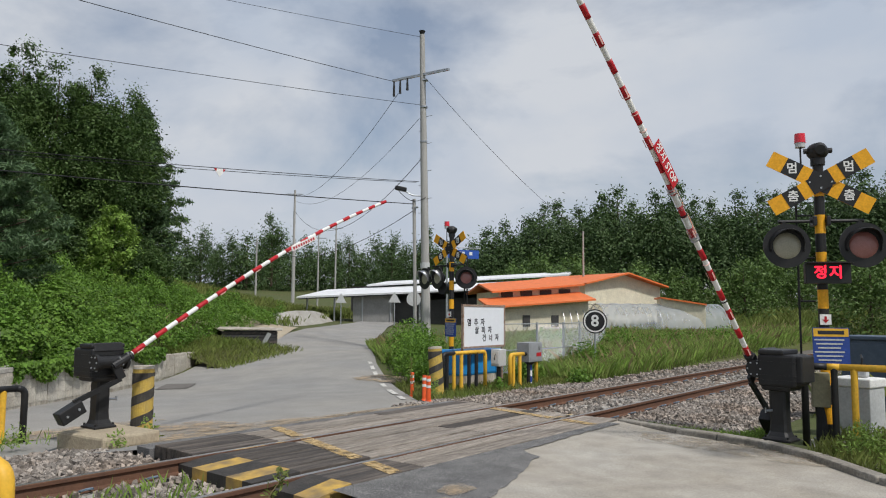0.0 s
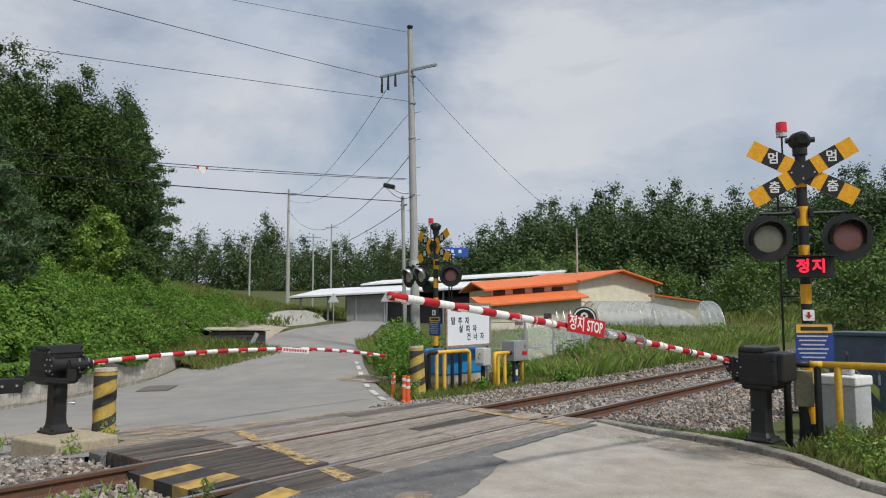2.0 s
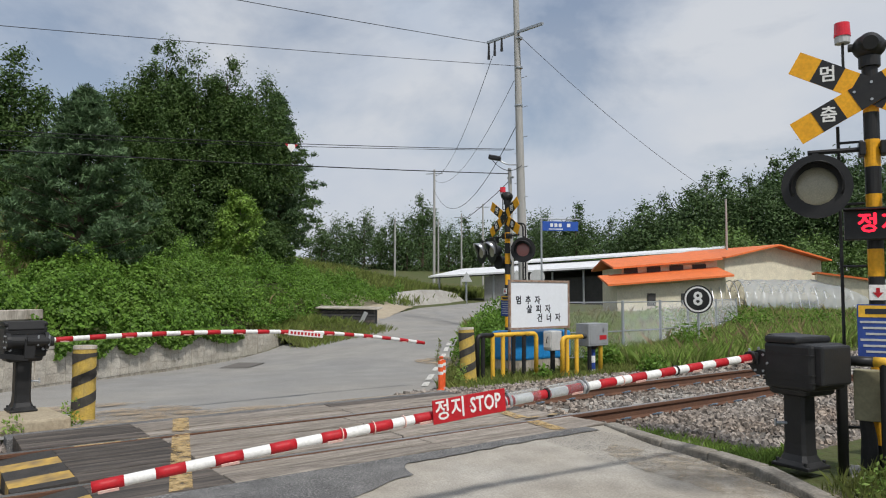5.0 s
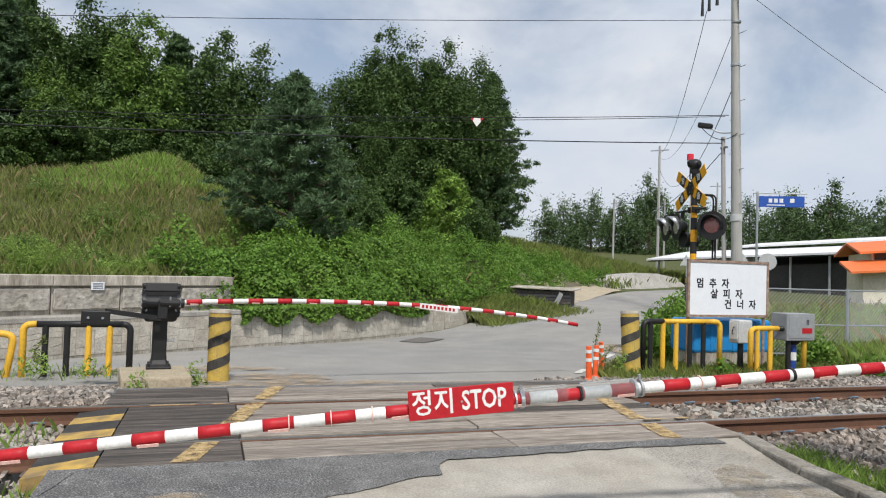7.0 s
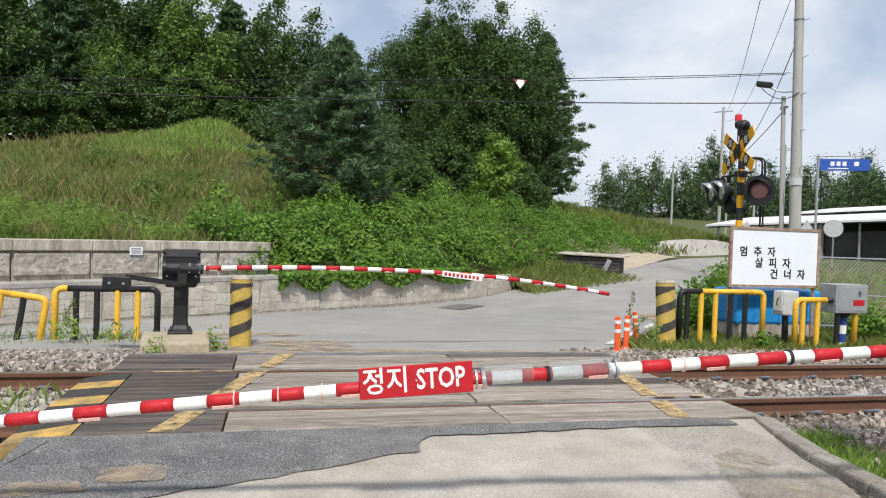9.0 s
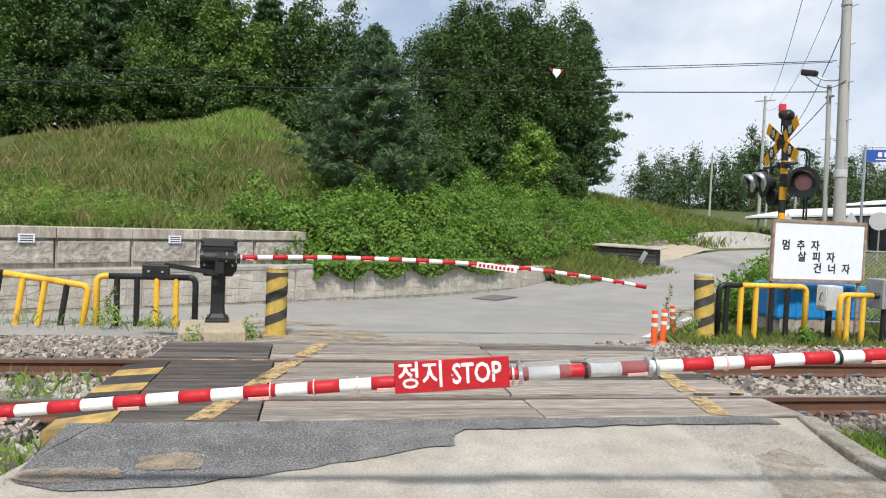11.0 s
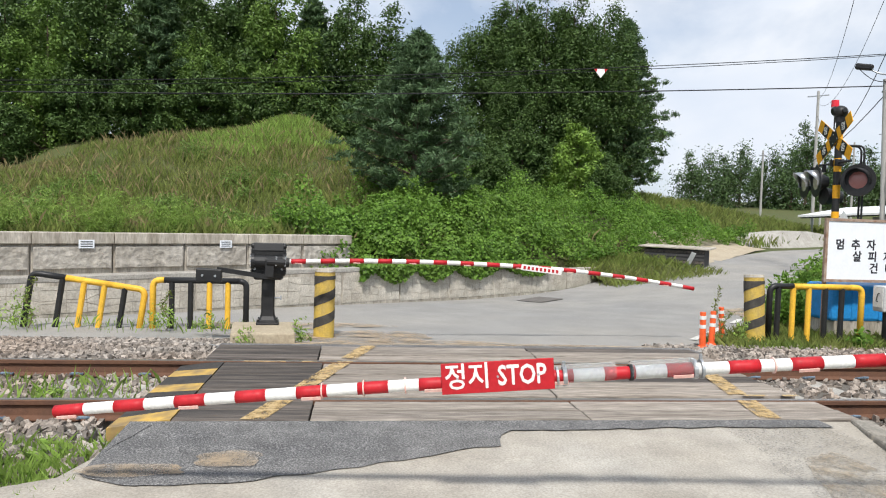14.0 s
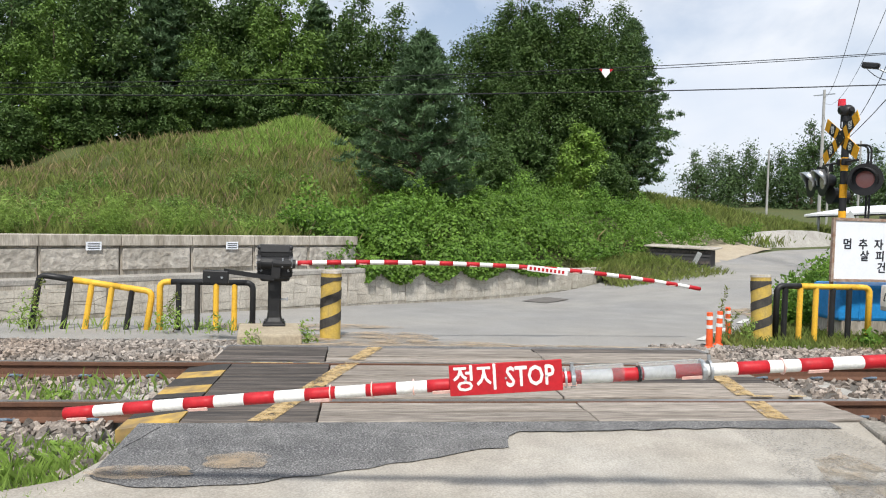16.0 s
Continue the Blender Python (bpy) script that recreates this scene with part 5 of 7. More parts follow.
def utility_poles():
    p = thing("utility_pole", None, "tall grey concrete utility pole with crossarm and cables", "utility pole")
    part("shaft", rod((-12.98, 21.0, -0.5), (-13.15, 20.75, 12.6), 0.19, 0.10, seg=18), M_POLE, p, smooth=False)
    part("crossarm", box((3.0, 0.09, 0.09), (-13.25, 20.75, 10.95), (0, 3, 0)), M_GALV, p)
    for x in (-14.65, -14.3, -13.9):
        part("insulator", rod((x, 20.72, 10.35 + 0.15 * (x + 14.6)), (x, 20.72, 10.95), 0.055, 0.035, seg=8), M_BLACK, p)
    for k in range(13):
        z = 3.2 + k * 0.55
        s = 1 if k % 2 else -1
        part("step_bolt", rod((-13.05, 20.9, z), (-13.05 + s * 0.34, 20.9, z), 0.012, seg=6), M_GALV, p)
    for z in (8.2, 9.6, 10.7):
        part("pole_band", rod((-13.09, 20.83, z), (-13.09, 20.83, z + 0.06), 0.15, seg=16), M_GALV, p)
    part("pole_cap", rod((-13.15, 20.75, 12.55), (-13.15, 20.75, 12.75), 0.05, 0.13, seg=12), M_BLACK, p)
    part("clamp", rod((-13.03, 20.92, 3.2), (-13.035, 20.92, 3.42), 0.185, seg=16), M_LIGHTGREY, p)
    lamp = part("street_lamp_arm", tube(bend([(-13.1, 20.8, 6.05), (-13.4, 20.5, 6.05), (-13.62, 20.3, 6.26)], 0.2), 0.025), M_GALV, p)
    part("street_lamp_head", box((0.46, 0.22, 0.17), (-13.7, 20.2, 6.32), (0, 12, 40), bevel=0.04), M_BLACK, p)
    q = thing("steel_pole", None, "slim grey steel pole beside the utility pole", "utility pole")
    part("shaft", rod((-13.45, 20.9, -0.5), (-13.45, 20.7, 5.95), 0.075, 0.065, seg=14), M_POLE, q)
    part("bracket", box((0.3, 0.06, 0.06), (-13.4, 20.7, 5.6)), M_GALV, q)
    far = None
    for x, y, top, r in ((-48.5, 42.5, 13.0, 0.14), (-45.2, 36.0, 7.6, 0.09), (-54, 47, 9.0, 0.1), (-52, 48.5, 9.5, 0.1), (-60, 58, 12.0, 0.12), (-14.6, 36.5, 6.2, 0.07)):
        f = thing("utility_pole", pose(x, y, 0), "distant slender grey pole along the road", "utility pole", "far poles")
        z = float(land_z(x, y))
        part("shaft", rod((0, 0, z - 0.5), (0, 0, top), r, r * 0.7, seg=10), M_POLE, f)
        if top > 7:
            part("crossarm", box((1.6 if top > 9 else 0.5, 0.08, 0.08), (0, 0, top - 0.4), (0, 0, 40)), M_GALV, f)
    wires = [
        ((-14.6, 20.7, 10.95), (-12.6, -16, 8.3), 0.35, 0.011), ((-13.1, 20.8, 9.7), (-14.2, -18, 5.4), 0.25, 0.009),
        ((-13.2, 20.7, 6.62), (-17.9, -20, 4.85), 0.5, 0.012), ((-13.25, 20.6, 6.58), (-18.0, -20, 4.75), 0.54, 0.010),
        ((-13.45, 20.7, 5.75), (-14.6, -20, 4.1), 0.35, 0.017), ((-14.4, 20.7, 10.4), (-48.5, 42.5, 12.4), 1.2, 0.012),
        ((-13.1, 20.8, 7.6), (-48.5, 42.5, 11.0), 2.4, 0.014), ((-13.3, 20.8, 9.2), (-48.5, 42.5, 12.0), 1.5, 0.010),
        ((-13.45, 20.7, 5.5), (-45.2, 36.0, 7.4), 1.6, 0.014), ((-12.9, 20.8, 10.7), (-14.6, 36.5, 6.1), 0.4, 0.009),
        ((-13.15, 20.75, 12.5), (-30, -16, 14.5), 0.6, 0.008), ((-12.9, 20.8, 6.0), (-13.8, 20.0, 6.4), 0.35, 0.012)]
    for a, b, sag, r in wires:
        w_ = part("overhead_cable", tube(sagging(a, b, sag), r, 5), M_CABLE, None)
        tagged(w_, "black overhead cable strung from the utility pole", "cable", "overhead cables")
    t = thing("cable_marker", pose(-14.16, 12.42, 5.80, 0, 0, 82), "small white triangular marker hanging on the cable", "cable marker")
    part("plate", prism([(-0.2, 0.12), (0.2, 0.12), (0, -0.14)], 0.01, pose(0, 0, 0, 90, 0, 0)), M_WHITE, t)
    part("red_corner", prism([(-0.2, 0.12), (-0.1, 0.12), (-0.12, 0.02)], 0.012, pose(0, -0.002, 0, 90, 0, 0)), M_RED, t)
    part("red_corner", prism([(0.2, 0.12), (0.1, 0.12), (0.12, 0.02)], 0.012, pose(0, -0.002, 0, 90, 0, 0)), M_RED, t)
    s = thing("street_sign", pose(-11.4, 20.3, 0, 0, 0, 62), "blue street name sign on a thin steel post", "street sign")
    part("post", rod((0, 0.02, -0.6), (0, 0.02, 3.95), 0.035), M_GALV, s)
    part("top_bar", rod((-0.1, 0.0, 3.9), (1.35, 0.0, 3.9), 0.018), M_GALV, s)
    part("panel", box((1.25, 0.02, 0.32), (0.66, 0, 3.66)), M_SIGNBLUE2, s)
    for x, w_ in ((0.35, 0.1), (0.5, 0.1), (0.65, 0.1), (0.95, 0.12)):
        part("text_bar", box((w_, 0.006, 0.12), (x, -0.012, 3.69)), M_WHITE, s)
    part("text_bar", box((0.5, 0.006, 0.03), (0.5, -0.012, 3.56)), M_WHITE, s)
    n8 = thing("number_sign", pose(-5.18, 19.9, -0.45, 0, 0, 26), "round black number sign with white ring on a thin post", "number sign")
    part("post", rod((0, 0.03, -0.1), (0.0, 0.03, 1.7), 0.03), M_GALV, n8)
    part("disc", rod((0, 0.0, 1.7), (0, -0.02, 1.7), 0.37, seg=40), M_BLACK, n8)
    ring = bmesh.new()
    o = [[ring.verts.new((r * math.cos(k * math.tau / 40), -0.024, 1.7 + r * math.sin(k * math.tau / 40))) for k in range(40)] for r in (0.29, 0.335)]
    for k in range(40):
        ring.faces.new((o[0][k], o[0][(k + 1) % 40], o[1][(k + 1) % 40], o[1][k]))
    part("white_ring", ring, M_WHITE, n8)
    lettering("8", 0.5, pose(0, -0.024, 1.7, 90, 0, 0), M_WHITE, n8, bold=0.012)


M_SIGNBLUE2 = mat("street_sign_blue", (0.03, 0.10, 0.42), (0.03, 0.08, 0.34), scale=3, fine=30, rough=0.4)


def wire_fence():
    f = thing("wire_fence", None, "galvanised chain-link fence with steel posts", "fence")
    pts = [(-6.25, 15.5), (-5.94, 17.8), (-6.0, 19.4), (-6.6, 21.5), (-7.6, 24.5), (-9.0, 28)]
    for x, y in pts:
        part("post", rod((x, y, -0.5), (x, y, 1.22), 0.035), M_GALV, f)
    for a, b in zip(pts, pts[1:]):
        for z in (1.18, 0.45, -0.15):
            part("rail", rod((*a, z), (*b, z), 0.014, seg=6), M_GALV, f)
        ln = math.dist(a, b)
        verts, faces = [], []
        h, st = 1.4, 0.085
        n = int(ln / st)
        for s in (1, -1):
            for k in range(-int(h / st), n):
                u0, u1 = k * st, k * st + h
                z0, z1 = (-0.2, 1.18) if s > 0 else (1.18, -0.2)
                if u0 < 0:
                    z0 += (z1 - z0) * (-u0 / h)
                    u0 = 0
                if u1 > ln:
                    z1 -= (z1 - z0) * ((u1 - ln) / (u1 - u0))
                    u1 = ln
                i = len(verts)
                dx, dy = (b[0] - a[0]) / ln, (b[1] - a[1]) / ln
                for u, z in ((u0, z0), (u1, z1)):
                    for d in (-0.0025, 0.0025):
                        verts.append((a[0] + dx * u - dy * d, a[1] + dy * u + dx * d, z + d))
                faces.append((i, i + 1, i + 3, i + 2))
        raw("mesh", verts, faces, M_GALV, f)


def guard_frames():
    # left of the crossing, far side
    g1 = guard_frame(pose(-5.45, 0.80, -0.42, 0, 8, 90), 1.62, 0.92, ((0.27, False), (0.46, True), (0.64, True), (0.82, False)), "leaning yellow and black pipe guard frame", yellow_ends=(False, True), mid=(0.30, 0.72))
    guard_frame(pose(-5.45, 2.64, -0.45, 0, 0, 92), 1.36, 0.87, ((0.2, False), (0.4, False), (0.60, True), (0.80, True)), "yellow and black pipe guard frame by the plinth", yellow_ends=(True, False), mid=(0.12, 0.92))
    # right of the crossing, far side
    guard_frame(pose(-4.72, 12.05, -0.18, 0, 0, 90), 1.55, 0.77, ((0.09, False), (0.25, True), (0.42, True), (0.6, False), (0.78, False)), "yellow and black pipe guard frame by the bollard", yellow_ends=(False, True), mid=(0.25, 0.86))
    guard_frame(pose(-4.1, 13.72, -0.2, 0, 0, 91), 1.14, 0.73, ((0.12, True), (0.36, True), (0.7, False)), "yellow and black pipe guard frame by the grey box", yellow_ends=(True, True), mid=(0.5, 0.7))
    # near side, right
    guard_frame(pose(3.02, 9.70, -0.05, 0, 0, 10), 1.9, 0.92, ((0.17, False), (0.28, True), (0.62, True)), "black and yellow pipe guard frame beside the machine", yellow_ends=(False, True), mid=(0.13, 0.2), r=0.042)
    # near side, left
    guard_frame(pose(1.46, 1.38, -0.1, 0, 0, 200), 1.2, 0.86, ((0.3, False), (0.7, False)), "yellow and black pipe guard frame near the rails", yellow_ends=(True, False), mid=(0.3, 0.6), r=0.045)


def roadside_structures():
    w_ = thing("concrete_revetment", None, "sloped grey concrete revetment at the bend of the road", "revetment")
    bm = bmesh.new()
    foot = [(-26.2, 24.0), (-26.5, 25.3), (-27.6, 27.4), (-29.6, 30.4), (-32.6, 34.4)]
    top = [(-28.4, 24.6), (-28.3, 25.8), (-29.2, 27.8), (-31.0, 30.4), (-34.0, 34.0)]
    hs = [0.55, 0.75, 0.85, 0.8, 0.5]
    a = [bm.verts.new((x, y, float(road_z(x)) - 0.05)) for x, y in foot]
    b = [bm.verts.new((x, y, float(road_z(fx, fy)) + h)) for (x, y), (fx, fy), h in zip(top, foot, hs)]
    c = [bm.verts.new((x - 0.4, y, float(road_z(fx, fy)) + h)) for (x, y), (fx, fy), h in zip(top, foot, hs)]
    d = [bm.verts.new((x - 0.4, y, float(road_z(fx, fy)) - 0.4)) for (x, y), (fx, fy), h in zip(top, foot, hs)]
    for i in range(4):
        bm.faces.new((a[i], a[i + 1], b[i + 1], b[i]))
        bm.faces.new((b[i], b[i + 1], c[i + 1], c[i]))
        bm.faces.new((c[i], c[i + 1], d[i + 1], d[i]))
    bm.faces.new((a[0], b[0], c[0], d[0]))
    part("slab", bm, M_CONC, w_)
    # sandy ramp
    verts, faces = [], []
    nx, ny = 16, 10
    for i in range(nx + 1):
        for j in range(ny + 1):
            u, v = i / nx, j / ny
            x, y = -19.2 - 5.4 * v - 5.6 * u, 18.2 + 6.0 * u - 1.2 * v
            z = float(road_z(x, y)) + 0.02 + (0.55 + 0.3 * u) * smooth(v, 0.05, 0.9) + 0.06 * noise.noise((x * 1.3, y * 1.3, 0))
            verts.append((x, y, float(z)))
    faces = [(i * (ny + 1) + j, (i + 1) * (ny + 1) + j, (i + 1) * (ny + 1) + j + 1, i * (ny + 1) + j + 1) for i in range(nx) for j in range(ny)]
    tagged(raw("sand_ramp", verts, faces, M_SOIL, smooth=True), "pale sandy ramp climbing from the road", "sand bank", kind="structure")
    s = thing("covered_stack", pose(-19.2, 17.3, -0.2, 0, 0, 52), "low stack under black sheeting and a board", "stack")
    part("body", box((2.1, 1.0, 0.9), (0, 0, 0.45), bevel=0.06), M_SHADE_SHEETING, s)
    part("cover_board", box((2.5, 1.3, 0.05), (0, 0, 0.98), (2, 1, 0), bevel=0.01), M_CONCDARK, s)
    for k in range(7):
        part("plank", box((2.14, 0.02, 0.09), (0, -0.52, 0.1 + k * 0.12), (0, 0.6 * math.sin(k * 2), 0)), M_SHADE_SHEETING if k % 3 else M_TIMBERDARK, s)
    part("loose_sheet", box((0.16, 0.02, 0.95), (0.55, -0.64, 0.42), (16, 28, 0)), M_LIGHTGREY, s)
    verts = []
    for i in range(13):
        for j in range(9):
            u, v = i / 12, j / 8
            x, y = -15.3 - 3.4 * v - 1.4 * u, 13.6 + 4.0 * u - 0.9 * v
            verts.append((x, y, float(road_z(x, y)) - 0.05 + 0.34 * float(smooth(v, 0.0, 0.45)) * float(smooth(u, 1.0, 0.7))))
    tagged(raw("verge", verts, [(i * 9 + j, (i + 1) * 9 + j, (i + 1) * 9 + j + 1, i * 9 + j + 1) for i in range(12) for j in range(8)], M_GRASSLAND, smooth=True), "grassy verge below the stack", "verge", kind="structure")
    vv = np.array(verts)
    pick = rng.integers(0, len(vv), 4200)
    feet = vv[pick] + np.stack([rng.normal(0, 0.16, 4200), rng.normal(0, 0.16, 4200), np.full(4200, -0.02)], 1)
    tagged(blades("verge_grass", feet, 0.26, 0.013, L_GRASS, lean=0.35), "tufts of grass on the verge below the stack", "grass", kind="stuff")
    r = thing("road_guardrail", None, "galvanised guardrail above the wall", "guardrail")
    x, y, _ = wall_point(-0.6, 0.9, 0)
    for k in range(3):
        part("post", rod((x + 0.5 - k * 0.0 + k * 1.0, y - 1.0 * k, 0.6), (x + 0.5 + k * 1.0, y - 1.0 * k, 1.35), 0.05), M_GALV, r)
    part("beam", box((3.4, 0.05, 0.26), (x + 1.2, y - 0.75, 1.22), (0, 0, -45), bevel=0.02), M_GALV, r)


def roof_sheet(name, corners, thick, material, parent):
    low = [(x, y, z - thick) for x, y, z in corners]
    return solid(name, low, corners, material, parent)


def farm():
    # low farm building with orange roofs
    h = thing("farm_building", None, "cream farm building with orange sheet roofs and small windows", "farm building")
    c0, c1 = Vector((-14.7, 28.1, 0)), Vector((-11.9, 32.0, 0))
    e = (c1 - c0).normalized()
    n = Vector((-e.y, e.x, 0))
    def P(u, v, z):
        q = c0 + e * u + n * v
        return (q.x, q.y, z)
    L = (c1 - c0).length
    solid("lower_wall", [P(0, 0, -0.6), P(L, 0, -0.6), P(L, 2.6, -0.6), P(0, 2.6, -0.6)], [P(0, 0, 1.75), P(L, 0, 2.15), P(L, 2.6, 2.3), P(0, 2.6, 1.9)], M_CREAM, h)
    roof_sheet("lower_roof", [P(-0.5, -0.45, 1.76), P(L + 0.2, -0.45, 2.2), P(L + 0.2, 1.5, 2.62), P(-0.5, 1.5, 2.18)], 0.08, M_ROOF, h)
    solid("upper_wall", [P(0.6, 1.4, 0), P(L + 0.2, 1.4, 0), P(L + 0.2, 5.2, 0), P(0.6, 5.2, 0)], [P(0.6, 1.4, 2.55), P(L + 0.2, 1.4, 2.95), P(L + 0.2, 5.2, 2.95), P(0.6, 5.2, 2.55)], M_CREAM, h)
    roof_sheet("upper_roof", [P(0.1, 1.0, 2.55), P(L + 0.3, 1.0, 3.0), P(L + 0.3, 3.3, 3.45), P(0.1, 3.3, 3.0)], 0.09, M_ROOF, h)
    roof_sheet("upper_roof", [P(0.1, 3.3, 3.0), P(L + 0.3, 3.3, 3.45), P(L + 0.3, 5.6, 3.0), P(0.1, 5.6, 2.55)], 0.09, M_ROOF, h)
    for k in range(4):
        u = 1.0 + k * 1.05
        z = 2.36 + u * 0.055
        part("window", box((0.62, 0.06, 0.26), P(u, 1.37, z), (0, -3, math.degrees(math.atan2(e.y, e.x)))), M_SHADE_SHEETING, h)
    for u in (1.5, 3.0):
        part("window", box((0.36, 0.06, 0.55), P(u, -0.03, 1.1), (0, 0, math.degrees(math.atan2(e.y, e.x)))), M_SHADE_SHEETING, h)
    # cream gable end
    g0, g1 = Vector((-13.0, 33.7, 0)), Vector((-11.2, 39.2, 0))
    m = g0.lerp(g1, 0.48)
    back = Vector((-6.0, 1.9, 0))
    out = [(g0.x, g0.y, -0.3), (g1.x, g1.y, -0.3), (g1.x, g1.y, 3.0), (m.x, m.y, 3.62), (g0.x, g0.y, 3.02)]
    solid("gable_wall", out, [tuple(Vector(p) + back) for p in out], M_CREAM, h)
    f = Vector((0.5, -0.16, 0))
    roof_sheet("gable_roof", [tuple(Vector((g0.x - 0.25, g0.y - 0.1, 3.08)) + f), tuple(Vector((m.x, m.y, 3.72)) + f), tuple(Vector((m.x, m.y, 3.72)) + back), tuple(Vector((g0.x - 0.25, g0.y - 0.1, 3.08)) + back)], 0.08, M_ROOF, h)
    roof_sheet("gable_roof", [tuple(Vector((m.x, m.y, 3.72)) + f), tuple(Vector((g1.x, g1.y + 0.2, 3.05)) + f), tuple(Vector((g1.x, g1.y + 0.2, 3.05)) + back), tuple(Vector((m.x, m.y, 3.72)) + back)], 0.08, M_ROOF, h)
    roof_sheet("lean_to_roof", [(-9.4, 35.0, 2.35), (-7.4, 35.9, 2.0), (-8.6, 38, 2.0), (-10.8, 37.4, 2.35)], 0.08, M_ROOF, h)
    solid("lean_to_wall", [(-9.5, 35.2, -0.2), (-7.5, 36.0, -0.2), (-8.7, 38, -0.2), (-10.6, 37.3, -0.2)], [(-9.5, 35.2, 2.27), (-7.5, 36.0, 1.92), (-8.7, 38, 1.92), (-10.6, 37.3, 2.27)], M_CREAM, h)
    # greenhouse tunnel
    t = thing("greenhouse", None, "low plastic film tunnel greenhouse with hoops, partly bare", "greenhouse")
    a, b = Vector((-12.4, 30.6, 0)), Vector((-6.6, 37.0, 0))
    e2 = (b - a).normalized()
    n2 = Vector((-e2.y, e2.x, 0))
    ln = (b - a).length
    def G(u, ang, r=1.0):
        q = a + e2 * u + n2 * (1.5 + 1.5 * r * math.cos(ang))
        return Vector((q.x, q.y, 0.35 + 1.62 * r * math.sin(ang) ** 0.8 if math.sin(ang) > 0 else 0.35))
    for k in range(25):
        part("hoop", tube([G(ln * k / 24, math.pi * j / 14) for j in range(15)], 0.022, 6), M_GALV, t)
    verts, faces = [], []
    for i in range(25):
        for j in range(21):
            ang = math.pi * j / 20
            p = G(ln * (0.24 + 0.76 * i / 24), ang, 1.02 + 0.015 * math.sin(i * 2.2))
            verts.append(tuple(p))
    faces = [(i * 21 + j, i * 21 + j + 1, (i + 1) * 21 + j + 1, (i + 1) * 21 + j) for i in range(24) for j in range(20)]
    raw("film", verts, faces, M_FILM, t, smooth=True)
    # long open shed with white roofs
    s = thing("open_shed", None, "long open livestock shed with white sheet roofs", "shed")
    a, b = Vector((-36.0, 34.0, 0)), Vector((-20.5, 41.5, 0))
    e3 = (b - a).normalized()
    n3 = Vector((-e3.y, e3.x, 0))
    ln = (b - a).length
    def S(u, v, z):
        q = a + e3 * u + n3 * v
        return (q.x, q.y, z)
    roof_sheet("lower_roof", [S(-0.6, -0.6, 2.55), S(ln, -0.6, 3.3), S(ln, 5.0, 4.0), S(-0.6, 5.0, 3.25)], 0.12, M_WHITEROOF, s)
    roof_sheet("upper_roof", [S(3.0, 4.4, 3.6), S(ln + 1.5, 4.4, 4.35), S(ln + 1.5, 9.5, 4.85), S(3.0, 9.5, 4.1)], 0.12, M_WHITEROOF, s)
    # added near-black lining and back wall: the roof's shade put into colour
    roof_sheet("roof_lining", [S(-0.5, -0.5, 2.40), S(ln, -0.5, 3.15), S(ln, 5.0, 3.85), S(-0.5, 5.0, 3.1)], 0.05, M_SHADE_SHEETING, s)
    solid("back_wall", [S(0, 8.8, 0), S(ln, 8.8, 0), S(ln, 9.0, 0), S(0, 9.0, 0)], [S(0, 8.8, 3.6), S(ln, 8.8, 4.2), S(ln, 9.0, 4.2), S(0, 9.0, 3.6)], M_SHADE_SHEETING, s)
    solid("front_wall", [S(3.6, 0, 0), S(6.6, 0, 0), S(6.6, 0.2, 0), S(3.6, 0.2, 0)], [S(3.6, 0, 2.5), S(6.6, 0, 2.7), S(6.6, 0.2, 2.7), S(3.6, 0.2, 2.5)], M_SHEDWALL, s)
    # added sheet across the open bays, coloured as the dim interior
    solid("dark_panel", [S(6.6, 0.4, 0), S(ln, 0.4, 0), S(ln, 0.5, 0), S(6.6, 0.5, 0)], [S(6.6, 0.4, 2.2), S(ln, 0.4, 2.8), S(ln, 0.5, 2.8), S(6.6, 0.5, 2.2)], M_SHADE_SHEETING, s)
    for k in range(9):
        u = ln * k / 8
        part("post", rod(S(u, 0, 0), S(u, 0, 2.5 + 0.048 * u), 0.07, seg=8), M_GALV, s)
    for x, y, shape in ((-23.7, 30.4, 3), (-22.9, 31.2, 18), (-29.0, 31.0, 3)):
        z = float(land_z(x, y))
        r = thing("road_sign", pose(x, y, 0, 0, 0, 40), "grey back of a road sign on a post", "road sign", "road signs by the shed")
        part("post", rod((0, 0, z - 0.2), (0, 0, 2.5), 0.035), M_GALV, r)
        part("plate", rod((0, -0.05, 2.25), (0, -0.07, 2.25), 0.42, seg=shape), M_LIGHTGREY, r)


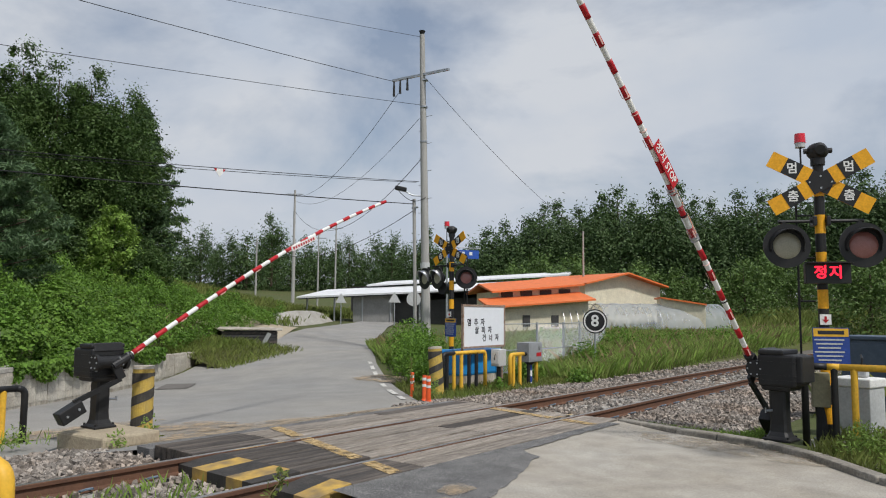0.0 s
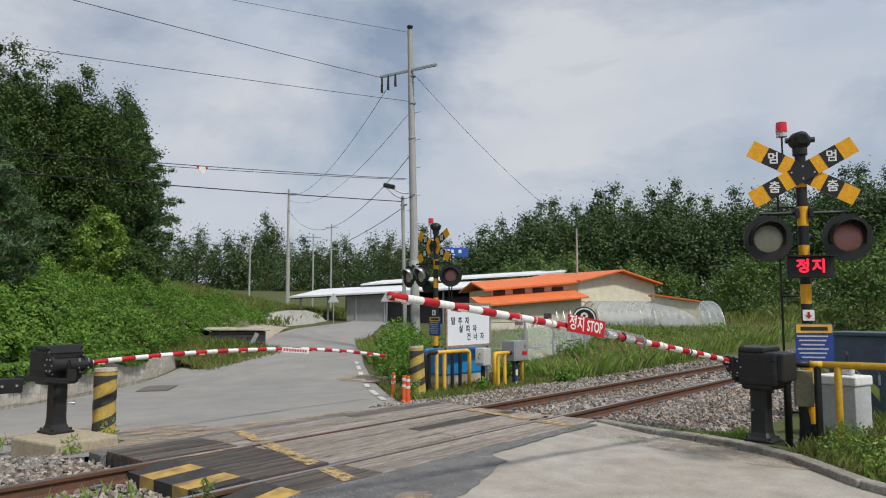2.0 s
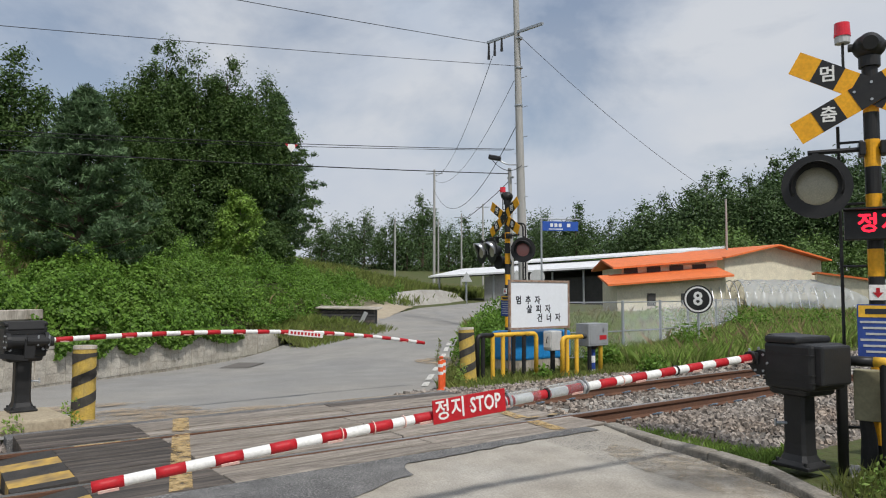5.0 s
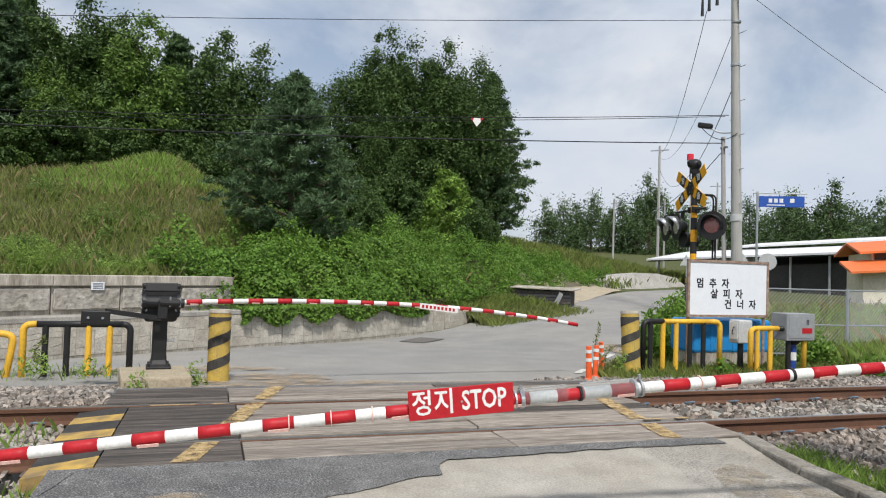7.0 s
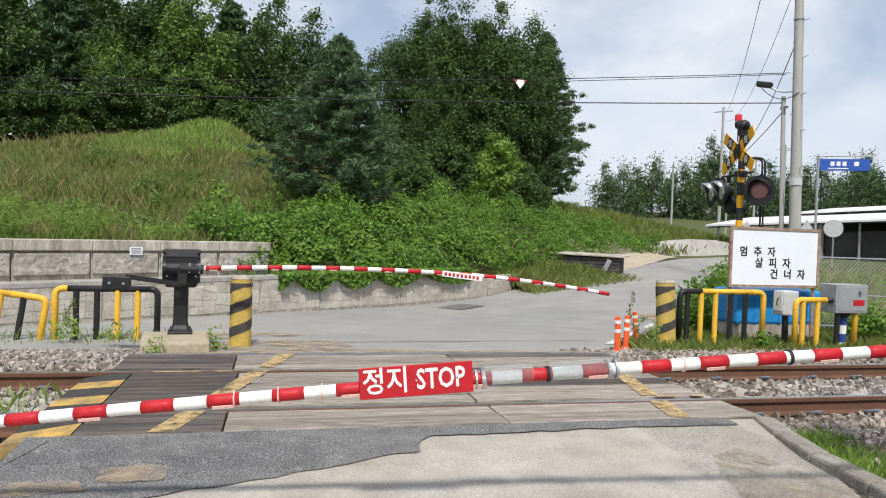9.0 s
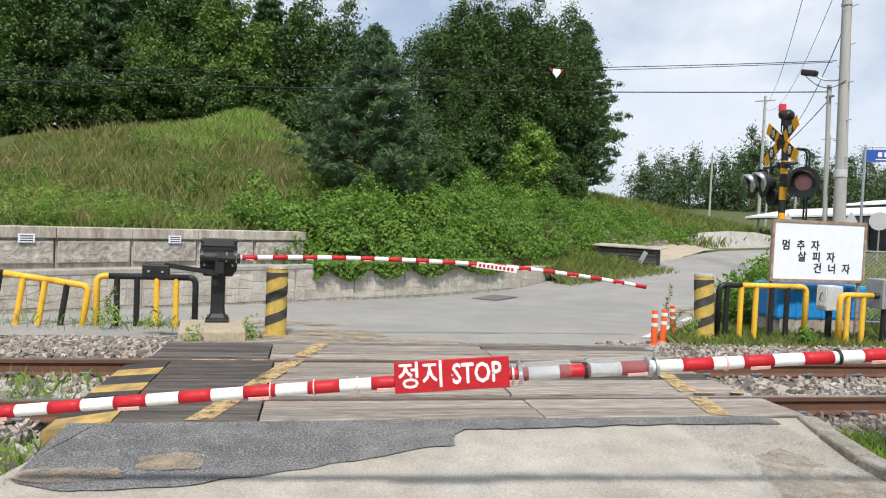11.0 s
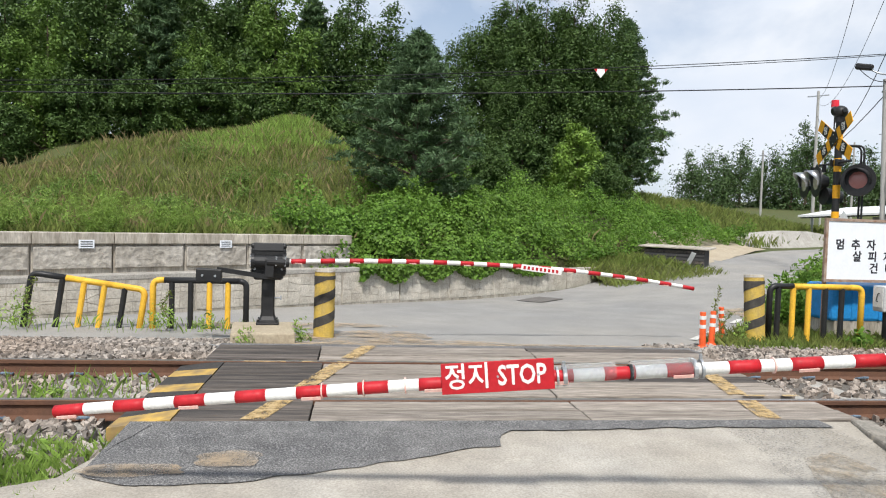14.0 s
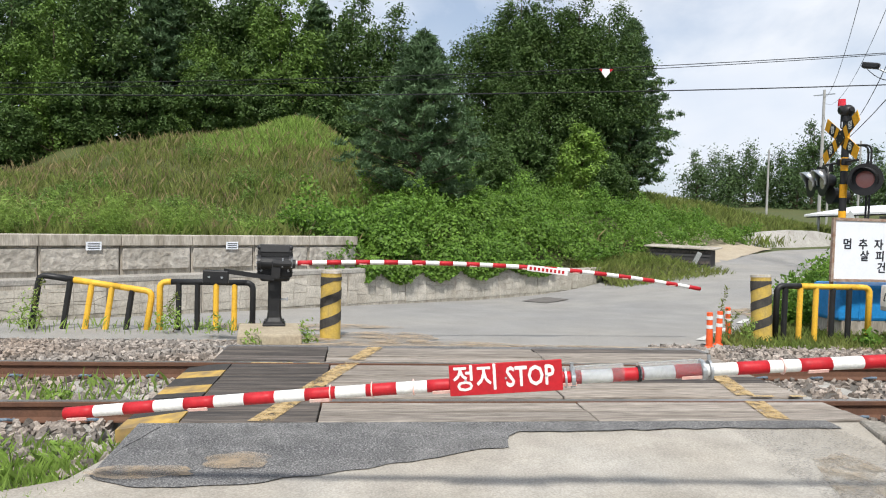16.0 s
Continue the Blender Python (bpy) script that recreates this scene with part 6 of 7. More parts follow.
def weeds():
    def patch(n, x0, x1, y0, y1, zf=ground_z, keep=None):
        x, y = rng.uniform(x0, x1, n), rng.uniform(y0, y1, n)
        if keep is not None:
            ok = keep(x, y)
            x, y = x[ok], y[ok]
        return np.stack([x, y, np.vectorize(lambda a, b: float(zf(a, b)))(x, y)], 1)
    bedz = lambda x, y: max(float(ground_z(x, y)), -0.2)
    road_right = lambda x, y: (y - 11.0) > (-x - 4.6) * 0.86
    sets = [("verge_grass", 12000, (-7.5, -3.4, 10.9, 17.0), 0.17, 0.010, L_GRASS, road_right),
            ("verge_grass", 260, (-5.2, -4.3, 0.2, 4.2), 0.13, 0.01, L_GRASSLT, None),
            ("corner_grass", 17000, (3.2, 8.5, 7.2, 12.5), 0.17, 0.008, L_GRASS, lambda x, y: y > np.interp(x, [3.2, 3.5, 4.2, 5.0, 8.5], [8.85, 8.6, 7.85, 7.4, 7.1]) + 0.05),
            ("kerb_grass", 4200, (0.7, 2.5, 9.3, 10.05), 0.13, 0.007, L_GRASSLT, lambda x, y: y > 9.62 - 0.2 * (x - 0.7)),
            ("track_grass", 3000, (0.7, 3.2, 0.6, 3.75), 0.12, 0.005, L_GRASSLT, lambda x, y: x < 3.4 - 0.6 * (y - 0.5)),
            ("track_grass", 2600, (0.72, 1.85, 2.5, 4.15), 0.15, 0.004, L_GRASSLT, None),
            ("track_grass", 500, (-1.3, -0.2, 2.2, 3.9), 0.16, 0.012, L_GRASSLT, lambda x, y: rng.uniform(0, 1, len(x)) < 0.5),
            ("field_grass", 60000, (-16, -3.4, 16.5, 40), 0.42, 0.013, L_FIELD, road_right),
            ("field_grass", 60000, (-16, -3.4, 16.5, 40), 0.40, 0.013, L_GRASSLT, road_right),
            ("field_heads", 2600, (-16, -3.4, 17.5, 40), 0.60, 0.014, L_DRY, road_right),
            ("far_field_grass", 22000, (-50, 12, 40, 62), 0.7, 0.07, L_GRASS, None),
            ("trackside_grass", 16000, (2.4, 9, 12.5, 40), 0.6, 0.018, L_GRASS, None)]
    for name, n, (x0, x1, y0, y1), h, w_, m, keep in sets:
        p = patch(n, x0, x1, y0, y1, bedz if y1 < 13 else ground_z, keep)
        tagged(blades(name, p, h, w_, m, lean=0.3), "tufts of green weeds and grass", "grass", kind="stuff")
    # leafy weeds and shrubs
    q = []
    for cx, cy, r, hh, n in ((-7.3, 14.2, 0.75, 0.95, 1500), (-8.4, 15.4, 0.9, 1.2, 1900), (-7.0, 15.6, 0.7, 1.0, 1300), (-10.0, 17.0, 1.0, 1.2, 1900), (-6.6, 13.6, 0.5, 0.7, 800), (-9.2, 16.4, 0.9, 1.4, 1900),
                             (-11.6, 18.6, 1.1, 1.4, 1900), (-13, 20.0, 1.0, 1.3, 1700), (-3.3, 15.5, 0.35, 0.4, 500), (-5.2, 16.2, 0.5, 0.6, 700), (-4.6, 18.6, 0.6, 0.8, 900), (-5.8, 20.6, 0.8, 0.9, 1100),
                             (-7.6, 26.5, 1.4, 1.0, 1800), (-4.6, 30, 1.5, 0.9, 1700), (-6.2, 28.4, 1.4, 0.9, 1700), (-9.6, 24.5, 1.3, 0.9, 1500),
                             (-3.85, 4.95, 0.16, 0.35, 160), (-3.45, 4.3, 0.15, 0.28, 140), (-5.0, 2.9, 0.25, 0.42, 220), (-5.1, 0.9, 0.3, 0.55, 260), (-4.6, 3.6, 0.2, 0.3, 160), (-4.5, 11.5, 0.14, 0.4, 120), (-3.9, 13.0, 0.2, 0.3, 160),
                             (3.8, 9.0, 0.4, 0.42, 1000), (4.4, 8.4, 0.45, 0.5, 1200), (4.8, 7.9, 0.35, 0.42, 900), (3.65, 9.7, 0.25, 0.4, 500), (5.3, 9.4, 0.5, 0.6, 1300), (1.2, 3.2, 0.16, 0.26, 220), (0.95, 2.6, 0.12, 0.3, 120), (-0.75, 3.1, 0.15, 0.13, 260), (1.7, 2.7, 0.15, 0.3, 200), (0.95, 3.75, 0.16, 0.2, 240), (1.35, 3.45, 0.2, 0.28, 320), (1.0, 3.3, 0.2, 0.3, 320), (1.7, 3.3, 0.18, 0.2, 260), (2.3, 2.2, 0.3, 0.3, 500), (2.6, 1.4, 0.3, 0.35, 500)):
        v = unit(n)
        v[:, 2] = np.abs(v[:, 2])
        base = np.array([cx, cy, bedz(cx, cy)])
        q.append(base + v * np.array([r, r, hh]) * rng.uniform(0.25, 1.0, (n, 1)))
    small = np.concatenate([c for c in q if c[:, 1].max() < 12.4])
    large = np.concatenate([c for c in q if c[:, 1].max() >= 12.4])
    tagged(leaves("leafy_weeds", small, unit(len(small)) + np.array([0, 0, 0.7]), 0.055, L_GRASSLT, slim=0.4), "small leafy weeds at the crossing", "weeds", kind="stuff")
    tagged(leaves("leafy_shrubs", large, unit(len(large)) + np.array([0, 0, 0.7]), 0.105, L_IVY, slim=0.5), "green leafy shrubs beside the road", "shrubs", kind="stuff")


def tall_stalk(x, y, h, lean):
    z = float(road_z(x, y))
    t = thing("weed_stalk", pose(x, y, z), "tall drooping weed stalk at the road's edge", "weed")
    line = [(lean * (k / 8) ** 2 * h, 0.05 * math.sin(k), h * k / 8 * (1 - 0.06 * (k / 8) ** 3)) for k in range(9)]
    part("stem", tube(line, [0.008 - 0.0006 * k for k in range(9)], 6), L_DRY, t)
    pts = np.array([line[k] for k in range(1, 9) for _ in range(14)]) + rng.normal(0, 0.025, (112, 3))
    tagged(leaves("leaf_tuft", pts, unit(112), 0.06, L_GRASS, t, slim=0.3), kind="stuff")


tall_stalk(-4.95, 11.35, 0.85, -0.12)
tall_stalk(-4.45, 11.2, 0.5, 0.1)
tall_stalk(-5.2, 2.9, 0.6, 0.05)
tall_stalk(-5.3, 0.95, 0.75, -0.08)
tall_stalk(1.35, 3.0, 0.5, 0.1)
striped_post(-4.60, 5.22, -0.30, 0.70, 0.147, (0, 0), "yellow and black striped concrete bollard by the barrier", 150)
striped_post(-4.66, 11.8, -0.25, 0.755, 0.15, (-3, 2), "leaning yellow and black striped concrete bollard", 150)
for x, y, tilt in ((-3.78, 10.5, 2), (-4.2, 10.85, -2), (-5.1, 11.5, 5)):
    delineator(x, y, float(road_z(x, y)), tilt)
warning_board()
water_tank()
equipment_boxes()
plinth_and_kerb()
road_details()
ground_films()
utility_poles()
wire_fence()
guard_frames()
roadside_structures()
farm()
weeds()


# ---------------------------------------------------------------- trees and plants
def crown_cloud(centre, radius, clumps, per, spread, lobes=9):
    """Points of an uneven crown: upright lobes of unlike height, each a pile of ragged clumps that narrows to its top."""
    cx, cy, cz = centre
    rx, ry, rz = radius
    ang = rng.uniform(0, math.tau) + np.arange(lobes) * 2.4
    off = np.sqrt((np.arange(lobes) + 0.3) / lobes) * 0.62
    lx, ly = cx + rx * off * np.cos(ang), cy + ry * off * np.sin(ang)
    top = cz + rz * (1.0 - 0.75 * off ** 1.5 - rng.uniform(0.0, 0.28, lobes))
    top[0] = cz + rz
    wide = rng.uniform(0.34, 0.56, lobes)
    pick = rng.integers(0, lobes, clumps)
    f = rng.uniform(0.0, 1.0, clumps) ** 0.7
    low = cz - rz
    z = low + (top[pick] - low) * f
    r = wide[pick] * (0.2 + np.minimum(1.0, 2.4 * (1 - f)) ** 0.7) * np.sqrt(rng.uniform(0.25, 1.0, clumps))
    a = rng.uniform(0, math.tau, clumps)
    c = np.stack([lx[pick] + rx * r * np.cos(a), ly[pick] + ry * r * np.sin(a), z], 1)
    size = spread * rng.uniform(0.5, 1.3, clumps) * (1.15 - 0.5 * f)
    v = unit(clumps * per).reshape(clumps, per, 3)
    v[..., 2] = v[..., 2] * (0.78 + 0.3 * f[:, None] ** 2) + 0.1
    reach = rng.uniform(0.05, 1.0, (clumps, per, 1)) ** 0.6 * np.where(rng.uniform(0, 1, (clumps, per, 1)) > 0.75, 1.6, 1.0)
    pts = c[:, None, :] + v * reach * size[:, None, None]
    nrm = v + np.array([0, 0, 0.55])
    return pts.reshape(-1, 3), nrm.reshape(-1, 3)


def broad_tree(name, height, width, leaf, material, label, clumps=70, per=260, trunk=0.16, low=0.25, spread=None, lean=0.0, lobes=9):
    t = thing(name, None, label, "tree")
    bm = tube([(0, 0, -0.4), (lean * 0.2, 0, height * 0.3), (lean * 0.6, 0.1, height * 0.6), (lean, 0.05, height * 0.9)], [trunk, trunk * 0.8, trunk * 0.5, trunk * 0.15], 9)
    for k in range(9):
        z = height * (low + 0.55 * k / 9)
        a = k * 2.4
        r = width * 0.42 * (1 - 0.4 * k / 9)
        tube([(lean * z / height, 0, z), (r * 0.5 * math.cos(a), r * 0.5 * math.sin(a), z + r * 0.3), (r * math.cos(a), r * math.sin(a), z + r * 0.45)], [trunk * 0.4, trunk * 0.22, trunk * 0.06], 6, bm)
    part("trunk", bm, M_BARK, t)
    zc = height * (low + 1) / 2
    pts, nrm = crown_cloud((lean * 0.6, 0, zc), (width / 2, width / 2, height * (1 - low) / 2), int(clumps * 2.6), int(per * 0.4), spread or width * 0.125, lobes)
    leaves("crown", pts, nrm, leaf, material, t, slim=0.42)
    return t


def pine_tree(name, height, width, label, whorls=13, leaf=0.2, low=0.12, per=46, material=None):
    t = thing(name, None, label, "tree")
    bm = tube([(0, 0, -0.4), (0, 0, height * 0.5), (0, 0, height)], [0.13, 0.09, 0.02], 9)
    pts, nrm = [], []
    for k in range(whorls):
        f = k / (whorls - 1)
        z = height * (low + (0.97 - low) * f)
        reach = width / 2 * (0.75 + 0.35 * math.sin(math.pi * min(1, f * 1.5))) * (1 - f) ** 0.55 + 0.12
        for b in range(7):
            a = k * 1.1 + b * math.tau / 7 + random.uniform(-0.25, 0.25)
            r = reach * random.uniform(0.7, 1.15)
            rise = r * random.uniform(0.1, 0.4)
            tip = np.array([r * math.cos(a), r * math.sin(a), z + rise])
            tube([(0, 0, z), tuple(tip * np.array([0.5, 0.5, 1]) + np.array([0, 0, -rise * 0.6])), tuple(tip)], [0.03, 0.018, 0.006], 5, bm)
            for g in range(6):
                c = np.array([0, 0, z]) * (1 - (0.35 + 0.13 * g)) + tip * (0.35 + 0.13 * g) + rng.normal(0, 0.13, 3)
                v = unit(per)
                v[:, 2] = np.abs(v[:, 2]) * 0.8
                pts.append(c + v * rng.uniform(0.05, 0.30, (per, 1)))
                nrm.append(np.cross(v, unit(per)))
    part("trunk", bm, M_BARK, t)
    leaves("crown", np.concatenate(pts), np.concatenate(nrm), leaf, material or L_PINE, t, slim=0.16, tilt=0.3)
    return t


def set_down(ob, x, y, rz=0.0, s=1.0, dz=0.0, first=True):
    m = pose(x, y, float(land_z(x, y)) + dz, 0, 0, rz)
    if first:
        ob.matrix_basis = m
        ob.scale = (s, s, s)
        return ob
    c = copy_thing(ob, m)
    c.scale = (s, s, s)
    return c


def woodland():
    random.seed(3)
    # the pine on the bank
    set_down(pine_tree("pine_tree", 6.3, 5.5, "young dark green pine on the bank", 15, 0.27, per=58), -19.8, 7.6, dz=-0.2)
    # tall group at the end of the bank
    big = broad_tree("broadleaf_tree", 11.4, 6.6, 0.18, L_TREE, "tall dark green broadleaf tree on the bank", 130, 330, low=0.0, lobes=11)
    slim = broad_tree("broadleaf_tree", 11.4, 4.4, 0.18, L_TREE, "slim dark green broadleaf tree on the bank", 110, 300, low=0.0, spread=0.7, lobes=6)
    used = set()
    for ob, x, y, rz, s, dz in ((big, -40.2, 13.4, 0, 1.0, 0), (slim, -39.5, 15.4, 80, 1.16, 0), (big, -39.4, 17.4, 200, 1.14, 0), (slim, -38.6, 19.0, 140, 1.12, 0), (big, -38.4, 20.8, 300, 1.1, 0), (slim, -36.8, 14.6, 20, 0.72, 0)):
        set_down(ob, x, y, rz, s, dz, first=ob.name not in used)
        used.add(ob.name)
    dark = pine_tree("pine_tree", 10.5, 5.6, "dark pine at the end of the bank", 18, 0.36, per=44)
    set_down(dark, -40.6, 23.2, 0, 1.12)
    set_down(dark, -38.2, 22.4, 100, 0.8, first=False)
    set_down(broad_tree("young_tree", 4.3, 3.1, 0.2, L_TREELT, "young yellow-green tree on the bank", 46, 280, trunk=0.07, low=0.0), -30.6, 16.9)
    fresh = broad_tree("young_tree", 4.0, 3.6, 0.2, L_TREE, "bushy green young tree on the bank", 50, 260, trunk=0.07, low=0.0)
    for i, (x, y, rz, s) in enumerate(((-31.5, 14.2, 0, 1.0), (-31.8, 12.0, 70, 0.8), (-29.5, 18.2, 160, 0.75), (-26.5, 11.5, 220, 0.6), (-30.5, 9.8, 300, 0.8), (-33.5, 18.5, 20, 0.9), (-33.5, -12.5, 10, 0.9), (-35, -9.5, 90, 1.0), (-36, -6.5, 150, 0.95), (-36.8, -3.4, 210, 1.0), (-37.5, -0.5, 280, 1.0), (-38, 2.6, 330, 0.95), (-38.4, 5.6, 45, 1.0), (-38.2, 8.6, 130, 1.05), (-37.5, 11.2, 250, 1.0), (-31.5, -14.5, 0, 0.9))):
        set_down(fresh, x, y, rz, s, first=i == 0)
    # wood on the hill behind the grass
    a = broad_tree("broadleaf_tree", 11.6, 7.2, 0.24, L_TREE, "dark green tree of the wood on the hill", 110, 230, low=0.0, lobes=10)
    b = pine_tree("pine_tree", 11.0, 6.4, "tall pine of the wood on the hill", 18, 0.4, per=38, low=0.02)
    c = broad_tree("broadleaf_tree", 10.0, 6.0, 0.22, L_TREELT2, "lighter green tree of the wood on the hill", 90, 230, low=0.0, lobes=8)
    spots = [(a, -37.9, -14.6, 0, 1.05), (c, -36.2, -11.6, 0, 0.95), (a, -39.5, -9.6, 120, 1.1), (b, -39.0, -6.6, 20, 1.0), (a, -41.0, -5.0, 200, 1.0), (a, -41.4, -2.2, 250, 1.05), (c, -40.6, 0.2, 90, 1.2),
             (b, -42.3, 2.4, 200, 1.05), (a, -42.8, 4.6, 40, 1.12), (a, -42.6, 7.4, 300, 1.08), (b, -43.8, -16.0, 10, 1.2), (a, -45.2, -12.4, 60, 1.25), (b, -46.5, -7.5, 150, 1.2), (a, -47.6, -2.0, 330, 1.15), (c, -38.2, -3.8, 190, 0.75), (b, -47, 2.5, 30, 1.05)]
    used = set()
    for ob, x, y, rz, s in spots:
        set_down(ob, x, y, rz, s, -1.3, first=ob.name not in used)
        used.add(ob.name)
    # far wood behind the farm, and the far line at the left of the road
    f1 = broad_tree("far_tree", 11, 8.5, 0.46, L_FAR, "dark green tree of the far wood behind the farm", 40, 110, trunk=0.25, low=0.0, spread=2.1, lobes=5)
    f2 = broad_tree("far_tree", 12, 6.5, 0.46, L_FAR, "tall dark tree of the far wood behind the farm", 40, 110, trunk=0.25, low=0.0, spread=1.9, lobes=4)
    used = set()
    rows = []
    for k in range(30):
        f = k / 29
        bearing = radians(126 - 42 * f)
        far = 96 + 4 * math.sin(k * 1.7)
        x, y = 5.2 + far * math.cos(bearing), far * math.sin(bearing)
        crest = float(np.interp(f, [0, 0.1, 0.18, 0.3, 0.45, 0.6, 0.8, 1.0], [12.4, 15.2, 16.4, 17.2, 15.8, 17.2, 20.2, 20.5])) + 0.7 * math.sin(k * 2.1)
        rows.append((x, y, crest, 0.95 + 0.12 * math.sin(k * 3.7)))
        far = 84
        x, y = 5.2 + far * math.cos(bearing + 0.02), far * math.sin(bearing + 0.02)
        rows.append((x, y, 1.5 + (crest - 1.5) * 0.72, 0.8 + 0.1 * math.sin(k * 2.3)))
    for k in range(10):
        rows.append((16 + k * 4.2, 74 + 10 * math.sin(k * 1.3), 15, 1.1))
    for k in range(24):
        f = k / 23
        bearing = radians(152 - 26 * f)
        far = 150 + 6 * math.sin(k * 1.9)
        rows.append((5.2 + far * math.cos(bearing), far * math.sin(bearing), 16.2 + 1.2 * math.sin(k * 2.6) - 1.5 * f, 1.1 + 0.12 * math.sin(k * 1.3)))
    rows += [(-72.0, 57.5, 14.0, 0.75), (-60.5, 68.5, 11.4, 0.7), (-57.0, 71.0, 12.4, 0.75)]
    for i, (x, y, crest, s) in enumerate(rows):
        ob = f1 if i % 2 else f2
        m = pose(x, y, crest - (11 if i % 2 else 12) * s, 0, 0, i * 47)
        if ob.name in used:
            o = copy_thing(ob, m)
        else:
            o = ob
            o.matrix_basis = m
            used.add(ob.name)
        o.scale = (s, s, s)
    near_bush = broad_tree("bush", 4.6, 5.2, 0.26, L_BUSH, "rounded green bush at the foot of the far wood", 40, 120, trunk=0.1, low=0.0, spread=0.9)
    spots = [(-23, 50, 1.2), (-18, 50, 1.0), (-9.5, 49, 0.9), (-2, 47, 1.0), (3, 44, 0.9), (-29, 55, 1.3), (-36, 60, 1.2), (7, 36, 0.8), (10, 44, 1.2), (-45, 60, 1.0)]
    for k in range(15):
        bearing, far = radians(122 - 38 * k / 14), 76 + 3 * math.sin(k * 2.3)
        spots.append((5.2 + far * math.cos(bearing), far * math.sin(bearing), 1.15 + 0.35 * math.sin(k * 2.3)))
    for i, (x, y, s) in enumerate(spots):
        set_down(near_bush, x, y, i * 71, s, first=i == 0)


def cover(n, along0, along1, s0, s1, keep=None):
    """Feet of plants on the bank behind the wall, within a stretch of it."""
    a, s = rng.uniform(along0, along1, n), rng.uniform(s0, s1, n)
    x = WALL_A[0] + WU[0] * a + WN[0] * s
    y = WALL_A[1] + WU[1] * a + WN[1] * s
    if keep is not None:
        ok = keep(a, s, x, y)
        x, y = x[ok], y[ok]
    return np.stack([x, y, land_z(x, y)], 1)


def lumps(p, size, height):
    """Uneven height of a thicket over its feet."""
    return np.array([height * max(0.0, noise.noise((x / size, y / size, 3.1)) + 0.35 + 0.5 * noise.noise((x / size * 2.7, y / size * 2.7, 8.0))) for x, y, _ in p])


def plants():
    # vines over the lower bank and hanging over the wall
    p = cover(215000, 8.0, 34, -0.35, 13, lambda a, s, x, y: (s < 1.0 + 0.75 * (a - 6.5)) & (s > 0.12) & (rng.uniform(0, 1, len(a)) < 1.15 - s / 18) & ((a < 16.3) | (s > 0.6)))
    h = lumps(p, 1.7, 1.35) + lumps(p, 0.5, 0.3)
    q = p.copy()
    q[:, 2] += h * rng.uniform(0.35, 1.0, len(p)) ** 0.5
    nrm = np.tile(np.array([-WN[0] * 0.5, -WN[1] * 0.5, 0.9]), (len(p), 1))
    tagged(leaves("vine_thicket", q, nrm, 0.095, L_IVY, slim=0.75, tilt=0.7), "bright green vines covering the bank and the wall's edge", "vines", kind="stuff")
    a, s = rng.uniform(9.2, 16.4, 9000), rng.uniform(-0.16, 0.15, 9000)
    zz = 0.35 - rng.uniform(0, 1, 9000) ** 1.6 * (0.12 + 0.32 * np.abs(np.sin(a * 1.7 + 1.2 * np.sin(a * 0.6))))
    q = np.stack([WALL_A[0] + WU[0] * a + WN[0] * s, WALL_A[1] + WU[1] * a + WN[1] * s, zz], 1)
    tagged(leaves("hanging_vines", q, np.tile(np.array([-WN[0], -WN[1], 0.5]), (9000, 1)), 0.11, L_IVY, slim=0.8, tilt=0.5), "vines hanging over the retaining wall", "vines", kind="stuff")
    # rounded mounds where vines have climbed over shrubs
    q, nq = [], []
    for a, s, r in ((11.4, 1.6, 0.75), (13.2, 1.2, 0.6), (12.6, 3.0, 0.9), (14.6, 2.6, 0.85), (15.8, 1.4, 0.7), (16.6, 3.4, 0.95), (14.2, 4.8, 0.9), (17.8, 2.2, 0.8), (18.6, 4.6, 1.0), (16.4, 5.8, 0.85), (20.2, 3.0, 0.9), (10.6, 2.8, 0.6), (21.5, 5.2, 1.0), (19.2, 6.8, 0.9)):
        x, y, _ = wall_point(a, s, 0)
        n = int(3600 * r)
        v = unit(n)
        v[:, 2] = np.abs(v[:, 2])
        bump = 1 + 0.22 * np.array([noise.noise((d[0] * 3 + a, d[1] * 3, d[2] * 3)) for d in v])
        q.append(np.array([x, y, float(land_z(x, y)) + 0.25]) + v * (r * bump * rng.uniform(0.86, 1.04, n))[:, None] * np.array([1.15, 1.15, 1.0]))
        nq.append(v + np.array([0, 0, 0.4]))
    tagged(leaves("vine_mounds", np.concatenate(q), np.concatenate(nq), 0.10, L_IVY, slim=0.75, tilt=0.55), "rounded mounds of bright green vines on the bank", "vines", kind="stuff")
    # grass on the upper bank
    p = cover(190000, -8, 30, 0.5, 24, lambda a, s, x, y: (rng.uniform(0, 1, len(a)) < 1.1 - s / 34) & ((a < 8.5) | (s > 0.6 + 0.72 * (a - 6.5)) | (s > 12)))
    tagged(blades("bank_grass", p, 0.20 + lumps(p, 1.6, 0.34), 0.016, L_GRASS, lean=0.26), "long green grass on the bank", "grass", kind="stuff")
    p = cover(15000, -8, 24, 1.5, 24, lambda a, s, x, y: rng.uniform(0, 1, len(a)) < 0.3 + 0.7 * (np.sin(x * 0.9) * np.sin(y * 0.8 + 1) > 0.1))
    p[:, 2] += 0.25
    tagged(blades("seed_heads", p, 0.34, 0.013, L_DRY, lean=0.3), "dry seed heads standing above the grass", "grass", kind="stuff")
    p = cover(30000, 12, 26, 14, 21, lambda a, s, x, y: ((x + 30) / 5.0) ** 2 + ((y - 2.2) / 4.5) ** 2 < 1)
    tagged(blades("knoll_grass", p, 0.42, 0.017, L_GRASSLT, lean=0.26), "bright grass on the knoll", "grass", kind="stuff")
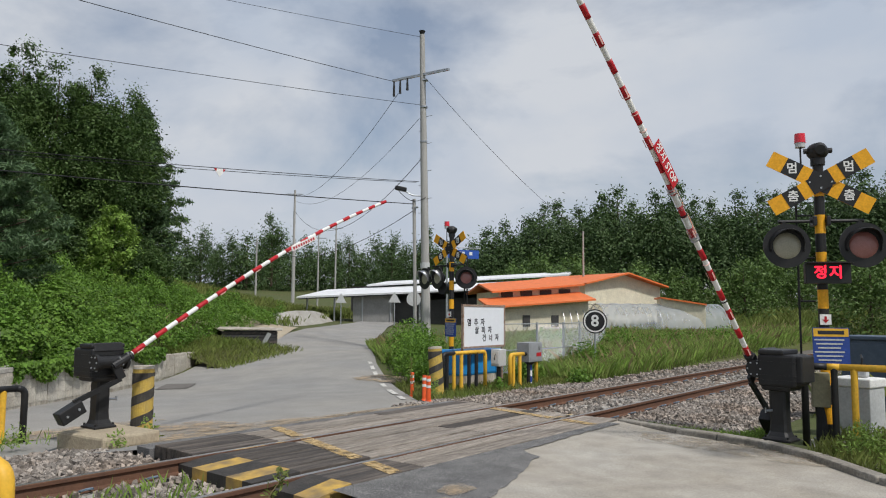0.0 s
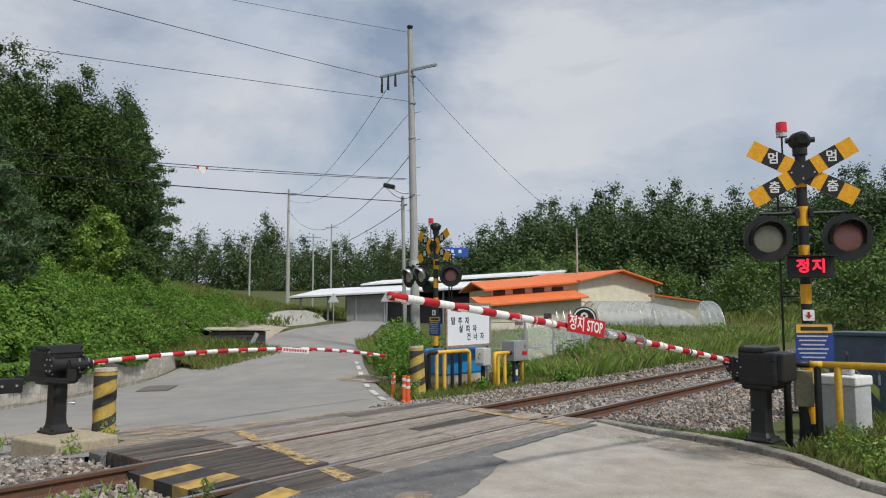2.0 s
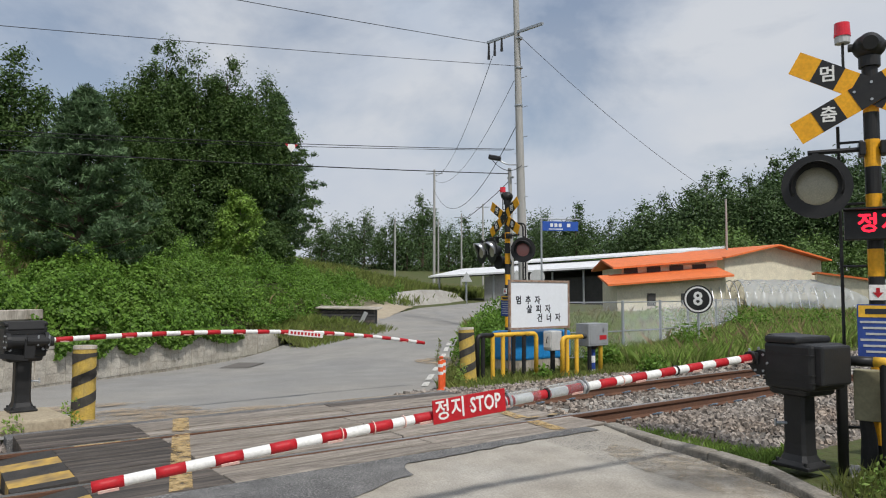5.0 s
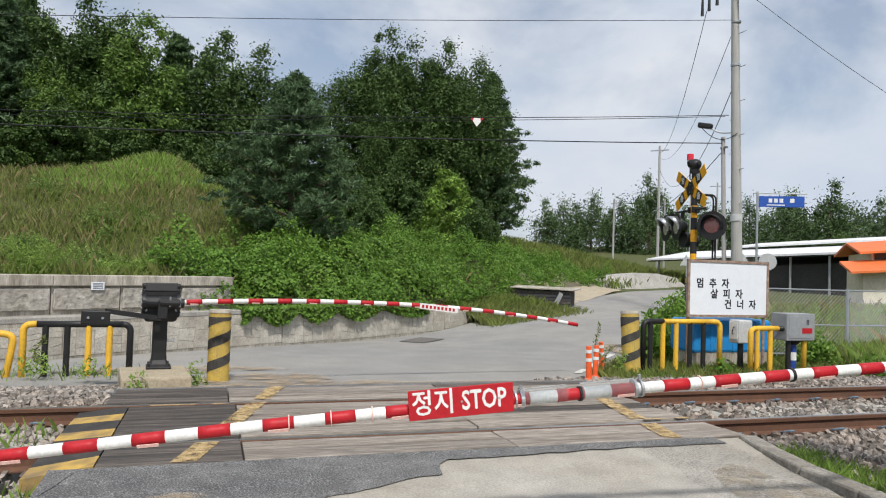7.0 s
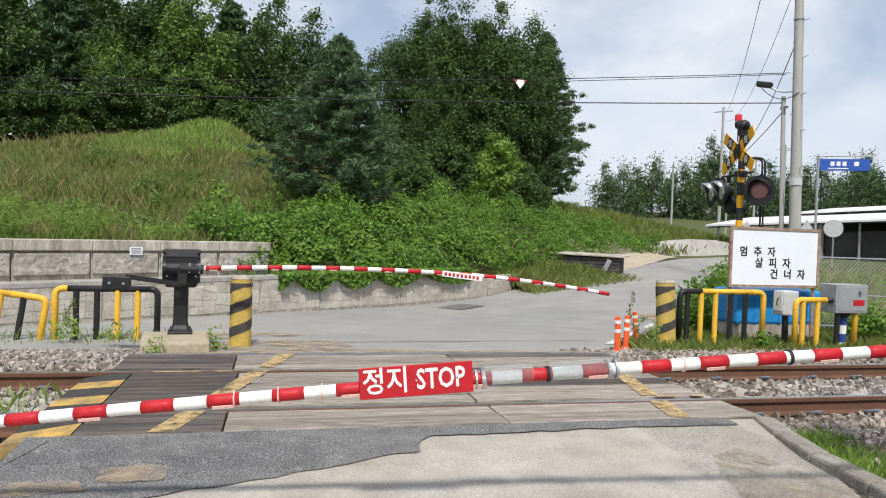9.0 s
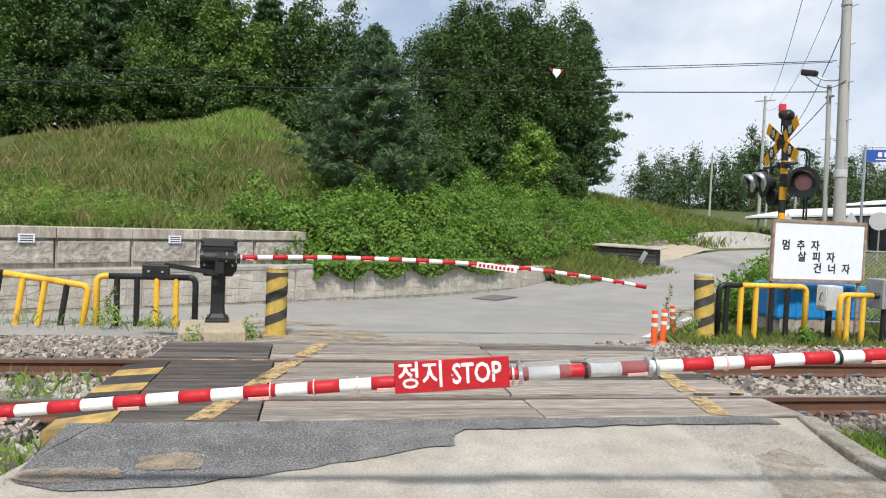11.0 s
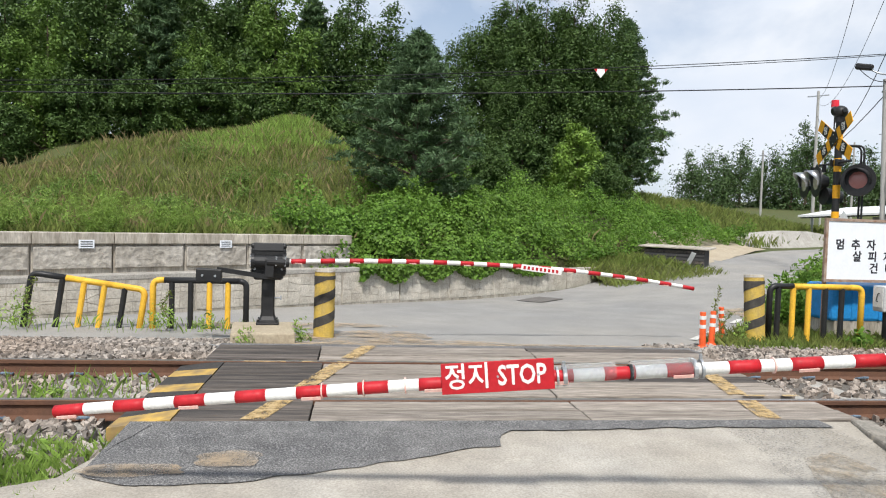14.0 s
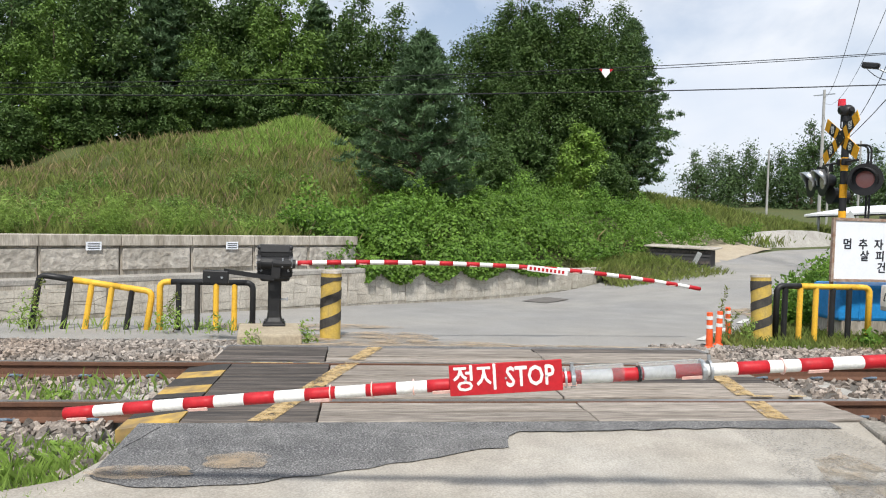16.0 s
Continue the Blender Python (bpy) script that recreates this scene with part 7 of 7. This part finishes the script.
    p = cover(34000, 22, 66, 0.3, 20, lambda a, s, x, y: (a > 33) | (s > 12))
    tagged(blades("far_bank_grass", p, 0.5, 0.035, L_GRASS, lean=0.3), "long grass on the far bank", "grass", kind="stuff")
    # feathery bushes on top of the wall: fans of fine rising plumes
    sprig = []
    for a, s, r in ((2.2, 1.5, 1.0), (3.9, 1.3, 1.15), (5.4, 1.5, 1.0), (7.3, 1.6, 0.7), (0.6, 1.5, 0.8), (3.1, 2.6, 1.0), (6.3, 2.8, 0.9), (-1.2, 1.6, 0.8), (1.4, 3.0, 0.9), (4.8, 3.4, 0.9), (-2.8, 2.4, 0.9)):
        x, y, _ = wall_point(a, s, 0)
        stems = 34
        lean = rng.normal(0, 0.42, (stems, 2))
        tall_s = r * rng.uniform(0.55, 1.2, stems)
        root = np.array([x, y, float(land_z(x, y)) - 0.03])
        for k in range(stems):
            f = rng.uniform(0.12, 1.0, 90)[:, None]
            line = np.concatenate([lean[k] * tall_s[k] * f ** 1.3, tall_s[k] * f * (1 - 0.12 * f)], 1)
            side = np.concatenate([rng.normal(0, 0.085, (90, 2)), rng.normal(0.02, 0.05, (90, 1))], 1) * (1.1 - 0.75 * f)
            sprig.append(root + np.array([rng.normal(0, 0.14), rng.normal(0, 0.14), 0]) + line + side)
    q = np.concatenate(sprig)
    tagged(leaves("feathery_bushes", q, unit(len(q)), 0.11, L_GRASSLT, slim=0.13), "feathery light green bushes along the wall's top", "bushes", kind="stuff")
    # scattered shrubs over the grass of the bank
    q = []
    for _ in range(46):
        a, s, r = rng.uniform(-6, 14), rng.uniform(2.5, 15), rng.uniform(0.25, 0.7)
        x, y, _z = wall_point(a, s, 0)
        n = int(2000 * r)
        v = unit(n)
        v[:, 2] = np.abs(v[:, 2])
        q.append(np.array([x, y, float(land_z(x, y))]) + v * r * rng.uniform(0.35, 1.0, (n, 1)) * np.array([1.2, 1.2, 1.45]))
    q = np.concatenate(q)
    tagged(leaves("bank_shrubs", q, unit(len(q)), 0.10, L_BANKSHRUB, slim=0.4), "low bright green shrubs scattered over the bank", "shrubs", kind="stuff")



def roadside_tree():
    """Stands beside the approach; one drooping limb reaches out over the guard frame."""
    t = thing("roadside_tree", pose(6.9, 8.9, 0.0), "roadside tree with a drooping limb of long pointed leaves", "tree")
    bm = tube([(0, 0, -0.3), (0.05, 0.02, 1.4), (0.0, 0.05, 2.9), (0.15, 0.1, 4.6)], [0.11, 0.09, 0.075, 0.03], 10)
    limb = [(0.0, 0.05, 2.9), (-0.7, -0.2, 3.5), (-1.5, -0.6, 3.75), (-2.1, -0.95, 3.45), (-2.26, -1.02, 2.75)]
    tube(limb, [0.05, 0.04, 0.028, 0.016, 0.005], 7, bm)
    tube([(0.05, 0.07, 3.4), (0.5, 0.6, 4.2), (0.9, 1.1, 4.7)], [0.045, 0.03, 0.01], 7, bm)
    part("trunk", bm, M_BARK, t)
    q = []
    for a, b in zip(limb[1:], limb[2:]):
        f = rng.uniform(0, 1, (42, 1))
        q.append(np.array(a) * (1 - f) + np.array(b) * f + rng.normal(0, 0.13, (42, 3)))
    q.append(np.array([0.4, 0.5, 4.5]) + unit(500) * rng.uniform(0.3, 1.0, (500, 1)) * np.array([1.0, 1.0, 0.8]))
    q = np.concatenate(q)
    leaves("crown", q, unit(len(q)) + np.array([0, 0, 0.6]), 0.2, L_TREELT2, t, slim=0.42, tilt=0.6)


woodland()
plants()
roadside_tree()


NEAR_ROWS = [(0, 45.9), (0.4, 38.5), (0.8, 29.8), (1.2, 21.7), (1.6, 14.0), (2.0, 7.9), (2.4, 1.3), (2.8, -5.0), (3.0, -6.7), (3.3, -3.3), (3.5, -2.5), (3.7, -3.8), (4.3, -5.3), (5.0, -4.9), (5.8, -5.2), (16, -5.2)]
FAR_ROWS = [(0, 28.0), (0.4, 21.0), (0.8, 14.0), (1.2, 8.2), (1.6, 2.5), (2.0, -1.5), (2.2, -3.2), (2.4, -3.0), (2.6, -1.2), (3.0, -0.3), (3.5, -2.6), (6, -2.2), (16, -2.2)]


# ---------------------------------------------------------------- what moves
def motions():
    def arm_rows(arm, rows):
        at = arm.location.copy()
        walk(arm, [(t, Matrix.Translation(at) @ pose(0, 0, 0, 0, -a, 0)) for t, a in rows])
    arm_rows(near_arm, NEAR_ROWS)
    arm_rows(far_arm, FAR_ROWS)


motions()
